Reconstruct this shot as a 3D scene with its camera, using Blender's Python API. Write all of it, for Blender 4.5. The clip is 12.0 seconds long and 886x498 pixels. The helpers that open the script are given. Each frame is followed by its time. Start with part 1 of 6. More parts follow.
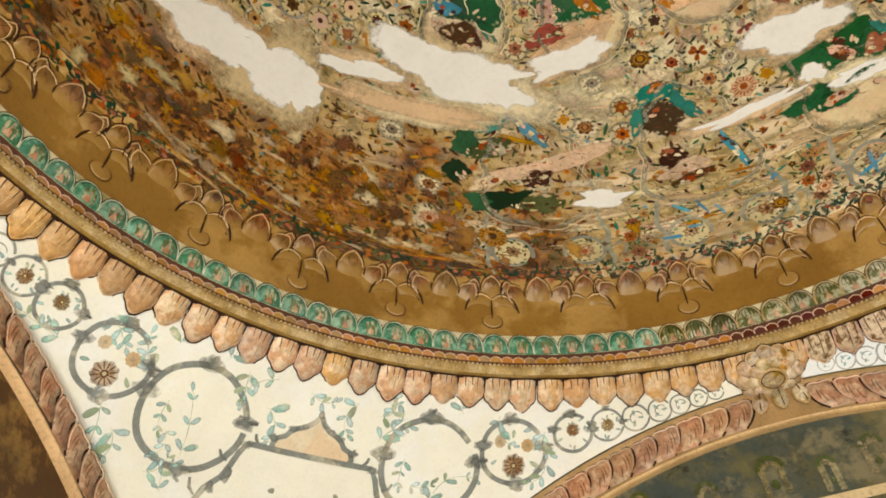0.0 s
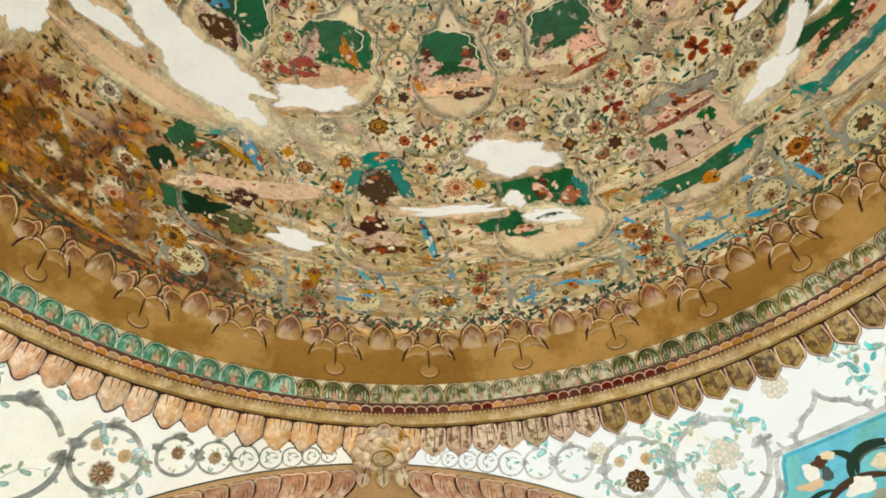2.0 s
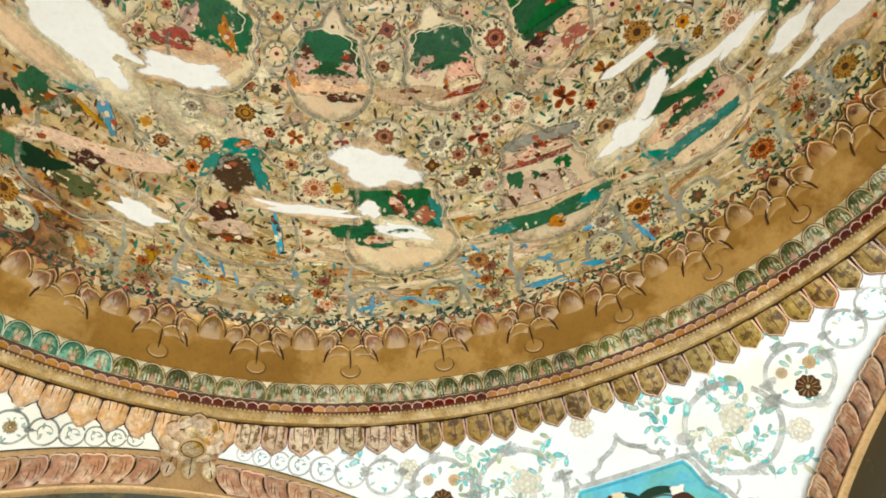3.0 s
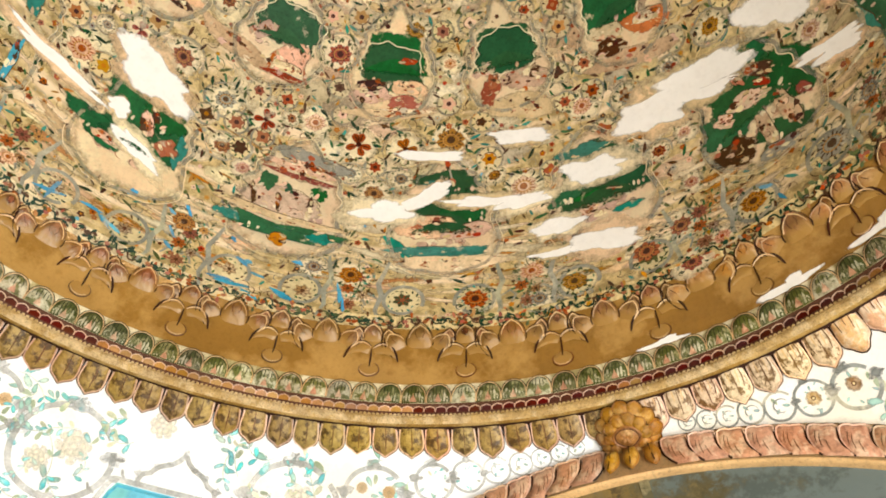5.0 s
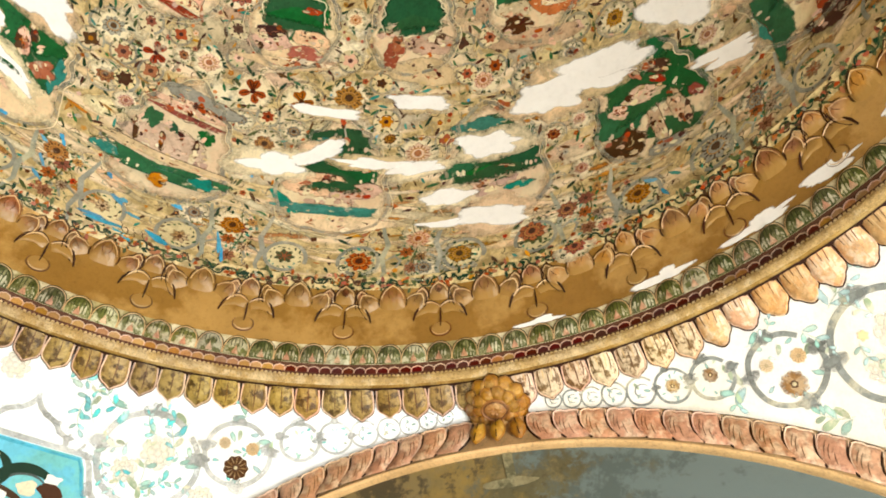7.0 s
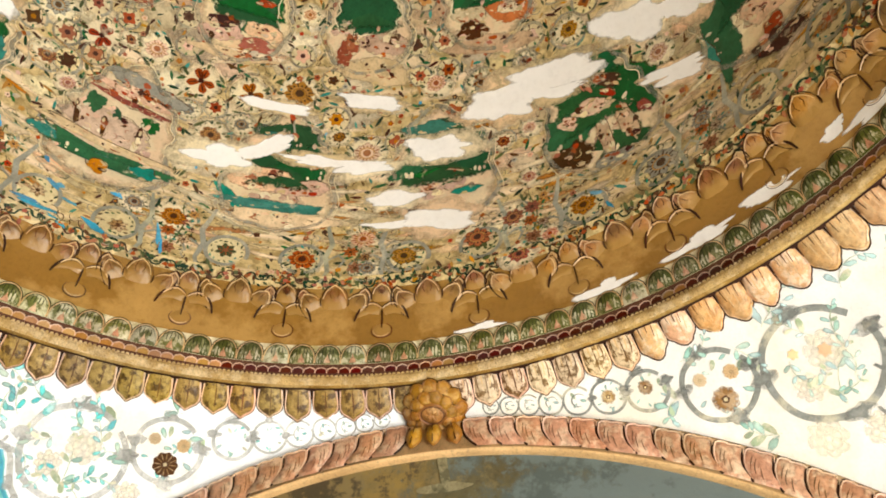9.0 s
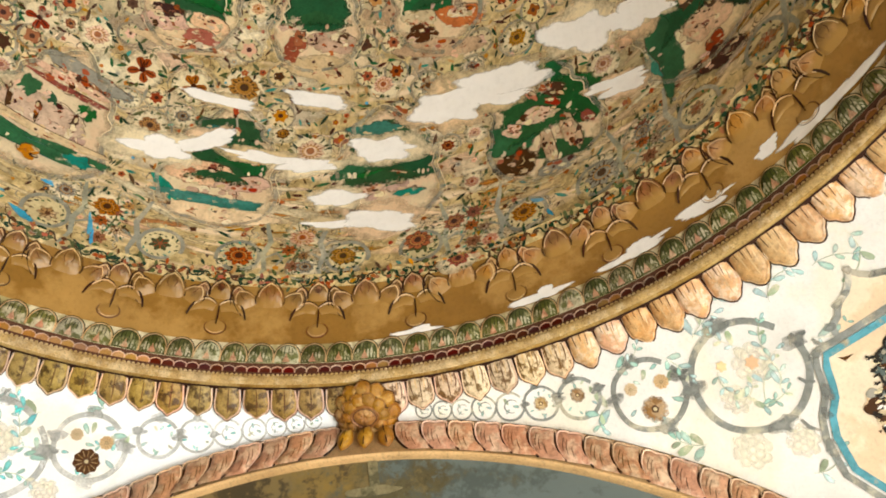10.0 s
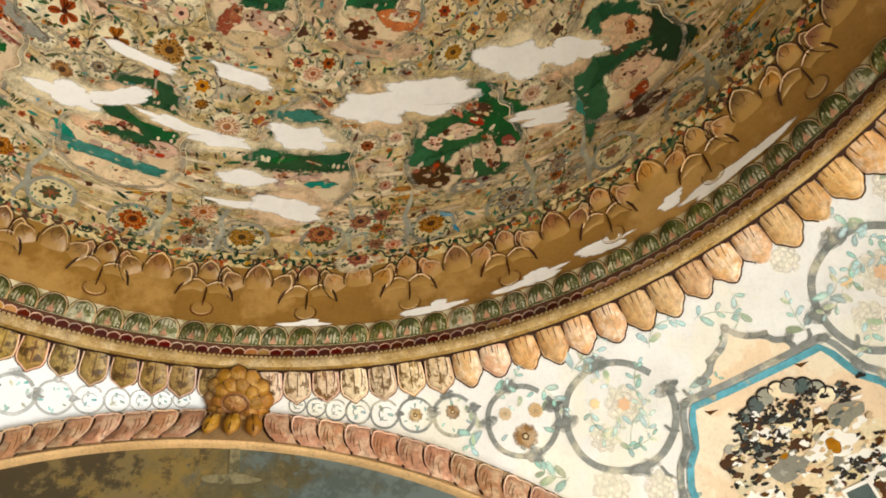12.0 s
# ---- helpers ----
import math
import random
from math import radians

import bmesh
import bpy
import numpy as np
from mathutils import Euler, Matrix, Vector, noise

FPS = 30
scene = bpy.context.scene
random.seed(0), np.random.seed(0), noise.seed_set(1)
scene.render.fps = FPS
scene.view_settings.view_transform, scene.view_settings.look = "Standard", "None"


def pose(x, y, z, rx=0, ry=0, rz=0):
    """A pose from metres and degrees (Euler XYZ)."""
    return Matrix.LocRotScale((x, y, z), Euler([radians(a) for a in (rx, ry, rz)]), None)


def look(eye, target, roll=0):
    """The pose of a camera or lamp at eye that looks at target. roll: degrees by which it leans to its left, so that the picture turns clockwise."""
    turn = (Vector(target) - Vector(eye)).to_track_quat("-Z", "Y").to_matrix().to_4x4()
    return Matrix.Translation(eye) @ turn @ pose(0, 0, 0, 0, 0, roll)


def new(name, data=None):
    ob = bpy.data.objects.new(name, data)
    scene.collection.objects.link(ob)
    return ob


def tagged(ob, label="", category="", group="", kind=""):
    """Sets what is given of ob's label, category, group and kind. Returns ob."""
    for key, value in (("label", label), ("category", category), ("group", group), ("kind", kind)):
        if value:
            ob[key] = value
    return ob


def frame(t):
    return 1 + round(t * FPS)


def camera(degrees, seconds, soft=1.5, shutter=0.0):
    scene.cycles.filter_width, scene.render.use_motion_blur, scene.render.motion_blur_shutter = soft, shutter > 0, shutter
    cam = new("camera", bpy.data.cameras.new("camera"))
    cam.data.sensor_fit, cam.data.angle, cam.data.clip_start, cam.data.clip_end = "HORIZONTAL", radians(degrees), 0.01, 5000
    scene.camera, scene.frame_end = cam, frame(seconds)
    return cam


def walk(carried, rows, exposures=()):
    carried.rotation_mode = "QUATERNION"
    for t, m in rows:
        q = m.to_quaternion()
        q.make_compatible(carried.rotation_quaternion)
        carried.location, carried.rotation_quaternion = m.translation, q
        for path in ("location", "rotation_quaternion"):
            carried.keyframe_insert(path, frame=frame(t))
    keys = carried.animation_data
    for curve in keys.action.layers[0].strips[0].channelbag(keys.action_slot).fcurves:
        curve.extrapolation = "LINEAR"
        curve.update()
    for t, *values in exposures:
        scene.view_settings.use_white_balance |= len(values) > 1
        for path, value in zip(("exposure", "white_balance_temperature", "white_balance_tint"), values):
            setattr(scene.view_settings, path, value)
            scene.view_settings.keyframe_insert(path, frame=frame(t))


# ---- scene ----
# Axis of the dome is the z axis; the four arches look along +x, +y, -x, -y.
cam = camera(55.99, 12.0, soft=1.8)
ROWS = [
    (0.0, -0.500, -0.617, 1.511, 14.10, 47.87, -6.30),
    (0.5, -0.488, -0.610, 1.521, 5.91, 47.74, -6.20),
    (1.0, -0.454, -0.606, 1.516, -0.09, 47.93, -4.99),
    (1.5, -0.420, -0.609, 1.514, -8.60, 47.87, -5.42),
    (2.0, -0.398, -0.617, 1.513, -15.61, 47.79, -7.97),
    (2.5, -0.395, -0.616, 1.499, -21.25, 47.98, -8.02),
    (3.0, -0.386, -0.657, 1.496, -30.33, 46.72, -9.45),
    (3.5, -0.369, -0.680, 1.486, -37.51, 48.34, -4.15),
    (3.7, -0.353, -0.669, 1.490, -40.07, 48.68, -2.94),
    (5.5, -0.266, -0.634, 1.507, -62.27, 50.46, 8.95),
    (6.0, -0.260, -0.630, 1.514, -65.62, 50.64, 6.97),
    (6.5, -0.277, -0.608, 1.519, -68.98, 48.52, 4.31),
    (8.5, -0.292, -0.597, 1.531, -72.84, 47.96, 2.65),
    (9.0, -0.287, -0.604, 1.536, -75.91, 48.09, 1.88),
    (9.5, -0.284, -0.617, 1.539, -79.14, 48.59, 1.19),
    (10.0, -0.261, -0.633, 1.539, -81.23, 48.57, 0.08),
    (10.5, -0.240, -0.636, 1.537, -83.00, 48.18, -0.73),
    (11.0, -0.233, -0.657, 1.535, -87.40, 48.37, -1.22),
    (11.5, -0.232, -0.660, 1.533, -89.21, 48.77, 0.52),
    (12.0, -0.228, -0.654, 1.529, -90.85, 49.68, 2.29),
]
walk(cam, [(t, pose(x, y, z, 0, 0, yaw) @ pose(0, 0, 0, 90 + pitch, 0, 0) @ pose(0, 0, 0, 0, 0, roll)) for t, x, y, z, yaw, pitch, roll in ROWS],
     exposures=[(0.0, 0.06, 6900, 11), (0.5, 0.15, 6600, 10), (1.0, 0.03, 6550, 11), (1.5, 0.15, 6400, 13), (2.0, 0.22, 6250, 8), (2.5, 0.26, 6150, 6), (3.2, 0.45, 6150, 6), (3.7, 0.6, 6550, 11), (5.5, 0.6, 6600, 13), (6.5, 0.7, 6450, 10), (8.5, 0.7, 6600, 12), (9.5, 0.45, 6600, 13), (10.0, 0.46, 6600, 12), (10.5, 0.3, 6550, 12), (11.0, 0.3, 6550, 12), (12.0, 0.33, 6550, 12)])

# ---- light: daylight from the doorway on the south side ----
world = bpy.data.worlds.new("sky")
scene.world = world
world.use_nodes = True
wn = world.node_tree
sky = wn.nodes.new("ShaderNodeTexSky")
sky.sky_type, sky.sun_disc = "NISHITA", False
sky.sun_elevation, sky.sun_rotation = radians(42), radians(187)
wn.links.new(sky.outputs[0], wn.nodes["Background"].inputs[0])
wn.nodes["Background"].inputs[1].default_value = 0.12
sun = new("sun", bpy.data.lights.new("sun", "SUN"))
sun.data.energy, sun.data.angle, sun.data.color = 5.0, radians(0.5), (1.0, 0.965, 0.84)
sun.matrix_world = look((-1, -8, 7.2), (0, 0, 0))
door_light = new("door_light", bpy.data.lights.new("door_light", "AREA"))
door_light.data.shape, door_light.data.size, door_light.data.size_y = "RECTANGLE", 2.5, 2.0
door_light.data.energy, door_light.data.color = 170, (0.99, 0.985, 0.9)
door_light.matrix_world = look((-0.33, -2.2, 1.1), (0.3, 1.2, 3.1))

# ---- measures ----
R, ZR = 2.0, 3.48                     # radius and height of the ring cornice
WALL = 1.06 * R                       # half the side of the square room
ZC = ZR - 1.2 * R                     # centre of the sphere of the pendentives
S = R * math.hypot(1.02, 1.18)        # its radius
RA = math.sqrt(S * S - WALL * WALL)   # radius of the four arches
DOME = (ZR + 0.21 * R, 0.94 * R)
PEND = (ZC, S)
TAU = 2 * math.pi
rng = random.Random(7)

# ---- materials ----


def paint(name, color, rough=0.55, vary=0.35, dark=0.45, bump=0.25, fine=90.0, coarse=7.0, island=False, second=None, amount=0.5, metal=0.0, spread=1.0, flaky=None):
    """Old paint on plaster: coarse fading, fine grain, a second tint in patches, a little relief."""
    m = bpy.data.materials.new(name)
    m.use_nodes = True
    t = m.node_tree
    b = t.nodes["Principled BSDF"]
    pos = t.nodes.new("ShaderNodeNewGeometry")

    def noise_of(scale, detail, lo, hi):
        n = t.nodes.new("ShaderNodeTexNoise")
        n.inputs["Scale"].default_value, n.inputs["Detail"].default_value, n.inputs["Roughness"].default_value = scale, detail, 0.65
        t.links.new(pos.outputs["Position"], n.inputs["Vector"])
        r = t.nodes.new("ShaderNodeMapRange")
        r.inputs[1].default_value, r.inputs[2].default_value = lo, hi
        t.links.new(n.outputs[0], r.inputs[0])
        return n, r.outputs[0]

    def mix(kind, fac, a, c):
        x = t.nodes.new("ShaderNodeMix")
        x.data_type, x.blend_type = "RGBA", kind
        for socket, value in ((x.inputs[0], fac), (x.inputs[6], a), (x.inputs[7], c)):
            if isinstance(value, bpy.types.NodeSocket):
                t.links.new(value, socket)
            else:
                socket.default_value = value
        return x.outputs[2]

    col = (*color, 1)
    if second:
        _, f = noise_of(coarse * 0.7, 8, 0.62 - amount * 0.3, 0.7 - amount * 0.3)
        col = mix("MIX", f, col, (*second, 1))
    _, f = noise_of(coarse, 6, 0.35, 0.75)
    col = mix("MULTIPLY", f, col, (1 - vary, 1 - vary * 1.1, 1 - vary * 1.25, 1))
    n, f = noise_of(fine, 4, 0.5, 0.8)
    col = mix("MULTIPLY", f, col, (1 - dark, 1 - dark, 1 - dark, 1))
    if island:
        rnd = pos.outputs["Random Per Island"]
    else:
        info = t.nodes.new("ShaderNodeObjectInfo")
        rnd = info.outputs["Random"]
    hsv = t.nodes.new("ShaderNodeHueSaturation")
    for k, lo, hi in (("Value", 1 - 0.28 * spread, 1 + 0.18 * spread), ("Saturation", 1 - 0.15 * spread, 1 + 0.15 * spread), ("Hue", 0.5 - 0.015 * spread, 0.5 + 0.015 * spread)):
        r = t.nodes.new("ShaderNodeMapRange")
        r.inputs[3].default_value, r.inputs[4].default_value = lo, hi
        w = t.nodes.new("ShaderNodeMath")
        w.operation = "FRACT"
        s = t.nodes.new("ShaderNodeMath")
        s.operation = "MULTIPLY"
        s.inputs[1].default_value = {"Value": 1.0, "Saturation": 7.31, "Hue": 13.7}[k]
        t.links.new(rnd, s.inputs[0])
        t.links.new(s.outputs[0], w.inputs[0])
        t.links.new(w.outputs[0], r.inputs[0])
        t.links.new(r.outputs[0], hsv.inputs[k])
    if isinstance(col, tuple):
        hsv.inputs["Color"].default_value = col
    else:
        t.links.new(col, hsv.inputs["Color"])
    t.links.new(hsv.outputs[0], b.inputs["Base Color"])
    b.inputs["Roughness"].default_value, b.inputs["Metallic"].default_value = rough, metal
    b.inputs["Specular IOR Level"].default_value = 0.5 if rough < 0.45 else 0.2     # chalky distemper hardly shines
    if flaky:      # worn, flaking edges: the film thins out towards its rim
        at = t.nodes.new("ShaderNodeAttribute")
        at.attribute_name = "core"
        n3 = t.nodes.new("ShaderNodeTexNoise")
        n3.inputs["Scale"].default_value, n3.inputs["Detail"].default_value, n3.inputs["Roughness"].default_value = flaky[2], 8, 0.7
        t.links.new(pos.outputs["Position"], n3.inputs["Vector"])
        e = t.nodes.new("ShaderNodeMath")
        e.operation = "MULTIPLY_ADD"
        e.inputs[1].default_value = flaky[0]
        t.links.new(at.outputs["Fac"], e.inputs[0])
        t.links.new(n3.outputs[0], e.inputs[2])
        r3 = t.nodes.new("ShaderNodeMapRange")
        r3.inputs[1].default_value, r3.inputs[2].default_value = 0.56 - flaky[1], 0.6 + flaky[1]
        t.links.new(e.outputs[0], r3.inputs[0])
        t.links.new(r3.outputs[0], b.inputs["Alpha"])
    if bump:
        u = t.nodes.new("ShaderNodeBump")
        u.inputs["Strength"].default_value, u.inputs["Distance"].default_value = bump, 0.01
        t.links.new(n.outputs[0], u.inputs["Height"])
        t.links.new(u.outputs[0], b.inputs["Normal"])
    return m


COLORS = {
    "green": (0.015, 0.12, 0.038), "dark_green": (0.006, 0.035, 0.014), "teal": (0.03, 0.26, 0.21), "blue": (0.1, 0.4, 0.62),
    "red": (0.42, 0.075, 0.018), "maroon": (0.06, 0.015, 0.008), "orange": (0.62, 0.2, 0.035), "umber": (0.085, 0.036, 0.012),
    "pink": (0.8, 0.53, 0.38), "peach": (0.82, 0.6, 0.38), "cream": (0.86, 0.74, 0.5), "slate": (0.34, 0.33, 0.27),
    "sand": (0.7, 0.55, 0.32), "ochre": (0.5, 0.22, 0.028), "steel": (0.1, 0.135, 0.13), "black": (0.03, 0.026, 0.022), "brick": (0.35, 0.095, 0.028),
    "sage": (0.085, 0.105, 0.035), "turquoise": (0.13, 0.52, 0.66),
}
PAINT = {k: paint("paint_" + k, c, 0.5, 0.4, 0.5, 0.15, fine=60, coarse=14, second=(0.66, 0.56, 0.4), amount=0.0 if k in ("green", "dark_green") else 0.1, flaky=(1.6, 0.06, 60)) for k, c in COLORS.items()}
SPECK = {k: paint("speck_" + k, c, 0.55, 0.25, 0.3, 0.0, island=True) for k, c in COLORS.items()}
STAIN = {"umber": (0.2, 0.085, 0.02), "black": (0.06, 0.028, 0.012), "maroon": (0.16, 0.05, 0.014)}
FADED = {k: paint("faded_" + k, STAIN.get(k, COLORS[k]), 0.5, 0.3, 0.35, 0.1, island=True, flaky=(0.5, 0.26, 46)) for k in ("peach", "sand", "cream", "ochre", "umber", "maroon", "black", "sage")}
HALO = {k: paint("washed_" + k, COLORS[k], 0.45, 0.2, 0.3, 0.1, spread=0.3, flaky=(0.75, 0.2, 34)) for k in ("cream", "peach", "sand")}
loss_cream = paint("cream_undercoat", (0.9, 0.82, 0.66), 0.4, 0.15, 0.15, 0.1, fine=40, coarse=10, second=(0.93, 0.9, 0.84), amount=0.5, spread=0.0, flaky=(1.2, 0.12, 26))
loss_white = paint("fallen_plaster", (0.96, 0.95, 0.94), 0.4, 0.08, 0.1, 0.1, fine=40, spread=0.0, flaky=(1.5, 0.1, 20))
white_plaster = paint("white_plaster", (0.9, 0.87, 0.81), 0.4, 0.1, 0.12, 0.1, fine=40, spread=0.0)
turquoise_field = paint("turquoise_field", (0.16, 0.58, 0.78), 0.5, 0.3, 0.25, 0.1, fine=50, coarse=6, second=(0.2, 0.62, 0.66), amount=0.5, spread=0.0)
# cream limewash, lightened for the glare on the north-west corner
lime_cream = paint("cream_limewash", (0.92, 0.9, 0.8), 0.45, 0.12, 0.1, 0.12, coarse=3.0, second=(0.93, 0.93, 0.9), amount=0.5, spread=0.0)
cream_plaster = paint("cream_plaster", (0.86, 0.83, 0.73), 0.45, 0.2, 0.14, 0.15, coarse=3.5, second=(0.84, 0.83, 0.81), amount=0.6, spread=0.0)
gold = paint("worn_gold", (0.5, 0.3, 0.075), 0.24, 0.5, 0.55, 0.45, fine=110, coarse=9, second=(0.66, 0.45, 0.17), amount=0.5, metal=0.3, spread=0.0)
bead_gold = paint("bead_gold", (0.64, 0.43, 0.17), 0.25, 0.5, 0.65, 0.8, fine=160, coarse=20, second=(0.78, 0.58, 0.31), amount=0.5, spread=0.0)
cove_gold = paint("cove_bronze_paint", (0.345, 0.178, 0.034), 0.26, 0.3, 0.2, 0.2, fine=60, coarse=3, second=(0.53, 0.31, 0.09), amount=0.5, metal=0.2, spread=0.0)
# brown outlines round the relief, near-black so they also carry its deep shade
groove_shade = paint("groove_shade_brown", (0.045, 0.016, 0.006), 0.6, 0.3, 0.4, 0.1)
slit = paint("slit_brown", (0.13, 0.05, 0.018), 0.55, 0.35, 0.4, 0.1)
streak = paint("petal_streak", (0.2, 0.1, 0.045), 0.55, 0.35, 0.4, 0.1, flaky=(0.2, 0.1, 70))
bud_tip = paint("bud_tip", (0.1, 0.032, 0.012), 0.5, 0.4, 0.4, 0.1, coarse=24, second=(0.26, 0.1, 0.045), amount=0.5, flaky=(0.9, 0.15, 60))
# north-east plaster: its overexposed bluish white is put into the colour
glare_lime = paint("glare_limewash", (0.88, 0.92, 0.96), 0.45, 0.06, 0.08, 0.12, coarse=3.5, second=(0.9, 0.88, 0.82), amount=0.15, spread=0.0)
# pale lips and edges; on the palmettes this colour also paints their highlights
pale_edge = paint("pale_edge", (0.76, 0.51, 0.26), 0.34, 0.35, 0.5, 0.2, spread=0.5)
ring_cream = paint("ring_cream", (0.76, 0.62, 0.36), 0.45, 0.3, 0.3, 0.0, coarse=20, island=True, spread=0.6)
rose_edge = paint("rose_edge", (0.85, 0.57, 0.4), 0.42, 0.3, 0.45, 0.1)
bud_rose = paint("bud_rose", (0.33, 0.13, 0.055), 0.32, 0.55, 0.5, 0.4, fine=50, coarse=26, second=(0.21, 0.09, 0.022), amount=0.55, spread=0.5)
bud_tan = paint("bud_tan", (0.22, 0.108, 0.022), 0.34, 0.55, 0.5, 0.4, fine=50, coarse=26, second=(0.34, 0.17, 0.06), amount=0.4, spread=0.4)
# south-east leaves: warm bounced light put into an amber tint
bud_bounce_lit = paint("bud_bounce_lit", (0.5, 0.22, 0.05), 0.34, 0.5, 0.5, 0.4, fine=50, coarse=26, second=(0.55, 0.31, 0.13), amount=0.5, spread=0.4)
for m in (bud_rose, bud_tan, bud_bounce_lit):      # the leaves' tint starts above their roots
    t = m.node_tree
    b = t.nodes["Principled BSDF"]
    x = t.nodes.new("ShaderNodeMix")
    x.data_type = "RGBA"
    x.inputs[6].default_value = (0.325, 0.176, 0.041, 1)
    at = t.nodes.new("ShaderNodeAttribute")
    at.attribute_name = "tip"
    r = t.nodes.new("ShaderNodeMapRange")
    r.inputs[1].default_value, r.inputs[2].default_value = 0.62, 1.0
    t.links.new(at.outputs["Fac"], r.inputs[0])
    t.links.new(r.outputs[0], x.inputs[0])
    t.links.new(b.inputs["Base Color"].links[0].from_socket, x.inputs[7])
    t.links.new(x.outputs[2], b.inputs["Base Color"])
arcade_paint = paint("arcade_paint", (0.36, 0.3, 0.16), 0.55, 0.4, 0.4, 0.1, coarse=12, second=(0.2, 0.18, 0.1), amount=0.5, flaky=(0.12, 0.2, 26))
stripe_grey = paint("stripe_grey", (0.29, 0.26, 0.15), 0.6, 0.4, 0.4, 0.1, coarse=12, second=(0.12, 0.11, 0.06), amount=0.45, spread=0.0)
petal_orange = paint("petal_orange", (0.82, 0.47, 0.2), 0.42, 0.4, 0.45, 0.4, fine=70, coarse=34, second=(0.9, 0.66, 0.44), amount=0.5, spread=0.4)
petal_amber = paint("petal_amber", (0.7, 0.39, 0.16), 0.42, 0.45, 0.5, 0.4, fine=70, coarse=34, second=(0.74, 0.46, 0.22), amount=0.5, spread=0.5)
petal_rose = paint("petal_rose", (0.8, 0.46, 0.26), 0.42, 0.4, 0.45, 0.4, fine=70, coarse=34, second=(0.9, 0.7, 0.5), amount=0.5, spread=0.5)
petal_olive = paint("petal_olive", (0.47, 0.315, 0.09), 0.38, 0.6, 0.6, 0.5, fine=60, coarse=40, second=(0.13, 0.068, 0.014), amount=0.42, spread=0.5)
petal_worn = paint("petal_worn", (0.8, 0.62, 0.42), 0.4, 0.45, 0.65, 0.5, fine=70, coarse=50, second=(0.27, 0.15, 0.055), amount=0.42, spread=0.6)
scale_jade = paint("scale_jade", (0.08, 0.25, 0.16), 0.45, 0.4, 0.5, 0.4, fine=60, coarse=34, second=(0.26, 0.5, 0.37), amount=0.45)
scale_olive = paint("scale_olive", (0.1, 0.115, 0.028), 0.45, 0.5, 0.6, 0.4, fine=60, coarse=40, second=(0.36, 0.34, 0.17), amount=0.35)
scale_line = paint("scale_line", (0.035, 0.04, 0.014), 0.55, 0.4, 0.4, 0.1)
scale_pale = paint("scale_pale", (0.6, 0.57, 0.4), 0.45, 0.5, 0.6, 0.4, fine=60, coarse=40, second=(0.17, 0.18, 0.06), amount=0.5)
scale_bed_paint = paint("scale_bed", (0.78, 0.7, 0.48), 0.5, 0.4, 0.45, 0.25, coarse=10, second=(0.42, 0.36, 0.16), amount=0.4, spread=0.0)
dentil_red = paint("dentil_red", (0.13, 0.022, 0.012), 0.5, 0.3, 0.4, 0.2)
dentil_ochre = paint("dentil_ochre", (0.6, 0.32, 0.108), 0.5, 0.3, 0.4, 0.2)
leaf_pink = paint("arch_leaf_pink", (0.56, 0.28, 0.16), 0.4, 0.45, 0.55, 0.4, fine=60, coarse=30, second=(0.7, 0.47, 0.31), amount=0.45, spread=0.4)
ros_gold = paint("rosette_ochre", (0.42, 0.19, 0.022), 0.4, 0.5, 0.6, 0.7, fine=70, coarse=22, second=(0.55, 0.32, 0.09), amount=0.35, spread=0.5)
ros_rim = paint("rosette_rim", (0.3, 0.12, 0.015), 0.4, 0.3, 0.4, 0.3, spread=0.3)
ros_pale = paint("rosette_pale", (0.82, 0.64, 0.46), 0.45, 0.5, 0.55, 0.6, fine=60, coarse=26, second=(0.5, 0.3, 0.08), amount=0.42)
flower_tan = paint("flower_tan", (0.36, 0.22, 0.1), 0.55, 0.4, 0.5, 0.1, coarse=30, second=(0.58, 0.44, 0.28), amount=0.5, flaky=(0.6, 0.2, 60))
cartouche_peach = paint("cartouche_peach", (0.82, 0.63, 0.43), 0.5, 0.15, 0.2, 0.1, coarse=9, second=(0.86, 0.74, 0.56), amount=0.5, spread=0.0)
scroll_grey = paint("scroll_grey", (0.28, 0.3, 0.285), 0.55, 0.35, 0.35, 0.1, coarse=12, second=(0.6, 0.56, 0.45), amount=0.35, island=True, flaky=(0.3, 0.2, 26))
dome_scroll = paint("dome_scroll", (0.34, 0.335, 0.27), 0.55, 0.4, 0.35, 0.1, coarse=14, second=(0.5, 0.46, 0.33), amount=0.5, island=True, flaky=(0.07, 0.16, 13))
vine_grey = paint("vine_grey", (0.3, 0.305, 0.25), 0.55, 0.4, 0.35, 0.1, coarse=14, second=(0.44, 0.42, 0.31), amount=0.45, island=True)
pale_teal = paint("pale_teal", (0.37, 0.62, 0.56), 0.55, 0.25, 0.2, 0.0, coarse=20, second=(0.62, 0.78, 0.7), amount=0.4, island=True, flaky=(0.55, 0.22, 45))
cyan_wash = paint("cyan_wash", (0.16, 0.66, 0.7), 0.55, 0.25, 0.2, 0.0, coarse=20, second=(0.5, 0.85, 0.86), amount=0.45, island=True, flaky=(0.5, 0.2, 40))
pale_sage = paint("pale_sage", (0.42, 0.52, 0.36), 0.55, 0.3, 0.3, 0.0, coarse=20, second=(0.76, 0.74, 0.58), amount=0.45, island=True)
# lit copy of scroll_grey: overexposure in the north-east is painted in
scroll_glare = paint("scroll_glare", (0.56, 0.58, 0.57), 0.55, 0.3, 0.3, 0.1, coarse=12, second=(0.8, 0.81, 0.8), amount=0.45, island=True, flaky=(0.15, 0.2, 26))
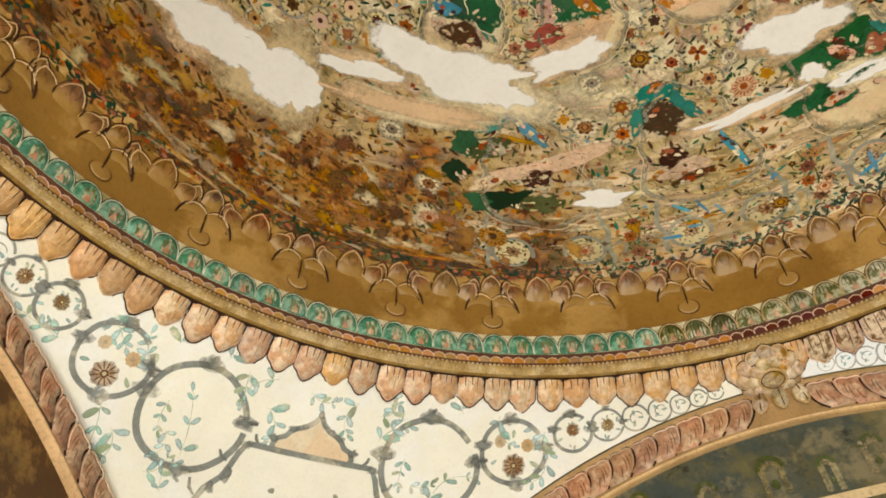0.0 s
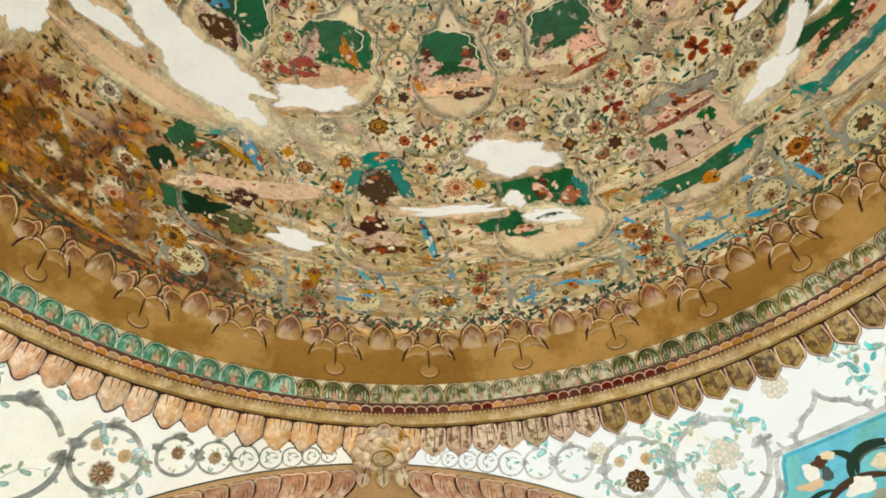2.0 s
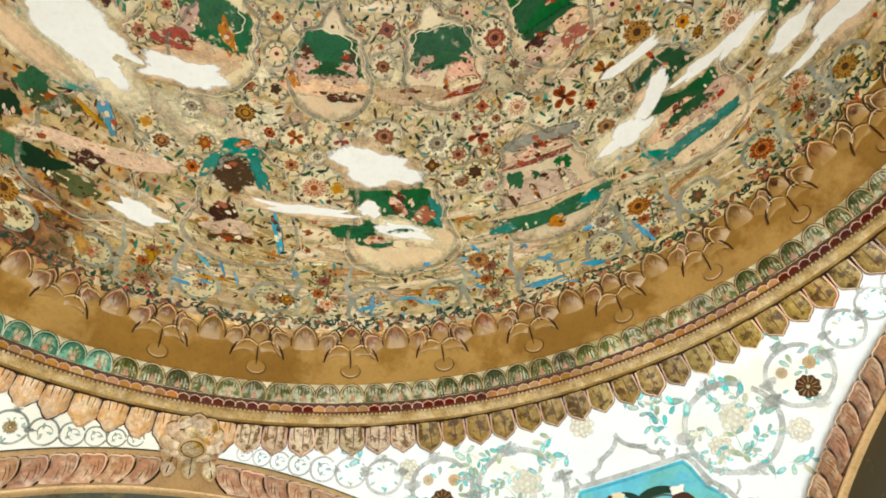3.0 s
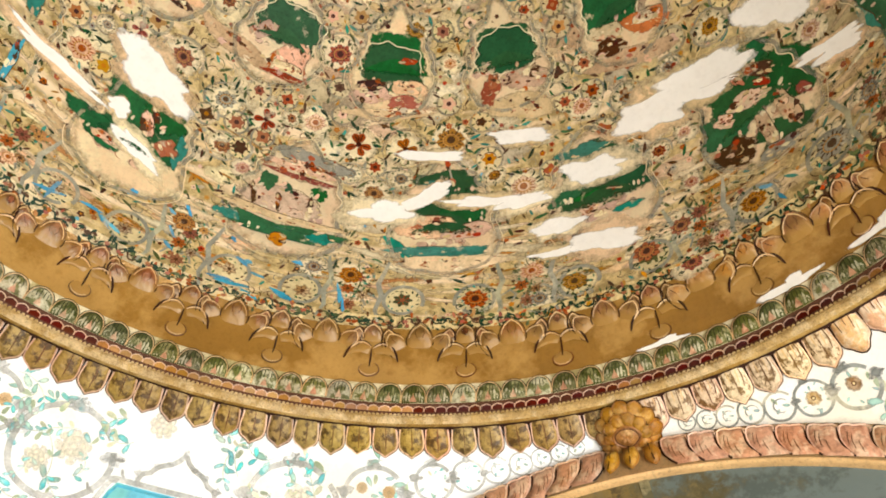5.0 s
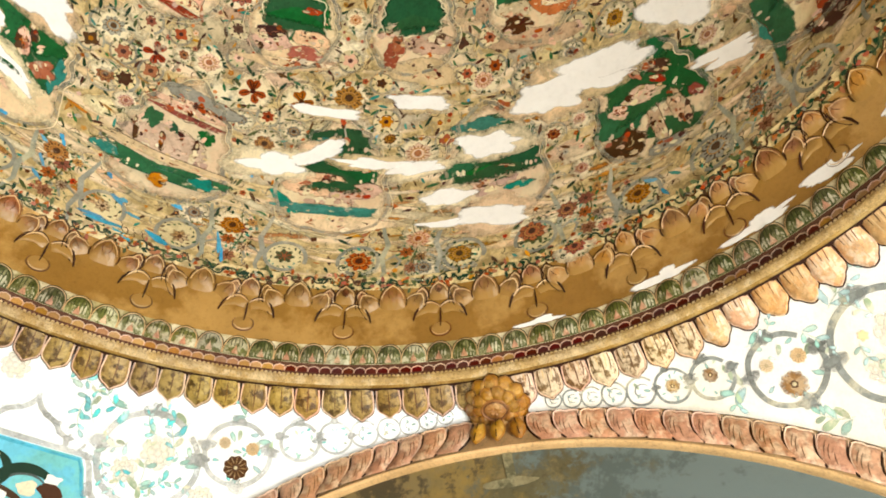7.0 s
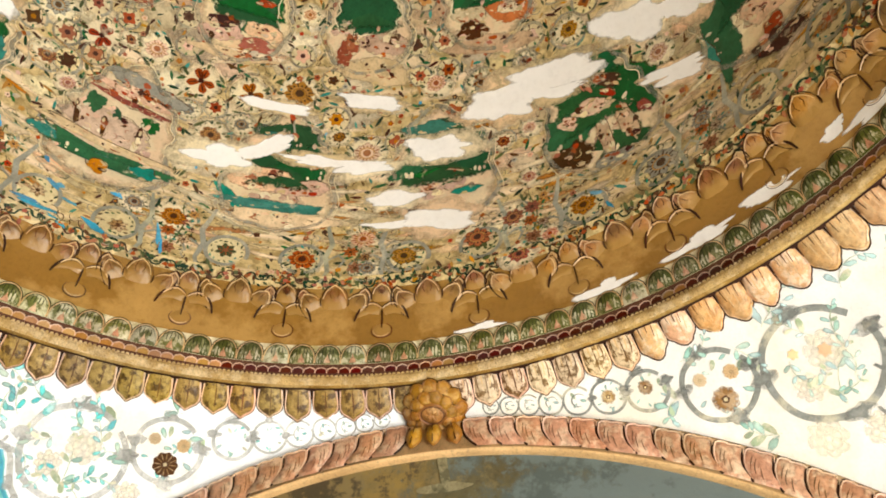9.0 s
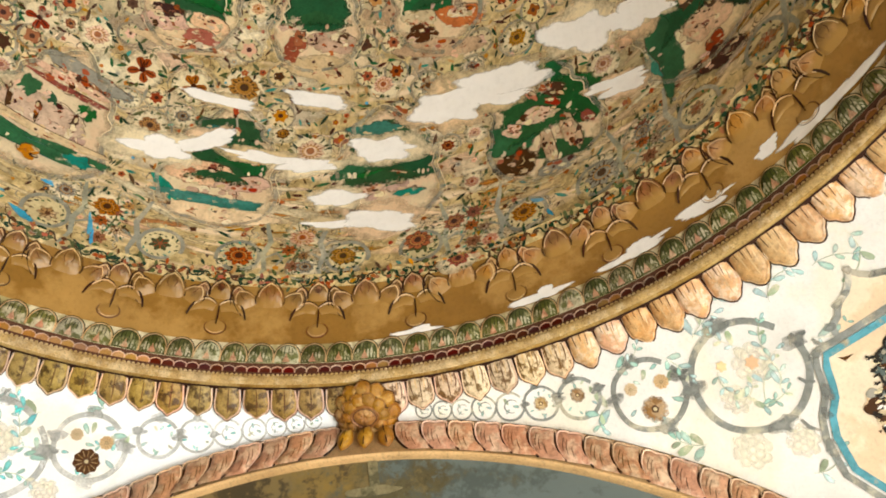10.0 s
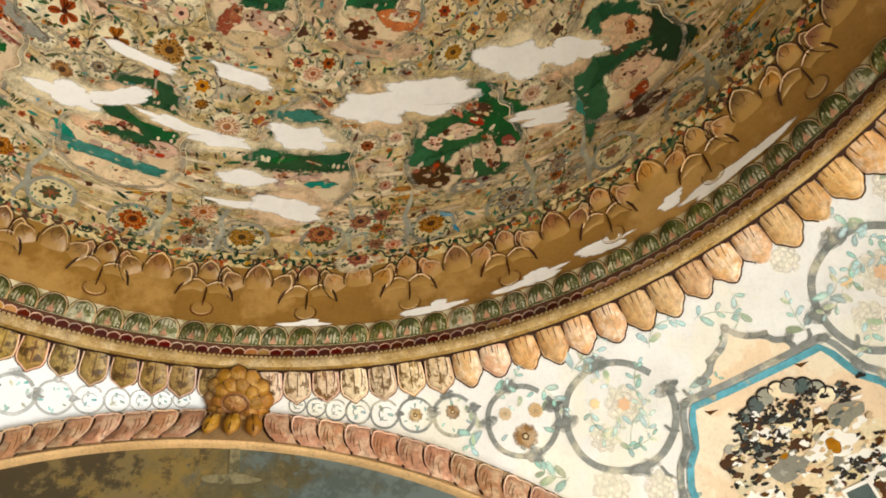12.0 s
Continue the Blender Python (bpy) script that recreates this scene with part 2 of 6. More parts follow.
ghost_flower = paint("ghost_flower", (0.9, 0.86, 0.71), 0.55, 0.15, 0.15, 0.0, coarse=14, second=(0.91, 0.84, 0.73), amount=0.5, island=True, spread=0.15, flaky=(0.3, 0.25, 40))
ghost_line = paint("ghost_line", (0.85, 0.8, 0.68), 0.55, 0.2, 0.2, 0.0, island=True, spread=0.5)
blue_leaf = paint("blue_leaf", (0.45, 0.66, 0.68), 0.55, 0.25, 0.2, 0.0, coarse=20, second=(0.62, 0.8, 0.82), amount=0.45, island=True, flaky=(0.55, 0.22, 45))
lime = paint("limewash", (0.72, 0.68, 0.6), 0.75, 0.25, 0.2, 0.3, coarse=2, spread=0.0)
floor_stone = paint("floor_stone", (0.56, 0.53, 0.48), 0.6, 0.2, 0.25, 0.3, coarse=3, spread=0.0)


def dome_ground():
    """Beige painted plaster with streaks along the courses and brown soot on the shaded side."""
    m = paint("dome_ground", (0.7, 0.54, 0.262), 0.38, 0.35, 0.35, 0.2, fine=70, coarse=30, second=(0.42, 0.31, 0.13), amount=0.5, spread=0.0)
    t = m.node_tree
    b = t.nodes["Principled BSDF"]
    old = b.inputs["Base Color"].links[0].from_socket
    uv = t.nodes.new("ShaderNodeUVMap")
    mp = t.nodes.new("ShaderNodeMapping")
    mp.inputs["Scale"].default_value = (2.2, 14.0, 1.0)
    t.links.new(uv.outputs[0], mp.inputs[0])
    n = t.nodes.new("ShaderNodeTexNoise")
    n.inputs["Scale"].default_value, n.inputs["Detail"].default_value = 1.0, 7
    t.links.new(mp.outputs[0], n.inputs["Vector"])
    ramp = t.nodes.new("ShaderNodeMapRange")
    ramp.inputs[1].default_value, ramp.inputs[2].default_value = 0.5, 0.66
    t.links.new(n.outputs[0], ramp.inputs[0])
    x = t.nodes.new("ShaderNodeMix")
    x.data_type = "RGBA"
    t.links.new(ramp.outputs[0], x.inputs[0])
    t.links.new(old, x.inputs[6])
    x.inputs[7].default_value = (0.86, 0.68, 0.47, 1)
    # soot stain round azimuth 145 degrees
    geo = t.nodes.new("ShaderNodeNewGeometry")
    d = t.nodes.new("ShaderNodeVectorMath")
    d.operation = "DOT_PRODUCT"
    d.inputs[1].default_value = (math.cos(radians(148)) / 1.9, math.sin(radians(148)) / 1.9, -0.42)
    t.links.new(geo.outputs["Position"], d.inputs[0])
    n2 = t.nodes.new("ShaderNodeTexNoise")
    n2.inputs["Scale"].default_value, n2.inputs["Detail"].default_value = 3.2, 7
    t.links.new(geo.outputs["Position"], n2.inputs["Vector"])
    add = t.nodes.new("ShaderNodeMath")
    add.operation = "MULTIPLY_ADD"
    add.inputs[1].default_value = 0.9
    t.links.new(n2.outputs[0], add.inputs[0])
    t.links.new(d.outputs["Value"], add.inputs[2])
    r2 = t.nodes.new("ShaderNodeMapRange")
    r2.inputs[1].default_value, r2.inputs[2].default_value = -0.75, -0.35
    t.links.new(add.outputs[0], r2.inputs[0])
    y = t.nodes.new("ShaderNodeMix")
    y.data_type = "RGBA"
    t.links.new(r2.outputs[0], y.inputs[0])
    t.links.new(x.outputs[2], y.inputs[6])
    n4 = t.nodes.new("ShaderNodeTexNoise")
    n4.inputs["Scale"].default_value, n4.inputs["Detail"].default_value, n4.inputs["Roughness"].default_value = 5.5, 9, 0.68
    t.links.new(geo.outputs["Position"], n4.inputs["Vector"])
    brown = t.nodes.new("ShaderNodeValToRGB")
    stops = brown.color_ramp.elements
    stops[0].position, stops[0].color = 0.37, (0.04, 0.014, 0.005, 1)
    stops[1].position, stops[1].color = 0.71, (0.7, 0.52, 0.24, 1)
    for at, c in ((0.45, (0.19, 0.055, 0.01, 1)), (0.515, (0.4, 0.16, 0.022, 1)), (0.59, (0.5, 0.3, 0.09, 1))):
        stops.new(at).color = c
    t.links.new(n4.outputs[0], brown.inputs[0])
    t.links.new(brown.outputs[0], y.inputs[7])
    t.links.new(y.outputs[2], b.inputs["Base Color"])
    return m


ground_paint = dome_ground()

def mural_wall(name, colors, axis, bias):
    """A faded mural: patches of several tints that change along one direction of the wall."""
    m = paint(name, colors[0], 0.55, 0.45, 0.35, 0.25, fine=45, coarse=6, spread=0.0)
    t = m.node_tree
    b = t.nodes["Principled BSDF"]
    col = b.inputs["Base Color"].links[0].from_socket
    geo = t.nodes.new("ShaderNodeNewGeometry")
    d = t.nodes.new("ShaderNodeVectorMath")
    d.operation = "DOT_PRODUCT"
    d.inputs[1].default_value = axis
    t.links.new(geo.outputs["Position"], d.inputs[0])
    for k, c in enumerate(colors[1:]):
        n = t.nodes.new("ShaderNodeTexNoise")
        n.inputs["Scale"].default_value, n.inputs["Detail"].default_value, n.inputs["Roughness"].default_value = 3.0 + 2.5 * k, 9, 0.7
        shift = t.nodes.new("ShaderNodeVectorMath")
        shift.operation = "ADD"
        shift.inputs[1].default_value = (3.1 * k, 1.7 * k, 5.3 * k)
        t.links.new(geo.outputs["Position"], shift.inputs[0])
        t.links.new(shift.outputs[0], n.inputs["Vector"])
        add = t.nodes.new("ShaderNodeMath")
        add.operation = "MULTIPLY_ADD"
        add.inputs[1].default_value = bias * (1 if k % 2 == 0 else -1)
        t.links.new(d.outputs["Value"], add.inputs[0])
        t.links.new(n.outputs[0], add.inputs[2])
        r = t.nodes.new("ShaderNodeMapRange")
        r.inputs[1].default_value, r.inputs[2].default_value = (0.44, 0.58) if k == 0 else ((0.5, 0.62) if k < 3 else (0.57, 0.66))
        t.links.new(add.outputs[0], r.inputs[0])
        x = t.nodes.new("ShaderNodeMix")
        x.data_type = "RGBA"
        t.links.new(r.outputs[0], x.inputs[0])
        t.links.new(col, x.inputs[6])
        x.inputs[7].default_value = (*c, 1)
        col = x.outputs[2]
    t.links.new(col, b.inputs["Base Color"])
    return m


lunette_east = mural_wall("lunette_east", ((0.13, 0.115, 0.06), (0.24, 0.165, 0.05), (0.08, 0.1, 0.092), (0.2, 0.15, 0.065), (0.12, 0.15, 0.145), (0.07, 0.055, 0.03)), (0, 1, 0), 0.3)
lunette_north = mural_wall("lunette_north", ((0.09, 0.1, 0.075), (0.15, 0.13, 0.055), (0.05, 0.065, 0.06), (0.2, 0.17, 0.1), (0.03, 0.03, 0.02)), (1, 0, 0), 0.1)
lunette_west = mural_wall("lunette_west", ((0.16, 0.1, 0.035), (0.3, 0.17, 0.05), (0.08, 0.085, 0.06), (0.1, 0.05, 0.02)), (0, 1, 0), 0.1)

# ---- building helpers ----


def frame_on(ball, az, el, off=0.0):
    """Pose on the inside of a sphere about the axis: x to the right as seen from within, y up, z towards the centre."""
    cz, rad = ball
    a, e = radians(az), radians(el)
    n = Vector((-math.cos(e) * math.cos(a), -math.cos(e) * math.sin(a), -math.sin(e)))
    x = Vector((math.sin(a), -math.cos(a), 0))
    y = n.cross(x)
    p = Vector((0, 0, cz)) - n * (rad - off)
    return Matrix(((x.x, y.x, n.x, p.x), (x.y, y.y, n.y, p.y), (x.z, y.z, n.z, p.z), (0, 0, 0, 1)))


def warp_on(ball, az, el, rot=0.0):
    """Maps (x, y, height) of a drawing, in metres, to the inside of the sphere."""
    cz, rad = ball
    c, s, e0 = math.cos(radians(rot)), math.sin(radians(rot)), radians(el)

    def place(x, y, h):
        u, v = c * x - s * y, s * x + c * y
        e = e0 + v / rad
        a = radians(az) - u / (rad * math.cos(e0))
        q = rad - h
        return (q * math.cos(e) * math.cos(a), q * math.cos(e) * math.sin(a), cz + q * math.sin(e))
    return place


def flat_place(x, y, h):
    return (x, y, h)


class Film:
    """Collects thin painted or modelled shapes into one mesh."""

    def __init__(self):
        self.v, self.f, self.m, self.c, self.t = [], [], [], [], {}

    def blob(self, outline, place=flat_place, mat=0, rings=1, low=0.0, high=0.0, rim=None, rim_at=0.86, root=None, swell=2.3):
        """A closed star-shaped outline filled from its centre; high: the height of its middle; rim: material of the outermost ring; swell: how flat its middle is; root: the
        height along y over which the shape grows out of its bed."""
        n, b = len(outline), len(self.v)
        cx, cy = sum(p[0] for p in outline) / n, sum(p[1] for p in outline) / n
        self.v.append(place(cx, cy, low + high))
        self.c.append(1.0)
        steps = [(k + 1) / rings for k in range(rings)]
        if rim is not None:
            steps = [s * rim_at for s in steps] + [1.0]
        for s in steps:
            h = low + high * max(0.0, 1 - s ** swell) ** 0.62
            self.c += [1.0 - s] * n
            for x, y in outline:
                px, py = cx + (x - cx) * s, cy + (y - cy) * s
                if root:
                    self.t[len(self.v)] = min(1.0, abs(py) / root)
                g = 1.0 if not root else min(1.0, max(0.0, abs(py) / root))
                k = g * g * (3 - 2 * g)
                self.v.append(place(px, py, low * k + (h - low) * k - (0.014 * (1 - k) if root else 0.0)))
        for i in range(n):
            self.f.append((b, b + 1 + i, b + 1 + (i + 1) % n))
            self.m.append(mat)
        for k in range(len(steps) - 1):
            o = b + 1 + k * n
            for i in range(n):
                self.f.append((o + i, o + n + i, o + n + (i + 1) % n, o + (i + 1) % n))
                self.m.append(mat if rim is None or k < len(steps) - 2 or (root and abs(outline[i][1]) < root) else rim)

    def ribbon(self, pts, width, place=flat_place, mat=0, low=0.0, high=0.0, taper=False, closed=False):
        """A stroke along pts; with high it is a rounded cord."""
        n, b = len(pts), len(self.v)
        cross = ((-1, 0), (1, 0)) if not high else ((-1, 0), (-0.5, 0.87), (0.5, 0.87), (1, 0))
        k = len(cross)
        for i, (x, y) in enumerate(pts):
            p, q = (pts[(i - 1) % n], pts[(i + 1) % n]) if closed else (pts[max(0, i - 1)], pts[min(n - 1, i + 1)])
            dx, dy = q[0] - p[0], q[1] - p[1]
            d = math.hypot(dx, dy) or 1.0
            w = width / 2 * (1.0 if not taper else 0.25 + 0.75 * math.sin(math.pi * (i + 0.4) / n))
            self.v += [place(x - dy / d * w * a, y + dx / d * w * a, low + high * h) for a, h in cross]
            self.c += [1.0] * k
        for i in range(n if closed else n - 1):
            for j in range(k - 1):
                self.f.append((b + i * k + j, b + i * k + j + 1, b + (i + 1) % n * k + j + 1, b + (i + 1) % n * k + j))
                self.m.append(mat)

    def solid(self, name, mats, parent=None, label="", kind="", smooth=True, link=True):
        me = bpy.data.meshes.new(name)
        me.from_pydata(self.v, [], self.f)
        for m in mats:
            me.materials.append(m)
        me.attributes.new("core", "FLOAT", "POINT").data.foreach_set("value", self.c)
        if self.t:
            me.attributes.new("tip", "FLOAT", "POINT").data.foreach_set("value", [self.t.get(i, 1.0) for i in range(len(self.v))])
        me.polygons.foreach_set("material_index", self.m)
        me.polygons.foreach_set("use_smooth", [smooth] * len(self.f))
        if not link:
            return me
        ob = new(name, me)
        ob.parent = parent
        return tagged(ob, label=label, kind=kind)


def piece(name, me, m, parent, label=""):
    ob = new(name, me)
    ob.parent = parent
    ob.matrix_basis = m
    return tagged(ob, label=label)


def wobble(a, b, amp=0.2, n=20, seed=0.0, power=2.0):
    """An uneven ellipse."""
    out = []
    for i in range(n):
        t = TAU * i / n
        k = 1 + amp * (noise.noise((math.cos(t) * 1.3 + seed, math.sin(t) * 1.3, seed * 1.7)) * 1.3 + 0.3 * noise.noise((math.cos(t) * 4 + seed, math.sin(t) * 4, 4.0)))
        c, s = math.cos(t), math.sin(t)
        q = (abs(c) ** power + abs(s) ** power) ** (-1 / power)
        out.append((a * k * q * c, b * k * q * s))
    return out


def leaf(w, h, n=14, tip=0.6, base=0.35):
    """A leaf that stands on (0, 0) and points up to (0, h)."""
    out = []
    for i in range(n):
        t = i / n * 2
        s, side = (t, 1) if t <= 1 else (2 - t, -1)
        k = (base + (1 - base) * math.sin(min(1, s / tip) * math.pi / 2)) if s < tip else math.cos((s - tip) / (1 - tip) * math.pi / 2) ** 0.75
        out.append((side * w / 2 * k, h * s))
    return out


def upon(outline, low, high, swell):
    """Maps a drawing onto the swelling body that Film.blob makes of this outline."""
    n = len(outline)
    cx, cy = sum(p[0] for p in outline) / n, sum(p[1] for p in outline) / n
    rim = [(math.atan2(y - cy, x - cx), math.hypot(x - cx, y - cy)) for x, y in outline]

    def place(x, y, h):
        a, d = math.atan2(y - cy, x - cx), math.hypot(x - cx, y - cy)
        near_two = sorted(rim, key=lambda q: abs((q[0] - a + math.pi) % TAU - math.pi))[:2]
        s = min(1.0, d / max(1e-6, (near_two[0][1] + near_two[1][1]) / 2))
        return (x, y, h + low + high * max(0.0, 1 - s ** swell) ** 0.62)
    return place


def arc(cx, cy, rx, ry, a0, a1, n=24):
    return [(cx + rx * math.cos(radians(a0 + (a1 - a0) * i / n)), cy + ry * math.sin(radians(a0 + (a1 - a0) * i / n))) for i in range(n + 1)]


def shell(name, verts, faces, mat, label="", smooth=True):
    me = bpy.data.meshes.new(name)
    me.from_pydata(verts, [], faces)
    me.materials.append(mat)
    me.polygons.foreach_set("use_smooth", [smooth] * len(faces))
    return tagged(new(name, me), label=label, kind="structure")


def revolve(name, prof, mat, label="", n=384, smooth=True):
    v = [(r * math.cos(TAU * i / n) * R, r * math.sin(TAU * i / n) * R, ZR + z * R) for r, z in prof for i in range(n)]
    f = [(k * n + i, (k + 1) * n + i, (k + 1) * n + (i + 1) % n, k * n + (i + 1) % n) for k in range(len(prof) - 1) for i in range(n)]
    return shell(name, v, f, mat, label, smooth)

# ---- structure ----
floor = shell("floor", [(-30, -30, 0), (30, -30, 0), (30, 30, 0), (-30, 30, 0)], [(0, 1, 2, 3)], floor_stone, "worn grey-brown stone floor of the pavilion")
# outer walls: thick, with a doorway on the south side
OUT, REC = WALL + 0.55, WALL + 0.006
TOP = ZR + 0.3


def box_faces(bm, x0, x1, y0, y1, z0, z1):
    vs = [bm.verts.new(p) for p in ((x0, y0, z0), (x1, y0, z0), (x1, y1, z0), (x0, y1, z0), (x0, y0, z1), (x1, y0, z1), (x1, y1, z1), (x0, y1, z1))]
    for q in ((0, 3, 2, 1), (4, 5, 6, 7), (0, 1, 5, 4), (1, 2, 6, 5), (2, 3, 7, 6), (3, 0, 4, 7)):
        bm.faces.new([vs[i] for i in q])


def wall(name, boxes, mat, label):
    bm = bmesh.new()
    for b in boxes:
        box_faces(bm, *b)
    me = bpy.data.meshes.new(name)
    bm.to_mesh(me)
    bm.free()
    me.materials.append(mat)
    return tagged(new(name, me), label=label, kind="structure")


wall_east = wall("wall_east", [(REC, OUT, -OUT, OUT, 0, TOP)], lunette_east, "slate and ochre mural on the wall under the arch")
wall_north = wall("wall_north", [(-REC, REC, REC, OUT, 0, TOP)], lunette_north, "slate-blue mural wall with painted arcades under the arch")
wall_west = wall("wall_west", [(-OUT, -REC, -OUT, OUT, 0, TOP)], lunette_west, "brown and slate mural wall under the arch")
wall_south = wall("wall_south", [(-REC, -1.6, -OUT, -REC, 0, TOP), (1.6, REC, -OUT, -REC, 0, TOP), (-1.6, 1.6, -OUT, -REC, 2.25, TOP)], lime, "limewashed wall with the open doorway")
roof = wall("roof_slab", [(R * 1.06, OUT, -OUT, OUT, TOP, TOP + 0.2), (-OUT, -R * 1.06, -OUT, OUT, TOP, TOP + 0.2),
                          (-R * 1.06, R * 1.06, R * 1.06, OUT, TOP, TOP + 0.2), (-R * 1.06, R * 1.06, -OUT, -R * 1.06, TOP, TOP + 0.2)], lime, "limewashed roof slab round the dome")
revolve("dome_outside", [(1.42, 0.16), (1.12, 0.2)] + [(1.1 * math.cos(a), 0.21 + 1.1 * math.sin(a)) for a in np.linspace(0, math.pi / 2, 20)], lime, "limewashed outer shell of the dome", 96)

# the painted inner dome
NA, NE = 320, 64
cz, rad = DOME
v, f, uvs = [], [], []
for j in range(NE + 1):
    e = math.pi / 2 * j / NE * 0.9999
    for i in range(NA + 1):
        a = TAU * i / NA
        v.append((rad * math.cos(e) * math.cos(a), rad * math.cos(e) * math.sin(a), cz + rad * math.sin(e)))
        uvs.append((a * rad, e * rad))
f = [(j * (NA + 1) + i, j * (NA + 1) + i + 1, (j + 1) * (NA + 1) + i + 1, (j + 1) * (NA + 1) + i) for j in range(NE) for i in range(NA)]
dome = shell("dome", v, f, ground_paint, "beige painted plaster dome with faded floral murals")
layer = dome.data.uv_layers.new(name="UVMap")
for loop in dome.data.loops:
    layer.data[loop.index].uv = uvs[loop.vertex_index]

# four pendentives
pendentives = []
for q, where in enumerate(("north_east", "north_west", "south_west", "south_east")):
    v, NF, NR = [], 72, 24
    for i in range(NF + 1):
        a = math.pi / 2 * (i / NF + q)
        rm = WALL / max(abs(math.cos(a)), abs(math.sin(a)))
        for j in range(NR + 1):
            r = 0.995 * R + (rm - 0.995 * R) * j / NR
            v.append((r * math.cos(a), r * math.sin(a), ZC + math.sqrt(S * S - r * r)))
    f = [(i * (NR + 1) + j, (i + 1) * (NR + 1) + j, (i + 1) * (NR + 1) + j + 1, i * (NR + 1) + j + 1) for i in range(NF) for j in range(NR)]
    # the two northern pendentives are whiter copies that hold the glare in their colour
    pendentives.append(shell("pendentive_" + where, v, f, (glare_lime, lime_cream, cream_plaster, cream_plaster)[q], ("white" if q == 0 else "cream") + " plaster pendentive painted with grey scrolls"))

# ---- ring cornice ----
roll = [(1.02, -0.004), (1.01, -0.011), (1.002, -0.0155), (0.996, -0.0165), (0.991, -0.0145), (0.9865, -0.01), (0.985, -0.004), (0.987, 0.002), (0.992, 0.006), (0.997, 0.008), (0.996, 0.01), (0.992, 0.011),
        (0.992, 0.014), (0.997, 0.016), (1.0, 0.017)]
cornice = tagged(revolve("ring_cornice", roll, gold, "worn gilded roll cornice round the painted dome"), category="cornice", kind="thing")
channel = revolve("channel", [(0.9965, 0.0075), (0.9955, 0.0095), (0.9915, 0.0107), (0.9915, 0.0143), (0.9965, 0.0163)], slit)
# dark ring painted where the gap under the roll lies in shadow
root_line = revolve("root_line", [(1.0055, -0.0165), (1.0, -0.0176), (0.9965, -0.0172)], groove_shade)
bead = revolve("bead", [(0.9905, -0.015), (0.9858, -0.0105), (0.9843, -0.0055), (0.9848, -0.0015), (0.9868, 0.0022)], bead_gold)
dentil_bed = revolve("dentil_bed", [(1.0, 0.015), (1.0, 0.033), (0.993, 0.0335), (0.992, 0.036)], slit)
scale_bed = revolve("scale_bed", [(0.992, 0.0355), (0.986, 0.079)], scale_bed_paint)
COVE = [(0.986, 0.077), (0.983, 0.104), (0.976, 0.136), (0.964, 0.17), (0.951, 0.195), (0.938, 0.214)]
cove = tagged(revolve("palmette_frieze", COVE, cove_gold, "bronze-painted cove frieze with moulded lotus palmettes"), category="frieze", kind="thing")
for ob in (cornice, cove):
    del ob["kind"]
for ob in (dentil_bed, scale_bed, channel, root_line, bead):
    ob.parent = cornice
    del ob["kind"]

cove_s = [0.0]
for (r0, z0), (r1, z1) in zip(COVE, COVE[1:]):
    cove_s.append(cove_s[-1] + math.hypot(r1 - r0, z1 - z0) * R)


def cove_frame(az, s, off=0.0):
    k = max(i for i in range(len(COVE) - 1) if cove_s[i] <= max(0.0, s))
    w = (s - cove_s[k]) / (cove_s[k + 1] - cove_s[k])
    (r0, z0), (r1, z1) = COVE[k], COVE[k + 1]
    a = radians(az)
    out = Vector((math.cos(a), math.sin(a), 0))
    y = (out * (r1 - r0) + Vector((0, 0, z1 - z0))).normalized()
    x = Vector((math.sin(a), -math.cos(a), 0))
    n = x.cross(y)
    p = out * (r0 + (r1 - r0) * w) * R + Vector((0, 0, ZR + (z0 + (z1 - z0) * w) * R)) + n * off
    return Matrix(((x.x, y.x, n.x, p.x), (x.y, y.y, n.y, p.y), (x.z, y.z, n.z, p.z), (0, 0, 0, 1)))


def near(az, centre, half):
    d = (az - centre + 180) % 360 - 180
    return abs(d) < half


# fine beading along the roll
fm = Film()
for i in range(756):
    a = TAU * i / 756
    r0, z0 = 0.9868 * R, ZR + 0.0035 * R

    def on_roll(x, y, h, a=a, r0=r0, z0=z0):
        b = a - x / r0
        return ((r0 - h - 0.25 * y) * math.cos(b), (r0 - h - 0.25 * y) * math.sin(b), z0 + y)
    fm.blob([(0.0066 * math.cos(t), 0.0062 * math.sin(t)) for t in np.linspace(0, TAU, 7, endpoint=False)], on_roll, 0, low=0.0, high=0.004)
beading = fm.solid("beading", [bead_gold], cornice, "fine gilded beading", "stuff")


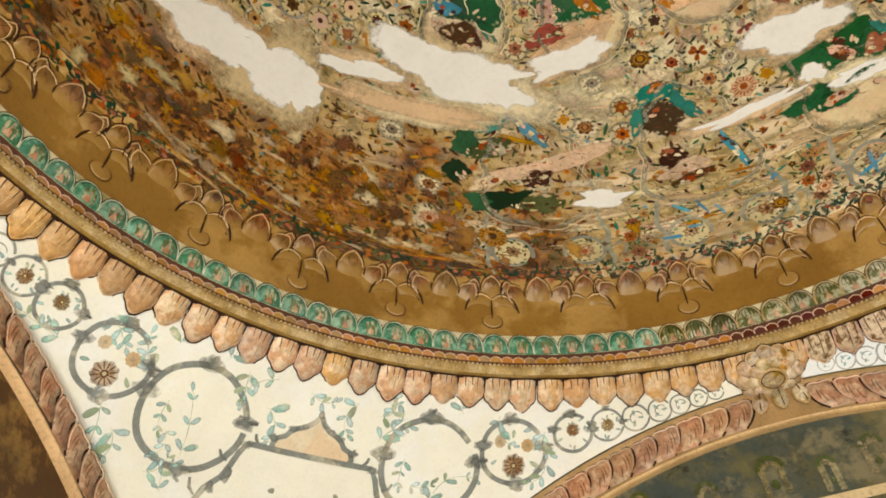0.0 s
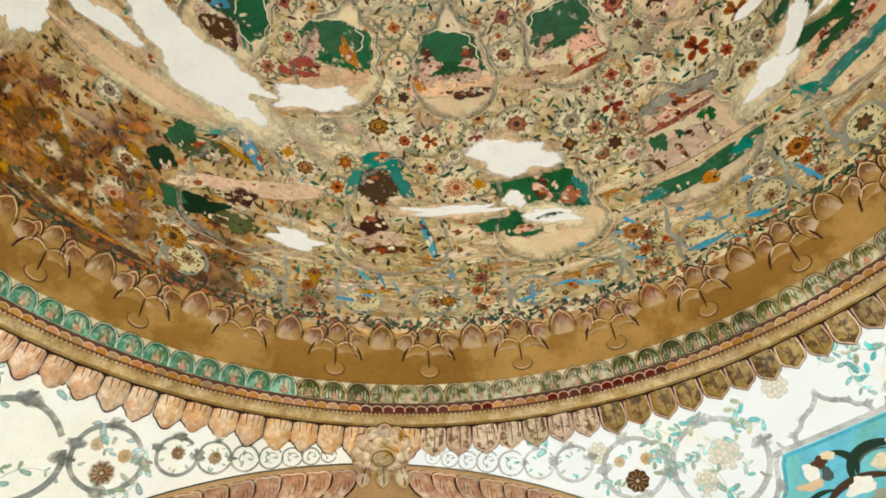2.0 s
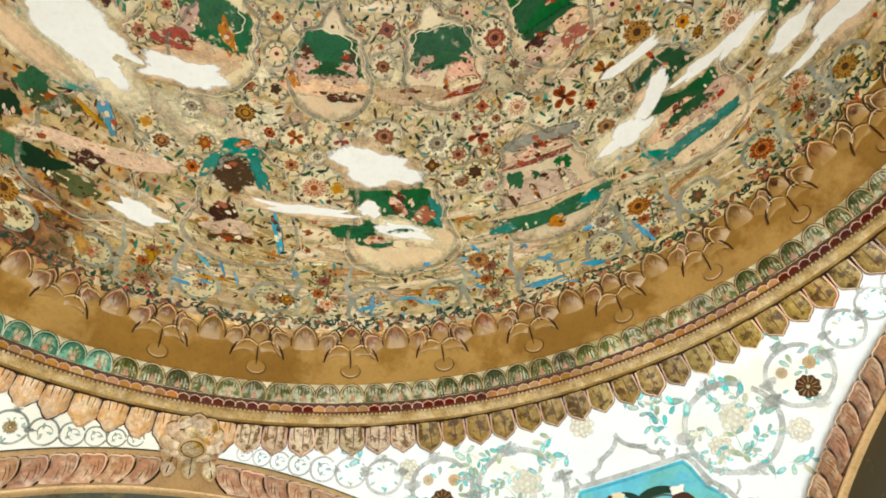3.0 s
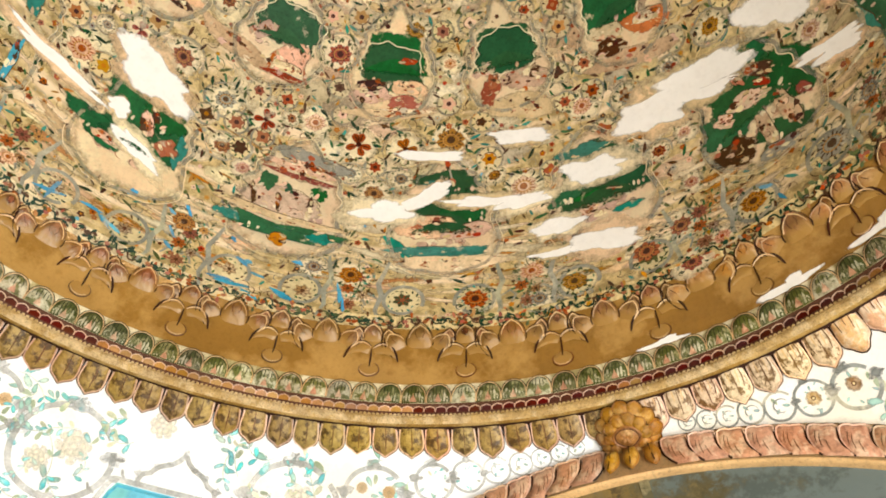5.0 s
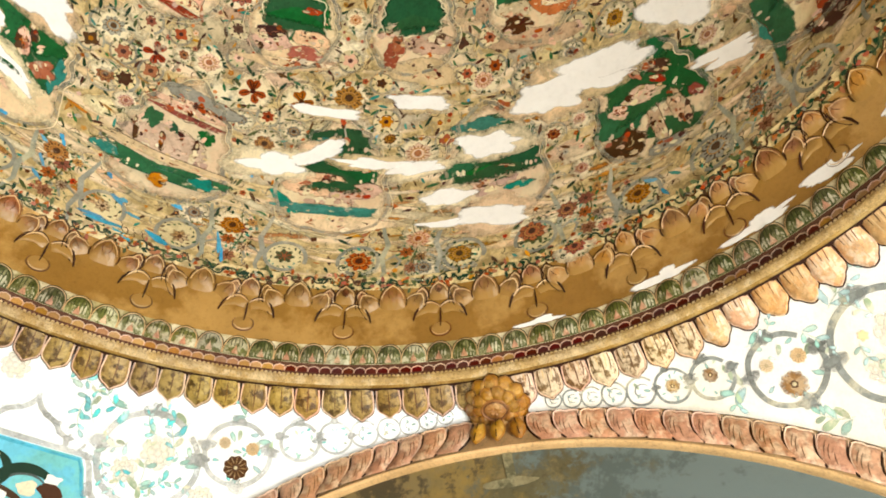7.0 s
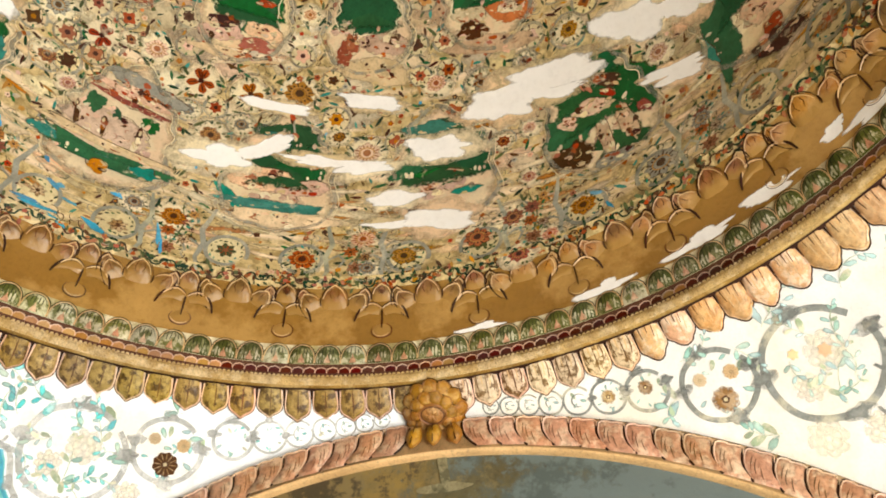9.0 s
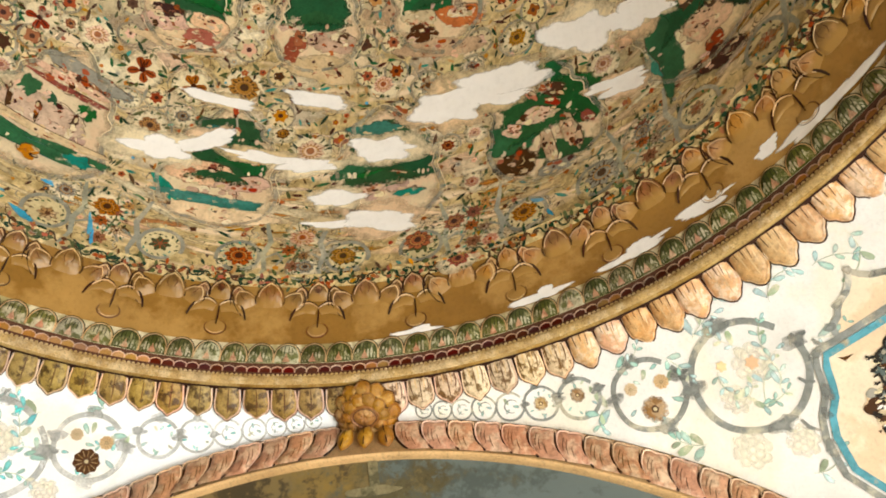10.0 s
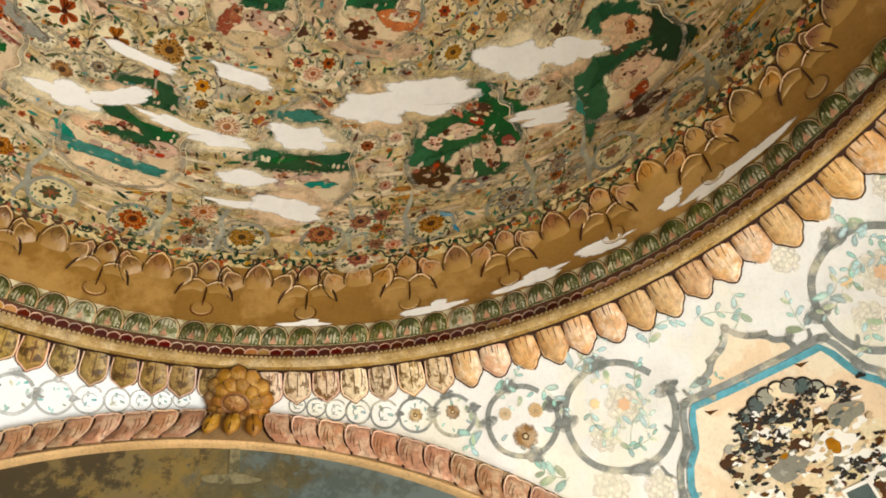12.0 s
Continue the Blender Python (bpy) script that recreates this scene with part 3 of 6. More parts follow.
# hanging petals under the roll: waisted, with a raised lip and a bracket-shaped tip
def plump_petal_mesh(name, body, edge, seed):
    """A fuller petal that touches its neighbours, with broad shoulders, a bracket-shaped tip and worn strokes at its root."""
    fm = Film()
    h = 0.152
    side = [(x, -y * h) for x, y in ((0.0465, 0.0), (0.0445, 0.12), (0.0435, 0.22), (0.0452, 0.34), (0.0482, 0.46), (0.0497, 0.57), (0.049, 0.66), (0.0452, 0.735), (0.038, 0.785), (0.0315, 0.82), (0.0268, 0.87), (0.0195, 0.925), (0.0105, 0.97))]
    whole = side + [(0.001, -h)] + [(-x, y) for x, y in reversed(side)]
    whole = [(x * (1 + 0.05 * noise.noise((x * 40, y * 40, seed))), y * (1 + 0.04 * noise.noise((x * 30 + 7, y * 30, seed)))) for x, y in whole]
    fm.blob(whole, mat=0, rings=6, low=0.004, high=0.017, swell=2.6)
    on_body = upon(whole, 0.004, 0.017, 2.6)
    fm.ribbon([(x * 0.95, y * 0.975) for x, y in whole[4:-4]], 0.006, on_body, 1, low=0.0005, high=0.002, taper=True)
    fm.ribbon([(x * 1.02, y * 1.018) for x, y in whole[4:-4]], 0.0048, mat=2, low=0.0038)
    # flat dark patches draw the shaded gaps to the neighbours
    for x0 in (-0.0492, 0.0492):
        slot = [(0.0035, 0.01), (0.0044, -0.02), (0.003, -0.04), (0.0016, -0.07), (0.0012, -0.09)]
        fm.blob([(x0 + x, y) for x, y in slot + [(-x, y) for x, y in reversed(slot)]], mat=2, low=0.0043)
    for x0, y0, y1, c in ((-0.026, 0.05, 0.42, 3), (-0.013, 0.1, 0.6, 4), (0.002, 0.04, 0.36, 3), (0.012, 0.2, 0.74, 4), (0.025, 0.06, 0.5, 3), (0.033, 0.3, 0.62, 4)):
        k = noise.noise((x0 * 60, seed * 3, 1))
        fm.ribbon([(x0 * (1 + 0.1 * k - 0.2 * t), -(y0 + (y1 - y0) * t * (1 + 0.3 * k)) * h) for t in np.linspace(0, 1, 6)], 0.0042 + 0.002 * k, on_body, c, low=0.0008, taper=True)
    return fm.solid(name, [body, edge, groove_shade, streak, pale_edge], link=False)


def petal_mesh(name, body, edge, veins):
    fm = Film()
    h = 0.15
    side = [(x, -y * h) for x, y in ((0.0455, 0.0), (0.0435, 0.1), (0.0425, 0.2), (0.0435, 0.32), (0.0462, 0.44), (0.0478, 0.55), (0.0478, 0.65), (0.0455, 0.74), (0.0395, 0.81), (0.03, 0.86), (0.0205, 0.895), (0.0125, 0.935), (0.006, 0.97))]
    whole = side + [(0, -h)] + [(-x, y) for x, y in reversed(side)]
    fm.blob(whole, mat=0, rings=5, low=0.005, high=0.016, swell=2.8)
    body_top = upon(whole, 0.005, 0.016, 2.8)
    fm.ribbon([(x * 0.95, y * 0.98) for x, y in whole[1:-1]], 0.0068, mat=1, low=0.006, high=0.006)
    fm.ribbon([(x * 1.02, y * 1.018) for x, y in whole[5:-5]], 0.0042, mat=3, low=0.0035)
    # keyhole gaps laid on as dark patches, their shade in the colour
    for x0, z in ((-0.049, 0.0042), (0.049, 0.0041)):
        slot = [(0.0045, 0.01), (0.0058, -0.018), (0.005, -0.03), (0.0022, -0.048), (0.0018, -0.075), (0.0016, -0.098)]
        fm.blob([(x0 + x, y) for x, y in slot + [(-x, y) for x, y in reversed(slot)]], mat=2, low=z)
    for x0, y0, y1, c in veins:
        fm.ribbon([(x0 * (1 + 0.25 * math.sin(3 * t)), -(y0 + (y1 - y0) * t) * h) for t in np.linspace(0, 1, 8)], 0.0048, body_top, c, low=0.0008, taper=True)
    return fm.solid(name, [body, edge, groove_shade, streak, pale_edge], link=False)


WORN_VEINS = ((-0.024, 0.08, 0.6, 3), (-0.009, 0.05, 0.45, 4), (0.004, 0.2, 0.8, 3), (0.016, 0.06, 0.5, 4), (0.027, 0.1, 0.62, 3))
PETALS = {k: petal_mesh("petal", m, e, v) for k, m, e, v in (("olive", petal_olive, rose_edge, WORN_VEINS[2:3]), ("worn", petal_worn, rose_edge, WORN_VEINS))}
PETALS.update({k + str(v): plump_petal_mesh("petal", m, e, v * 2.3) for v in range(3) for k, m, e in (("orange", petal_orange, petal_rose), ("amber", petal_amber, petal_orange), ("rose", petal_rose, rose_edge))})
EL0 = math.degrees(math.acos(0.999 * R / S))
for i in range(128):
    az = 360 / 128 * i
    wander = 14 * noise.noise((az * 0.09, 1.3, 0))
    # west petals take the darker amber, which also stands in for their dimness
    if near(az + wander, 176, 30):
        k = "amber"
    elif near(az + wander, -52, 25):
        k = "orange" if i % 5 < 2 else "amber"
    elif near(az + wander, 130, 22) or near(az + wander, -30, 10):
        k = "rose" if i % 4 else "orange"
    elif near(az, 100, 9):
        k = "orange"
    elif near(az + wander, -12, 14) or near(az + wander, 74, 12):
        k = "worn"
    elif near(az + wander, 38, 36):
        k = "olive"
    else:
        k = rng.choice(("orange", "rose", "worn"))
    m = frame_on(PEND, az, EL0 + 0.15, 0.004) @ pose(0, 0, 0, rng.uniform(-3, 3), rng.uniform(-3, 3), rng.uniform(-2, 2)) @ Matrix.Diagonal((rng.uniform(0.98, 1.03), rng.uniform(0.94, 1.05), 1, 1))
    piece("petal", PETALS[k if k in PETALS else k + str(rng.randrange(3))], m, cornice)

# small niches above the roll, each under a pale scalloped lip
def tooth_mesh(body):
    fm = Film()
    lip = [(-0.0214, -0.005), (-0.0212, 0.019), (-0.015, 0.0275), (-0.006, 0.0305), (0, 0.0345), (0.006, 0.0305), (0.015, 0.0275), (0.0212, 0.019), (0.0214, -0.005)]
    fm.blob(lip, mat=0, rings=2, low=0.001, high=0.003)
    fm.ribbon(lip, 0.0038, mat=1, low=0.003, high=0.0025)
    return fm.solid("tooth", [body, rose_edge], link=False)


tooth_red, tooth_ochre = tooth_mesh(dentil_red), tooth_mesh(dentil_ochre)
for i in range(288):
    az = 360 / 288 * (i + 0.5)
    a = radians(az)
    x, n = Vector((math.sin(a), -math.cos(a), 0)), Vector((-math.cos(a), -math.sin(a), 0))
    p = -n * 0.999 * R + Vector((0, 0, ZR + 0.0165 * R))
    m = Matrix(((x.x, 0, n.x, p.x), (x.y, 0, n.y, p.y), (0, 1, 0, p.z), (0, 0, 0, 1)))
    turn_az = az + 6 * noise.noise((az * 0.05, 7, 0))
    red = (near(turn_az, -5, 28) or near(turn_az, 86, 9) or near(turn_az, 64, 6)) and noise.noise((az * 0.4, 2, 0)) > -0.35
    piece("tooth", tooth_red if red else tooth_ochre, m, cornice)


# round-headed scales above the teeth, each with a flame at its foot
def scale_mesh(body, edge, lined=True):
    fm = Film()
    half = [(0.0482, 0.0), (0.0488, 0.02), (0.0465, 0.042), (0.039, 0.061), (0.027, 0.0745), (0.012, 0.0815)]
    out = half + [(0, 0.0835)] + [(-x, y) for x, y in reversed(half)]
    fm.blob(out, mat=0, rings=4, low=0.001, high=0.013, swell=2.6)
    on_scale = upon(out, 0.001, 0.013, 2.6)
    fm.ribbon([(x * 0.96, y * 0.97) for x, y in out], 0.0036, mat=1, low=0.004, high=0.003)
    fm.ribbon([(x * 1.03, y * 1.035) for x, y in out], 0.0032, mat=2, low=0.003)
    fm.ribbon([(x * 0.8, y * 0.86) for x, y in out[2:-2]], 0.0035, on_scale, 2, low=0.0008, taper=True)
    strokes = ((-0.036, 0.026, 0.008, 4), (-0.026, 0.04, 0.01, 4), (-0.014, 0.03, 0.007, 4), (0.012, 0.036, 0.008, 4), (0.024, 0.042, 0.01, 4), (0.035, 0.024, 0.008, 4), (-0.019, 0.06, 0.0035, 2), (-0.007, 0.066, 0.0035, 2), (0.008, 0.062, 0.0035, 2), (0.02, 0.058, 0.0035, 2))
    if not lined:
        strokes = ((-0.012, 0.05, 0.012, 4), (0.006, 0.058, 0.014, 4), (0.02, 0.045, 0.009, 4))
    for dx, y1, w, c in strokes:
        fm.ribbon([(dx, 0.002 if c == 4 else 0.03), (dx * 1.05, y1 * 0.6 if c == 4 else 0.045), (dx * 0.95, y1)], w, on_scale, c, low=0.0008, taper=True)
    fm.blob([(-0.013, 0.0), (-0.009, 0.013), (-0.003, 0.024), (0, 0.038), (0.003, 0.024), (0.009, 0.013), (0.013, 0.0)], on_scale, 3, rings=2, low=0.0014)
    return fm.solid("scale", [body, edge, scale_line, leaf_pink, scale_pale], link=False)


SCALES = {"jade": scale_mesh(scale_jade, pale_sage, False), "olive": scale_mesh(scale_olive, pale_edge), "pale": scale_mesh(scale_pale, pale_edge)}
for i in range(128):
    az = 360 / 128 * i
    a = radians(az)
    k = "jade" if near(az, 138, 38) else ("pale" if near(az + 8 * noise.noise((az * 0.2, 5, 0)), 77, 16) or near(az, 35, 9) or noise.noise((az * 0.31, 9, 0)) > 0.33 else "olive")
    out = Vector((math.cos(a), math.sin(a), 0))
    x, y = Vector((math.sin(a), -math.cos(a), 0)), (Vector((0, 0, 0.0425)) - out * 0.006).normalized()
    n = x.cross(y)
    p = out * 0.992 * R + Vector((0, 0, ZR + 0.0355 * R)) + n * 0.002
    m = Matrix(((x.x, y.x, n.x, p.x), (x.y, y.y, n.y, p.y), (x.z, y.z, n.z, p.z), (0, 0, 0, 1)))
    piece("scale", SCALES[k], m @ pose(0, 0, 0, 0, 0, rng.uniform(-2, 2)), cornice)


# lotus palmettes in the cove, 32 round the ring; each piece is bent to the cove at azimuth 0 and turned into place
mm = 1 / (0.97 * R) * 180 / math.pi     # degrees of azimuth for a metre along the cove
PITCH = 360 / 32


def in_cove(u, s, turn=0.0):
    c, w = math.cos(radians(turn)), math.sin(radians(turn))

    def place(x, y, h):
        px, py = u + c * x - w * y, s + w * x + c * y
        return tuple(cove_frame(-px * mm, min(py, cove_s[-1] + 0.02), h).translation)
    return place


POINTED = ((0.8, 0.0), (0.92, 0.15), (1.0, 0.32), (1.0, 0.48), (0.94, 0.62), (0.82, 0.74), (0.63, 0.84), (0.38, 0.92), (0.17, 0.965))


def pointed(w, h, k=1.0, lean=0.0, lo=0, hi=9):
    """A leaf with an ogee tip; lean bends it sideways; lo and hi take a stretch of each flank."""
    half = [(w / 2 * x * k, y * h * (1 + (k - 1) * 0.6)) for x, y in POINTED[lo:hi]]
    tip = [(0, h * (1 + (k - 1) * 0.6))]
    return [(x + lean * y * y / h, y) for x, y in half + tip + [(-x, y) for x, y in reversed(half)]]


def bud_mesh(name, place, w, h, body, high, dark):
    fm = Film()
    fm.blob(pointed(w, h), place, 0, rings=6, low=0.003, high=high, root=h * 0.72, swell=3.4)
    # gilt lip of the tip, brightened to hold its highlight
    fm.ribbon(pointed(w, h, 0.9, 0, 4), 0.007, place, 1, low=high * 0.7, high=0.004, taper=True)
    # dark cords outline the leaf and lend it the shade of deeper relief
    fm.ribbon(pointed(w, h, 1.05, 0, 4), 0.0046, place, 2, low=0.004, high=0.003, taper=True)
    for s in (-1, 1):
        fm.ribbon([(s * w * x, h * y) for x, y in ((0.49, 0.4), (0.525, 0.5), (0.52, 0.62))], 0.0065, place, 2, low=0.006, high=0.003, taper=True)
        fm.ribbon([(s * w * x, h * y) for x, y in ((0.1, 0.58), (0.17, 0.7), (0.12, 0.82))], 0.0035, place, 4, low=high + 0.0032, taper=True)
    if dark:
        fm.blob([(x, y + h * 0.54) for x, y in leaf(w * 0.3, h * 0.32, 14)], place, 3, rings=3, low=high + 0.0036)
    return fm.solid(name, [body, pale_edge, groove_shade, bud_tip, slit], link=False)


def side_leaf_mesh(name, place, w, h, lean, body, high):
    fm = Film()
    fm.blob(pointed(w, h, 1.0, lean), place, 0, rings=6, low=0.003, high=high, root=h * 0.72, swell=3.4)
    # same pale lip, with the ridge's highlight in its colour
    fm.ribbon(pointed(w, h, 0.9, lean, 4), 0.0065, place, 1, low=high * 0.7, high=0.004, taper=True)
    edge = pointed(w, h, 1.07, lean, 1)
    outer = edge[:10] if lean > 0 else edge[-10:]
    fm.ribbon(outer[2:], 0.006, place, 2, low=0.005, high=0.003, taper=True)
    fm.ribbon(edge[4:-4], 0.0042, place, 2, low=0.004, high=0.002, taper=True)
    fm.ribbon([(-0.04 * w + lean * y * y / h, y) for y in (h * 0.6, h * 0.72, h * 0.84)], 0.0035, place, 3, low=high + 0.0032, taper=True)
    return fm.solid(name, [body, pale_edge, groove_shade, slit], link=False)


def droop_mesh(sign, body):
    fm, place = Film(), in_cove(0.004 * sign, 0.148)
    fm.blob([(sign * x, y) for x, y in ((0.0, 0.008), (0.03, 0.028), (0.06, 0.024), (0.085, 0.002), (0.098, -0.03), (0.08, -0.022), (0.045, -0.012), (0.012, -0.018))], place, 0, rings=3, low=0.002, high=0.006, swell=4.0)
    top = [(sign * x, y) for x, y in ((0.0, 0.01), (0.016, 0.023), (0.034, 0.031), (0.052, 0.029), (0.07, 0.018), (0.084, 0.0))]
    # upper edge drawn pale, lip and highlight together
    fm.ribbon(top, 0.0075, place, 1, low=0.005, high=0.003, taper=True)
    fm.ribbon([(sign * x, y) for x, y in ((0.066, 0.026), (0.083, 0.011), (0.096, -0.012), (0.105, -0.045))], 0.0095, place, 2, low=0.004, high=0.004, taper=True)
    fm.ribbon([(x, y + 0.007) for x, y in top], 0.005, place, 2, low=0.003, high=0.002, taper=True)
    return fm.solid("drooping_leaf", [body, pale_edge, groove_shade, slit], link=False)


def shell_mesh():
    fm, place = Film(), in_cove(0.0, 0.064)
    fm.blob(arc(0, 0, 0.036, 0.03, 0, 345, 23), place, 0, rings=3, low=0.0005, high=0.0035, swell=3.0)
    fm.ribbon(arc(0, 0, 0.04, 0.033, -215, 60, 28), 0.005, place, 3, low=0.002, high=0.002, taper=True)
    fm.ribbon(arc(0, 0.0, 0.033, 0.027, 190, 330, 14), 0.004, place, 2, low=0.004, high=0.0015, taper=True)
    fm.ribbon([(0, 0.01), (0.001, 0.045), (0, 0.09)], 0.007, place, 1, low=0.004, high=0.003, taper=True)
    return fm.solid("pendant_shell", [bud_tan, groove_shade, pale_edge, slit], link=False)


TONES = (bud_rose, bud_tan, bud_bounce_lit)
BUDS = [bud_mesh("bud", in_cove(0.0, 0.15), 0.086, 0.116, m, 0.015, k == 1) for k, m in enumerate(TONES)]
TALL = [bud_mesh("tall_bud", in_cove(0.0, 0.108), 0.108, 0.162, m, 0.016, False) for m in TONES]
SIDES = {s: [side_leaf_mesh("side_leaf", in_cove(0.05 * s, 0.122, -30 * s), 0.086, 0.128, 0.1 * s, m, 0.012) for m in TONES] for s in (-1, 1)}
BACKS = {s: [side_leaf_mesh("back_leaf", in_cove(0.116 * s, 0.148, -2 * s), 0.06, 0.098, 0.08 * s, m, 0.006) for m in TONES] for s in (-1, 1)}
DROOPS = {s: [droop_mesh(s, m) for m in TONES] for s in (-1, 1)}
SHELL = shell_mesh()
for i in range(32):
    az = PITCH * (i + 0.5)
    rosy = noise.noise((az * 0.07, 3, 0)) + (0.35 if near(az, 128, 40) or near(az, -38, 16) or near(az, 45, 14) else 0)

    def tone():
        # most leaves on this stretch take the tint that imitates bounced sunlight
        if near(az, -42, 27) and rng.random() < 0.75:
            return 2
        return 0 if rosy + rng.uniform(-0.3, 0.3) > 0.2 else 1

    def set_in(name, me, shift=0.0):
        piece(name, me, Matrix.Rotation(radians(az + shift + rng.uniform(-0.12, 0.12)), 4, "Z") @ Matrix.Translation((0, 0, rng.uniform(-0.003, 0.003))), cove)

    if i not in (9, 23):
        set_in("pendant_shell", SHELL)
    set_in("bud", BUDS[tone()])
    set_in("tall_bud", TALL[tone()], PITCH / 2)
    for s in (-1, 1):
        set_in("drooping_leaf", DROOPS[s][tone()])
        set_in("side_leaf", SIDES[s][tone()], PITCH / 2)
        set_in("back_leaf", BACKS[s][tone()], PITCH / 2)

# the dome's painting runs down behind the tips of the palmettes
band_pts = [cove_frame(0, s, 0.002).translation for s in np.linspace(0.246, cove_s[-1] + 0.004, 6)]
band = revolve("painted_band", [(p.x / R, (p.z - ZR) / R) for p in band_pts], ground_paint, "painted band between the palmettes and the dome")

# bare plaster where the bronze paint has come off
for az, s, a, b, sd in ((-31, 0.03, 0.15, 0.026, 1.0), (-39, 0.04, 0.15, 0.024, 2.0), (-52, 0.03, 0.2, 0.022, 3.0), (-6, 0.012, 0.1, 0.016, 4.0), (-20, 0.02, 0.1, 0.022, 5.0), (-46, 0.075, 0.06, 0.02, 6.0)):
    fm = Film()
    fm.blob(wobble(a * 0.9, b * 1.3, 0.65, 40, sd), lambda x, y, h, az=az, s=s: tuple(cove_frame(az - x * mm, max(0.001, s + y), h + 0.003).translation), rings=2)
    fm.solid("bare_patch", [loss_white], cove, "bare white plaster patch")

# ---- arch mouldings with overlapping leaves, and the rosettes on their crowns ----


ARCH_PITCH = 0.0925


def arch_leaf(sign):
    """A slanting leaf with a double-humped top that laps over the next one; sign turns it to the other side of the crown."""
    fm = Film()
    left = [(0.0, 0.056), (0.0, 0.036), (0.005, 0.014), (0.016, -0.008), (0.033, -0.029), (0.056, -0.048)]
    top = [(0.007, 0.063), (0.024, 0.066), (0.04, 0.061), (0.056, 0.064), (0.074, 0.064), (0.086, 0.058)]
    right = [(x + ARCH_PITCH - 0.003, y) for x, y in left[1:]]

    def side(pts, dx=0.0, dy=0.0):
        return [(sign * (x + dx), y + dy) for x, y in pts]

    whole = side(list(reversed(left)) + top + right)
    fm.blob(whole, mat=0, rings=5, low=0.003, high=0.015, swell=3.2)
    fm.ribbon(side(list(reversed(left)), -0.002), 0.0075, mat=2, low=0.004, high=0.004)
    fm.ribbon(side([left[0]] + top, 0.0, 0.006), 0.0045, mat=2, low=0.003, high=0.002)
    fm.ribbon(side(list(reversed(left[:5])) + top + right[:1], 0.006, -0.003), 0.006, mat=1, low=0.012, high=0.004, taper=True)
    for x0, y0, y1 in ((0.042, -0.034, 0.026), (0.06, -0.04, 0.0), (0.03, -0.012, 0.034)):
        fm.ribbon([(sign * (x0 + 6.0 * max(0.0, 0.02 - y) ** 2), y) for y in np.linspace(y0, y1, 7)], 0.0034, upon(whole, 0.003, 0.015, 3.2), 3, low=0.0008, taper=True)
    return fm.solid("arch_leaf", [leaf_pink, rose_edge, groove_shade, streak], link=False)


ARCH_LEAF = {s: arch_leaf(-s) for s in (-1, 1)}
RL = RA - 0.045 * R
for q, where in enumerate(("east", "north", "west", "south")):
    turn = Matrix.Rotation(q * math.pi / 2, 4, "Z")
    low = 0.012 * R if q == 1 else 0.0        # the north arch sits a little lower
    prof = [(RA + 0.004 * R, -0.01), (RA - 0.006 * R, 0.006), (RA - 0.014 * R, 0.02), (RA - 0.071 * R, 0.02), (RA - 0.073 * R, 0.028), (RA - 0.0755 * R, 0.03), (RA - 0.078 * R, 0.026), (RA - 0.079 * R, 0.01), (RA - 0.079 * R, -0.02)]
    prof = prof[:1] + [(rr - low, d) for rr, d in prof[1:]]
    v, n, k = [], 120, len(prof)
    for i in range(n + 1):
        a = radians(-67 + 134 * i / n)
        v += [turn @ Vector((WALL - d, rr * math.sin(a), ZC + rr * math.cos(a))) for rr, d in prof]
    f = [(i * k + j, i * k + j + 1, (i + 1) * k + j + 1, (i + 1) * k + j) for i in range(n) for j in range(k - 1)]
    arch = tagged(shell("arch_moulding", v, f, pale_edge, "pink arch moulding of overlapping leaves below the rosette"), category="moulding", group="arch mouldings", kind="thing")
    del arch["kind"]
    pitch = ARCH_PITCH / RL
    for i in range(1, 25):
        for s in (-1, 1):
            a = s * (radians(2.5) + pitch * (i - 1))
            if abs(a) > radians(64):
                continue
            # x along the arch to the right as seen from the room, y outwards, z to the room
            x, y, nn = Vector((0, -math.cos(a), math.sin(a))), Vector((0, math.sin(a), math.cos(a))), Vector((-1, 0, 0))
            p = Vector((WALL - 0.02, (RL - low) * math.sin(a), ZC + (RL - low) * math.cos(a)))
            m = turn @ Matrix(((x.x, y.x, nn.x, p.x), (x.y, y.y, nn.y, p.y), (x.z, y.z, nn.z, p.z), (0, 0, 0, 1)))
            piece("arch_leaf", ARCH_LEAF[s], m @ pose(0, 0, 0, rng.uniform(-2, 2), rng.uniform(-2, 2), rng.uniform(-2, 2)), arch)


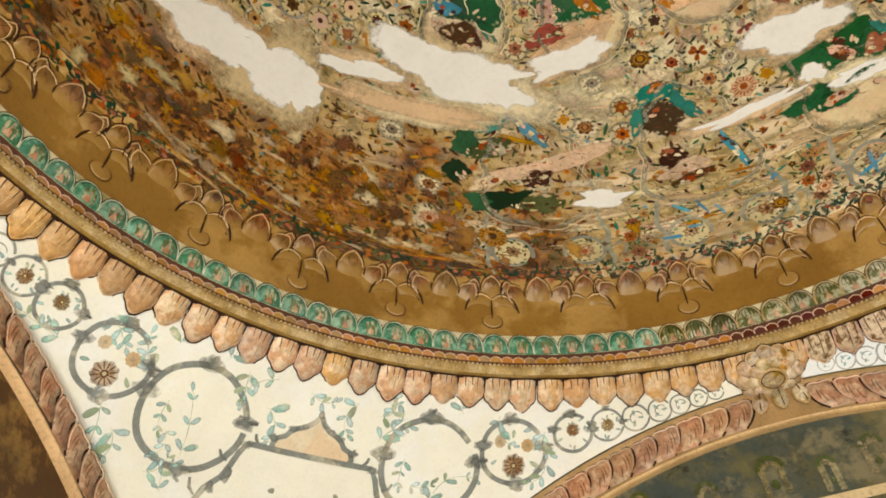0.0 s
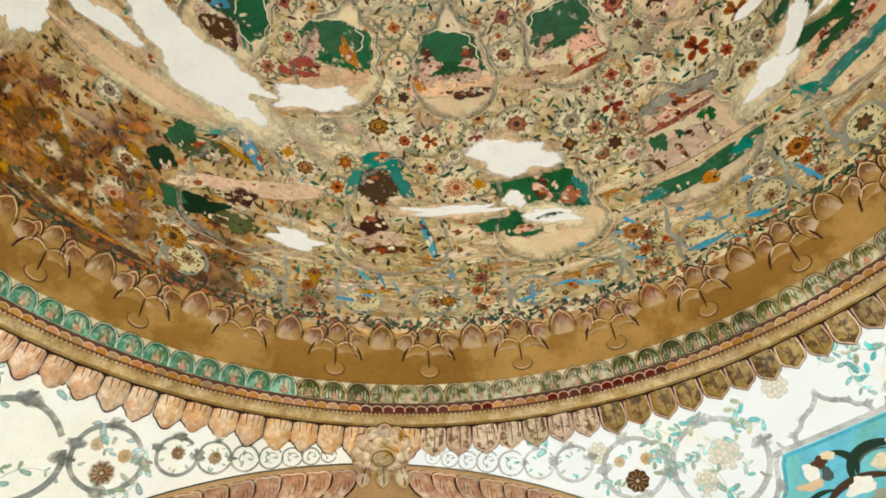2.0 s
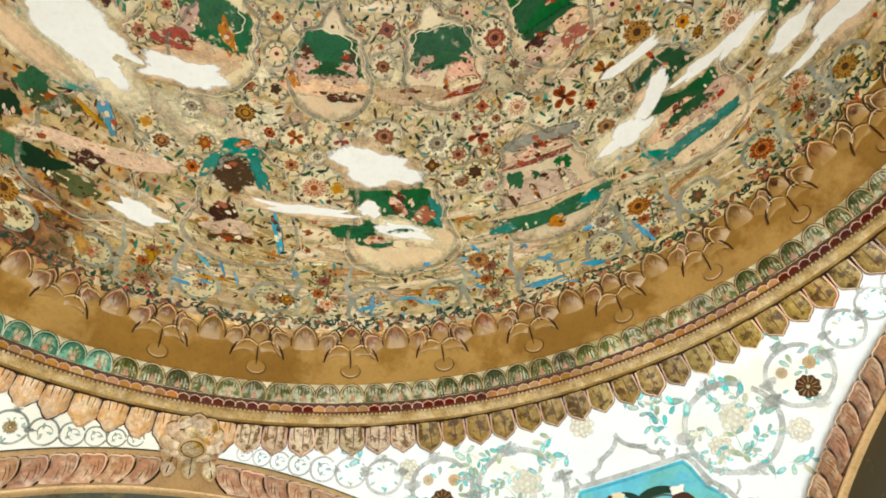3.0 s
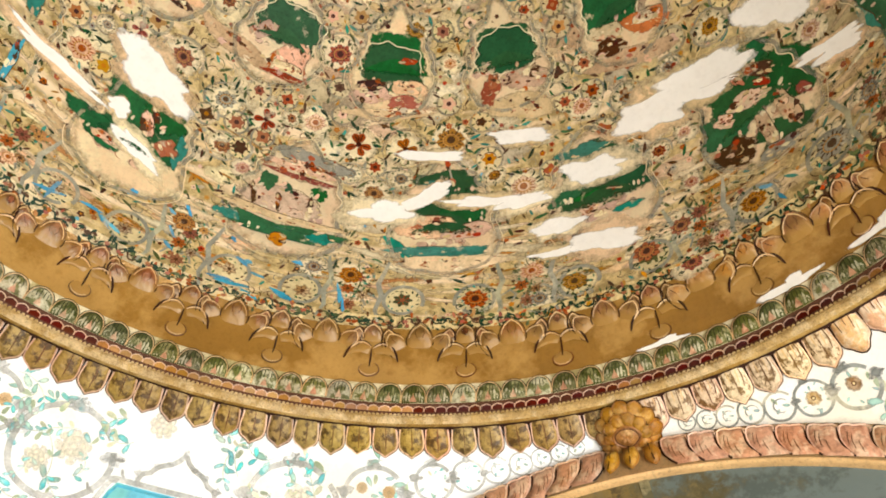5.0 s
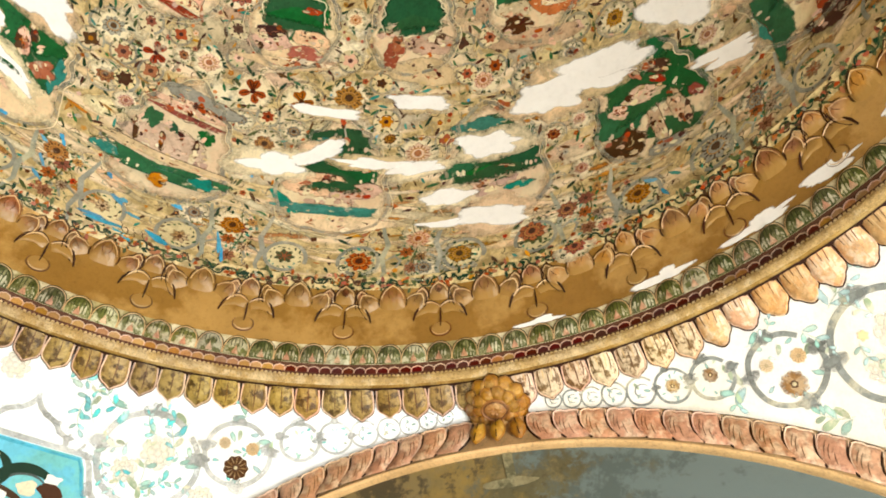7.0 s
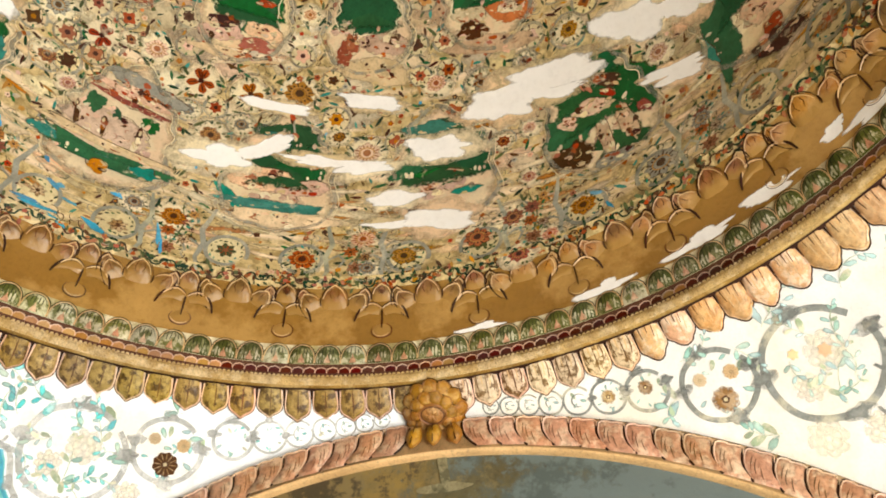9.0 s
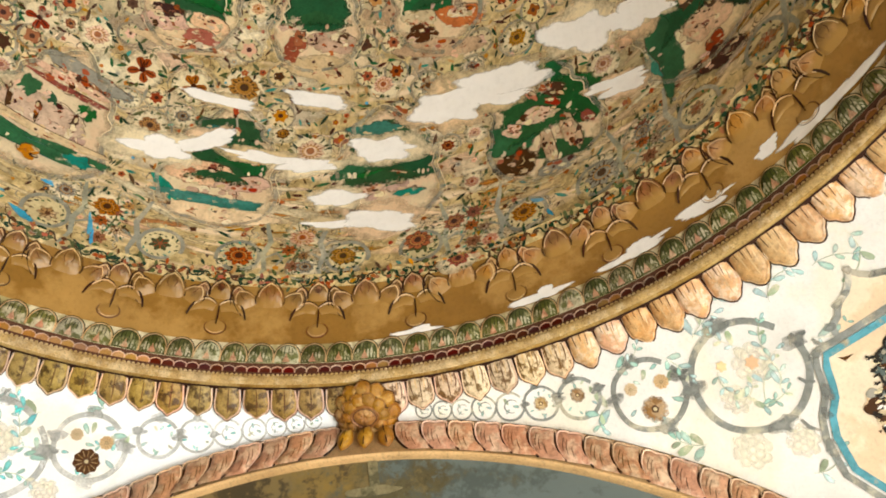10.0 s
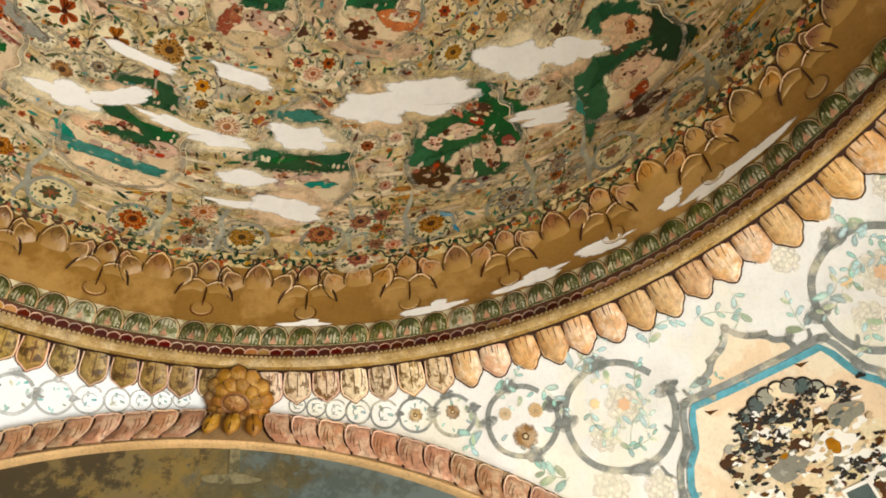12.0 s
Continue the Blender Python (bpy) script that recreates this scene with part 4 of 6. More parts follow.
def rosette(az, body, rim, label):
    m = frame_on(PEND, az, 47.95, 0.035) @ pose(0, 0, 0, 14, 0, 0) @ Matrix.Scale(1.05, 4)
    base = tagged(new("rosette"), label=label, category="rosette", group="keystone rosettes")
    base.matrix_basis = m
    fm = Film()
    fm.blob(wobble(0.108, 0.1, 0.05, 22, 3), mat=0, rings=5, low=-0.03, high=0.062, swell=2.0)
    fm.solid("backing", [rim], base)
    for ring, count, dist, size, lift, tilt in ((0, 12, 0.09, 0.058, -0.004, -38), (1, 10, 0.062, 0.046, 0.018, -24)):
        fp = Film()
        shape = [(x, y - size * 0.5) for x, y in leaf(size * 0.98, size, 22, 0.62, 0.72)]
        fp.blob(shape, mat=0, rings=4, low=0.0, high=0.013, swell=2.6)
        fp.ribbon([(x * 1.03, y * 1.03) for x, y in shape[4:19]], 0.004, mat=2, low=0.0, high=0.002, taper=True)
        fp.ribbon([(x * 0.8, y * 0.8) for x, y in shape[6:17]], 0.006, mat=1, low=0.008, high=0.003, taper=True)
        me = fp.solid("petal", [body, rim, groove_shade], link=False)
        for k in range(count):
            piece("petal", me, pose(0, 0, lift, 0, 0, 360 * (k + 0.5 * ring) / count) @ pose(0, dist, 0, tilt, rng.uniform(-10, 10), rng.uniform(-12, 12)) @ Matrix.Scale(rng.uniform(0.9, 1.12), 4), base)
    fm = Film()
    knob = wobble(0.046, 0.038, 0.08, 28, 8)
    fm.blob(knob, mat=0, rings=4, low=0.024, high=0.012, swell=3.4)
    fm.ribbon(knob, 0.009, mat=1, low=0.028, high=0.006, closed=True)
    fm.ribbon([(x * 0.84, y * 0.84) for x, y in knob], 0.003, mat=2, low=0.0325, closed=True)
    for k in range(7):
        c, sn = math.cos(TAU * k / 7 + 0.3), math.sin(TAU * k / 7 + 0.3)
        fm.blob([(c * (y + 0.004) - sn * x, (sn * (y + 0.004) + c * x) * 0.8) for x, y in leaf(0.017, 0.025, 12, 0.6, 0.4)], mat=0, rings=2, low=0.036, high=0.005)
    fm.solid("centre", [body, rim, slit], base)
    # three leaves that hang over the arch moulding
    fp = Film()
    fp.blob([(x, -y) for x, y in leaf(0.058, 0.086, 16, 0.5, 0.5)], mat=0, rings=3, low=0.0, high=0.024, rim=1, rim_at=0.9)
    fp.ribbon([(0, -0.01), (0, -0.08)], 0.005, mat=2, low=0.0235, taper=True)
    me = fp.solid("tail_leaf", [body, rim, groove_shade], link=False)
    a = radians(az)
    out = Vector((math.cos(a), math.sin(a), 0))
    x = Vector((math.sin(a), -math.cos(a), 0))
    for k in (-1, 0, 1):
        p = out * (WALL - 0.045) + x * 0.062 * k + Vector((0, 0, ZC + RA - 0.026 * R))
        w = Matrix(((x.x, 0, -out.x, p.x), (x.y, 0, -out.y, p.y), (0, 1, 0, p.z), (0, 0, 0, 1)))
        piece("tail_leaf", me, m.inverted() @ w @ pose(0, 0, 0.006 * (1 - abs(k)), 6, 0, 14 * k), base)
    return base


for az, body, rim, label in ((0, ros_gold, ros_rim, "ochre-gold moulded plaster rosette on the arch crown"), (90, ros_pale, pale_edge, "worn pinkish-cream moulded rosette on the arch crown"),
                             (180, ros_gold, ros_pale, "ochre moulded plaster rosette on the arch crown"), (270, ros_gold, ros_rim, "ochre moulded plaster rosette on the arch crown")):
    rosette(az, body, rim, label)

# ---- where things of the murals stand: azimuth, height angle, half length, half width, turn ----
LOSSES_A = [(121, 30.4, 0.2, 0.1, -3), (161, 20.3, 0.25, 0.128, 7), (149.6, 21.2, 0.219, 0.164, -4), (145, 20.8, 0.083, 0.122, -8), (137, 28.5, 0.186, 0.04, 9), (123.2, 32.9, 0.299, 0.099, -5), (114.6, 30, 0.167, 0.104, -17), (102.5, 34.4, 0.211, 0.062, 21), (101.7, 11.4, 0.121, 0.05, -4), (127.2, 24.9, 0.315, 0.054, 2), (67.8, 25.6, 0.201, 0.097, -16), (69.9, 18.7, 0.055, 0.041, 6), (64.9, 14.7, 0.13, 0.044, -20), (80, 18.3, 0.225, 0.028, -2), (14.9, 19.4, 0.167, 0.025, -4)]
LOSSES_B = [(29.4, 18, 0.155, 0.062, 5), (23.2, 20.8, 0.111, 0.038, 29), (7.6, 28.9, 0.132, 0.036, -10), (-2.4, 20.3, 0.153, 0.055, -10), (-11.9, 24.4, 0.146, 0.09, -13), (-19.4, 25.5, 0.237, 0.071, -13), (-34.4, 24.7, 0.179, 0.097, -26), (-41.6, 21.4, 0.148, 0.062, -30), (-19.7, 22.8, 0.117, 0.029, -17), (4.5, 12.9, 0.101, 0.038, 2), (-1.4, 8.6, 0.148, 0.051, -6), (5, 8.6, 0.098, 0.02, -1), (8.8, 18.3, 0.156, 0.029, 3), (-36, 13.7, 0.085, 0.034, -19), (22.4, 27.4, 0.151, 0.022, -3), (-43.2, 21.1, 0.111, 0.033, -49), (-35.5, 15.1, 0.118, 0.024, -21)]
STAR_BLOSSOMS = [(35.2, 28.6, 0.067), (27.4, 28.7, 0.062), (50.7, 28.4, 0.06), (-9.6, 29.2, 0.042), (-17.2, 29.2, 0.035), (81.8, 30, 0.046), (74, 30.2, 0.043), (49.9, 29, 0.046), (27.6, 28.9, 0.052), (34.6, 28.9, 0.059), (81.3, 30.1, 0.052)]
ROUND_BLOSSOMS_A = [(66.6, 30.8, 0.056), (43, 30.5, 0.055), (19.9, 30.1, 0.075), (8.7, 21, 0.068), (19.9, 42.2, 0.034), (-2.5, 30.7, 0.051), (35.6, 23.8, 0.034), (27.6, 23.8, 0.037), (51.1, 19.8, 0.038), (55.1, 21.8, 0.042), (31.4, 21, 0.051), (-25.2, 30.3, 0.047), (7.5, 1.7, 0.041), (15.7, 3.2, 0.061), (32.4, 6.9, 0.055), (8.4, 6.7, 0.056), (3, 3.3, 0.056), (-6.3, 4.3, 0.061), (-15.3, 1.2, 0.037), (-11.3, -0.5, 0.048), (-11, 6, 0.049), (13, 23.7, 0.034), (27.4, 47.3, 0.055), (42.1, 41.9, 0.061), (78.2, 22.2, 0.065), (-35.8, 6, 0.044), (-19.8, 3.6, 0.058), (55.1, 8, 0.056), (37.4, 7.3, 0.041), (57.5, 19.7, 0.037)]
ROUND_BLOSSOMS_B = [(-58.1, 5.1, 0.055), (-34.8, 19, 0.048), (-37.5, 19.6, 0.041), (-9.7, 28.8, 0.045), (-17, 29.5, 0.033), (-24.6, 30.3, 0.05), (-18.3, 3.7, 0.057), (-29.9, 3.7, 0.073), (-13.8, 11.7, 0.034), (-11.2, 18.7, 0.033), (-15.2, 19.3, 0.033), (-38.1, 4.2, 0.039), (90.6, 32.2, 0.057), (67.1, 31.2, 0.064), (57.7, 28.6, 0.052), (78.8, 21.6, 0.057), (27.8, 24.5, 0.037), (42.9, 31.2, 0.05), (36, 24.7, 0.033), (46.9, 30, 0.027), (55.6, 22.2, 0.045), (52.6, 20.1, 0.028), (65.7, 41.9, 0.04), (32.3, 6.7, 0.056), (55.2, 7.5, 0.05), (37.9, 7.5, 0.037), (81.3, 3.1, 0.039), (76.1, 2.7, 0.039), (99.2, 30.4, 0.033), (101.8, 23.6, 0.044)]
ROUND_BLOSSOMS_C = [(125.5, 13.5, 0.034), (125.5, 7.7, 0.052), (77.9, 27.4, 0.026), (77.9, 22.4, 0.052), (89.1, 31.9, 0.037), (86.1, 30.1, 0.032), (101.3, 22.8, 0.05), (124.8, 8.6, 0.05), (125.2, 13.7, 0.039), (117.3, 5.8, 0.069), (146.4, 29, 0.037), (131.3, 21, 0.033), (110.8, 15.7, 0.056)]
SCENES = []
SCENES.append(("green painted scene, flaked, with pale shapes", [("green", 119.7, 21.3, 0.07, 0.05, 40), ("sage", 116.2, 20.8, 0.1, 0.05, 20), ("teal", 116.4, 24.3, 0.08, 0.03, 25), ("dark_green", 121.8, 16.6, 0.05, 0.06, 30), ("green", 118, 11.4, 0.07, 0.055, 22), ("dark_green", 114, 12.2, 0.09, 0.045, 10), ("sage", 110, 11.4, 0.08, 0.045, 10), ("blue", 110.3, 23.7, 0.085, 0.028, -51), ("blue", 112.9, 25.9, 0.05, 0.022, -10), ("peach", 107.6, 17.9, 0.274, 0.041, 13), ("peach", 117, 15.1, 0.097, 0.027, 28), ("maroon", 110.3, 15.6, 0.059, 0.041, 12)]))
SCENES.append(("teal arched painted scene with brown shapes", [("teal", 93.6, 23.4, 0.085, 0.036, 58), ("teal", 86.9, 23.5, 0.086, 0.034, -58), ("teal", 90.5, 26.5, 0.098, 0.042, 11), ("umber", 90.3, 22.4, 0.08, 0.105, -2), ("maroon", 90.7, 15.8, 0.049, 0.054, -27), ("peach", 89.7, 13.4, 0.113, 0.043, 10), ("umber", 89.3, 11.9, 0.091, 0.019, 6), ("blue", 83.2, 14.2, 0.109, 0.018, -77), ("orange", 89.8, 27.2, 0.038, 0.021, 11)]))
SCENES.append(("green painted scene with red and pale shapes", [("green", 68.1, 20.5, 0.136, 0.069, -1), ("green", 70.7, 14.6, 0.137, 0.057, -7), ("green", 63.6, 21.5, 0.079, 0.071, -36), ("teal", 59.8, 17.6, 0.082, 0.026, -81), ("red", 61.7, 17, 0.044, 0.053, -40), ("pink", 65.4, 19, 0.06, 0.025, -58), ("pink", 68.3, 13.8, 0.079, 0.025, 0), ("maroon", 65.2, 20.9, 0.035, 0.014, -58)]))
SCENES.append(("painted pavilion with red roof line and pale walls", [("slate", 41.8, 24.3, 0.16, 0.044, -5), ("pink", 42.5, 22.6, 0.164, 0.021, -5), ("pink", 43.8, 16.6, 0.166, 0.077, -4), ("red", 42.8, 21.2, 0.177, 0.015, -4), ("maroon", 41.6, 23.3, 0.124, 0.006, -6), ("green", 39.4, 19.2, 0.038, 0.025, -12), ("green", 47.3, 19.2, 0.036, 0.042, -25), ("green", 44, 19, 0.035, 0.016, -54), ("umber", 44.6, 16.2, 0.053, 0.008, -80), ("umber", 40.1, 16.4, 0.059, 0.01, -84), ("umber", 48.4, 16.6, 0.06, 0.01, -74), ("sand", 44, 13.9, 0.25, 0.022, -2), ("green", 43.7, 11.9, 0.234, 0.039, -1), ("orange", 43.2, 10.4, 0.037, 0.03, 1), ("teal", 50.5, 12.1, 0.057, 0.033, 4), ("teal", 37.7, 11.8, 0.052, 0.033, 0)]))
SCENES.append(("green and teal painted scene with pale flaked ground", [("green", 19.7, 23.4, 0.136, 0.055, -6), ("green", 17.7, 18.3, 0.13, 0.064, 6), ("teal", 22.4, 22.4, 0.065, 0.031, -1), ("teal", 26.7, 12.1, 0.086, 0.023, -38), ("teal", 22.8, 11.8, 0.139, 0.023, 2), ("pink", 22.9, 15.7, 0.129, 0.063, 0), ("pink", 17.3, 14.8, 0.093, 0.038, 4), ("peach", 19.5, 9.4, 0.238, 0.038, 0), ("orange", 15.9, 18.9, 0.021, 0.028, -1), ("red", 24.2, 15.8, 0.017, 0.015, -15), ("red", 21.6, 16.7, 0.017, 0.015, -17), ("slate", 20.1, 25.4, 0.082, 0.005, -76)]))
SCENES.append(("broken teal and green painted scene with pale shapes", [("teal", -1.3, 23.9, 0.107, 0.031, -5), ("green", -6.6, 16.6, 0.082, 0.05, -7), ("green", -6.8, 20.6, 0.069, 0.037, -3), ("green", 2.7, 17.6, 0.068, 0.045, 7), ("green", -1.2, 15.7, 0.073, 0.037, -8), ("pink", -3.1, 15.6, 0.056, 0.037, -7), ("pink", 0, 14.2, 0.056, 0.032, -4), ("teal", -5.2, 12.6, 0.06, 0.019, -5), ("maroon", 1.5, 10.7, 0.045, 0.023, -27), ("maroon", -1.9, 9.9, 0.032, 0.019, -41)]))
SCENES.append(("dark green painted grove with pale shapes", [("green", -26.4, 23.3, 0.104, 0.068, -37), ("green", -30.3, 16.7, 0.117, 0.083, -49), ("green", -20.2, 15.5, 0.103, 0.075, -12), ("green", -26.1, 10.6, 0.101, 0.057, -15), ("umber", -20.1, 11.7, 0.084, 0.069, -27), ("umber", -26.8, 20.7, 0.078, 0.03, -42), ("pink", -24.1, 17.6, 0.089, 0.037, -15), ("pink", -24.6, 12.6, 0.1, 0.026, -86), ("pink", -27.9, 12.6, 0.096, 0.033, -85), ("pink", -20.6, 16.9, 0.04, 0.028, -28), ("red", -30.5, 13.2, 0.039, 0.019, -55), ("red", -26.8, 18.3, 0.034, 0.015, -45), ("slate", -25.1, 8.3, 0.069, 0.033, -10), ("orange", -24.3, 20.8, 0.038, 0.015, -61)]))
SCENES.append(("dark green painted scene with maroon and pink shapes", [("green", -42.4, 15, 0.193, 0.062, -96), ("green", -45.8, 21, 0.123, 0.043, -81), ("dark_green", -52.9, 13.4, 0.126, 0.072, -64), ("pink", -48.9, 18.1, 0.114, 0.073, -59), ("pink", -47.8, 13, 0.089, 0.062, -31), ("umber", -48.1, 15.6, 0.076, 0.023, -47), ("red", -47.4, 9.2, 0.035, 0.037, -22), ("red", -50, 19.2, 0.027, 0.017, -59), ("maroon", -46.7, 7.1, 0.09, 0.049, -24), ("teal", -40.2, 13.2, 0.067, 0.018, -84)]))
SCENES.append(("arched green painted panel with red and pale shapes", [("green", 101.2, 44.2, 0.132, 0.094, 20), ("peach", 100.2, 38.4, 0.191, 0.051, 18), ("pink", 105, 42.4, 0.04, 0.074, 1), ("red", 105.6, 38.6, 0.089, 0.048, 15), ("orange", 97.3, 42.5, 0.088, 0.034, -54), ("cream", 105, 38.6, 0.043, 0.011, 14)]))
SCENES.append(("arched green painted panel with two pale forms", [("green", 77.4, 43.9, 0.135, 0.093, 1), ("peach", 76.9, 38.2, 0.224, 0.047, -1), ("pink", 81.6, 41, 0.053, 0.076, -29), ("pink", 73.1, 40.9, 0.052, 0.07, -30), ("orange", 83.6, 39.5, 0.051, 0.023, -60), ("maroon", 73.7, 37, 0.09, 0.026, 1), ("umber", 81.4, 43.5, 0.028, 0.034, 4), ("umber", 72.8, 43.3, 0.025, 0.032, -3)]))
SCENES.append(("arched green painted panel with a red seat frame", [("green", 52.9, 43.1, 0.144, 0.104, -5), ("peach", 60.4, 36.8, 0.198, 0.042, -8), ("pink", 50.7, 38.8, 0.068, 0.077, -43), ("pink", 57.6, 41, 0.035, 0.062, -47), ("red", 50.6, 35.7, 0.113, 0.015, 0), ("red", 53.8, 37.3, 0.049, 0.011, -93), ("red", 47.1, 36.4, 0.042, 0.008, -69), ("cream", 50.6, 37.1, 0.076, 0.023, -2)]))
SCENES.append(("arched green painted panel with a dark red boat shape", [("green", 31.3, 41.1, 0.133, 0.116, 7), ("peach", 30, 34.1, 0.191, 0.03, 6), ("pink", 34.8, 36.9, 0.093, 0.053, 9), ("pink", 27.9, 38.2, 0.071, 0.041, -10), ("maroon", 35.3, 38.1, 0.072, 0.027, 12), ("red", 27.9, 36, 0.079, 0.033, -1), ("red", 28.4, 42.5, 0.037, 0.017, 0), ("cream", 27.6, 34.7, 0.112, 0.012, 0)]))
SCENES.append(("arched green painted panel with a red draped shape", [("green", 8.7, 42.6, 0.13, 0.098, -7), ("peach", 7.8, 33.7, 0.166, 0.059, -8), ("pink", 6.1, 37.9, 0.101, 0.053, -8), ("pink", 12.6, 40.3, 0.029, 0.034, -17), ("red", 12.6, 37.1, 0.04, 0.075, -14), ("red", 11.7, 38.5, 0.029, 0.034, -18), ("umber", 4.2, 38.5, 0.03, 0.023, -25)]))
SCENES.append(("arched green painted panel with brown and orange boats", [("green", -13.3, 42.9, 0.111, 0.13, -25), ("peach", -12.7, 33.9, 0.191, 0.046, -16), ("cream", -10.4, 39.1, 0.074, 0.044, -27), ("umber", -10.2, 36.8, 0.077, 0.037, -15), ("orange", -17.9, 37.2, 0.099, 0.05, -19), ("cream", -18, 37.8, 0.06, 0.022, -19)]))
SCENES.append(("brown painted panel with dark and pale shapes", [("umber", 121.2, 37.8, 0.086, 0.067, 3), ("maroon", 119, 37.2, 0.027, 0.033, 15), ("teal", 117.7, 39.9, 0.088, 0.021, -52), ("pink", 120.8, 35.6, 0.041, 0.032, 25), ("green", 117.1, 42.4, 0.1, 0.067, -50), ("blue", 124.9, 41.7, 0.057, 0.039, -9)]))
BLUE_STROKES_A = [(92.5, 7.4, 0.053, 0.017, -43), (89.9, 6.7, 0.051, 0.01, -71), (94.8, 3, 0.063, 0.016, -3), (91.8, 4, 0.039, 0.013, -7), (88, 5.6, 0.045, 0.01, -70), (62.9, 2.5, 0.056, 0.018, -21), (70.2, 2.3, 0.074, 0.016, 18), (65.5, 3.4, 0.05, 0.016, 2), (48, 1.5, 0.065, 0.019, 0), (44.3, 0.3, 0.058, 0.018, -19), (40.5, 1.5, 0.063, 0.02, -24), (43.9, 3.7, 0.035, 0.015, -11), (62.2, 8.9, 0.02, 0.022, -15), (80.4, 7.5, 0.026, 0.019, 16), (39.2, 7.4, 0.018, 0.016, -35), (45.8, 5.4, 0.028, 0.019, 10), (55.2, 10.1, 0.031, 0.016, -55), (46.4, 5.2, 0.039, 0.018, -25)]
BLUE_STROKES_B = [(55.8, 5.7, 0.039, 0.013, -54), (48.5, 8.3, 0.024, 0.017, -38), (33.3, 3.4, 0.059, 0.014, -75), (32.5, 1.5, 0.051, 0.012, -78), (46.4, 1.2, 0.083, 0.019, 3), (40.6, 1.7, 0.063, 0.018, -23), (63.5, 2.4, 0.054, 0.014, -38), (62.5, 8.4, 0.017, 0.017, 25), (55.2, 14.3, 0.019, 0.017, 36), (57, 8.8, 0.024, 0.013, -29), (55.7, 3.5, 0.036, 0.013, -35), (39.7, 7.4, 0.023, 0.015, -12), (-21.7, 4.6, 0.035, 0.017, -29), (-22.8, 1.8, 0.033, 0.012, -66), (110.2, 23.7, 0.079, 0.039, -58), (70.2, 2.8, 0.079, 0.015, -99)]

# ---- murals of the dome ----
SLOTS = list(COLORS)
scene_field = paint("scene_field", (0.86, 0.71, 0.45), 0.42, 0.22, 0.22, 0.1, coarse=9, second=(0.86, 0.64, 0.4), amount=0.5, spread=0.4, flaky=(2.0, 0.15, 20))


def spot(film, place, mat, x, y, r, low, n=8, star=0.0, lobes=6):
    film.blob([(x + r * (1 + star * math.cos(lobes * TAU * i / n)) * math.cos(TAU * i / n), y + r * (1 + star * math.cos(lobes * TAU * i / n)) * math.sin(TAU * i / n)) for i in range(n)], place, mat, low=low)


# fine foliage, flowers and tendrils, far too many to count
foliage, tendrils = Film(), Film()
el = 0.6
while el < 80:
    around = TAU * DOME[1] * math.cos(radians(el))
    count = max(6, int(around / 0.04))
    for i in range(count):
        az = 360 * (i + rng.uniform(-0.4, 0.4)) / count
        e = el + rng.uniform(-0.6, 0.6)
        sooty = near(az, 142, 38) and e < 24
        place = warp_on(DOME, az, e, rng.uniform(0, 360))
        k = rng.random()
        if e < 7.5 and not sooty and k < 0.28:
            continue
        if k < 0.5:
            w = rng.uniform(0.007, 0.015)
            c = rng.choice(("umber", "umber", "maroon", "sage", "ochre") if sooty else ("sage", "green", "sage", "umber", "dark_green", "umber", "dark_green", "ochre", "teal", "maroon"))
            L = w * rng.uniform(1.6, 2.6)
            foliage.blob([(-L, 0), (-L * 0.3, w * 0.55), (L * 0.5, w * 0.5), (L, 0), (L * 0.5, -w * 0.5), (-L * 0.3, -w * 0.55)], place, SLOTS.index(c), low=0.0015)
        elif k < 0.6:
            c = rng.choice(("maroon", "umber", "brick", "orange") if sooty else ("brick", "umber", "red", "ochre", "slate", "brick", "pink"))
            r = rng.uniform(0.008, 0.016)
            spot(foliage, place, SLOTS.index(c), 0, 0, r, 0.0015, 10, 0.18, 5)
            if r > 0.011:
                spot(foliage, place, SLOTS.index("ochre" if rng.random() < 0.4 else "maroon"), 0, 0, r * 0.35, 0.0025, 6)
        elif k < 0.95:
            r = rng.uniform(0.012, 0.03)
            a0 = rng.uniform(0, 360)
            tendrils.ribbon(arc(0, 0, r, r * rng.uniform(0.6, 1), a0, a0 + rng.uniform(110, 260), 9), rng.uniform(0.002, 0.0045), place, rng.choice((0, 1, 1, 2)), low=0.001, taper=True)
        else:
            spot(foliage, place, SLOTS.index(rng.choice(("sage", "blue", "ochre", "orange", "umber"))), 0, 0, rng.uniform(0.006, 0.011), 0.0015, 5)
    el += math.degrees(0.035 / DOME[1])
foliage.solid("painted_foliage", [SPECK[k] for k in SLOTS], None, "tiny painted leaves and flowers", "stuff", smooth=False)
tendrils.solid("painted_tendrils", [SPECK["slate"], SPECK["umber"], SPECK["sage"]], None, "thin painted tendrils", "stuff", smooth=False)

band_flecks = Film()
for i in range(1250):
    az, s = rng.uniform(-85, 185), rng.uniform(0.25, cove_s[-1])
    g, w = rng.uniform(0, TAU), rng.uniform(0.007, 0.016)
    c = rng.choice((0, 1, 1, 2, 3, 3, 4)) if not near(az, 146, 40) else (rng.choice((0, 0, 1, 2, 3, 3, 4, 5)) if i % 5 else 6)
    pts = [(math.cos(g) * y - math.sin(g) * x, math.sin(g) * y + math.cos(g) * x) for x, y in leaf(w, w * 2.2, 8)] if c < 5 else wobble(w * 2.6, w * 0.9, 0.5, 12, i * 0.7)
    band_flecks.blob(pts, lambda x, y, h, az=az, s=s: tuple(cove_frame(az - x * mm, s + y, h + 0.004).translation), c, low=0.000002 * i)
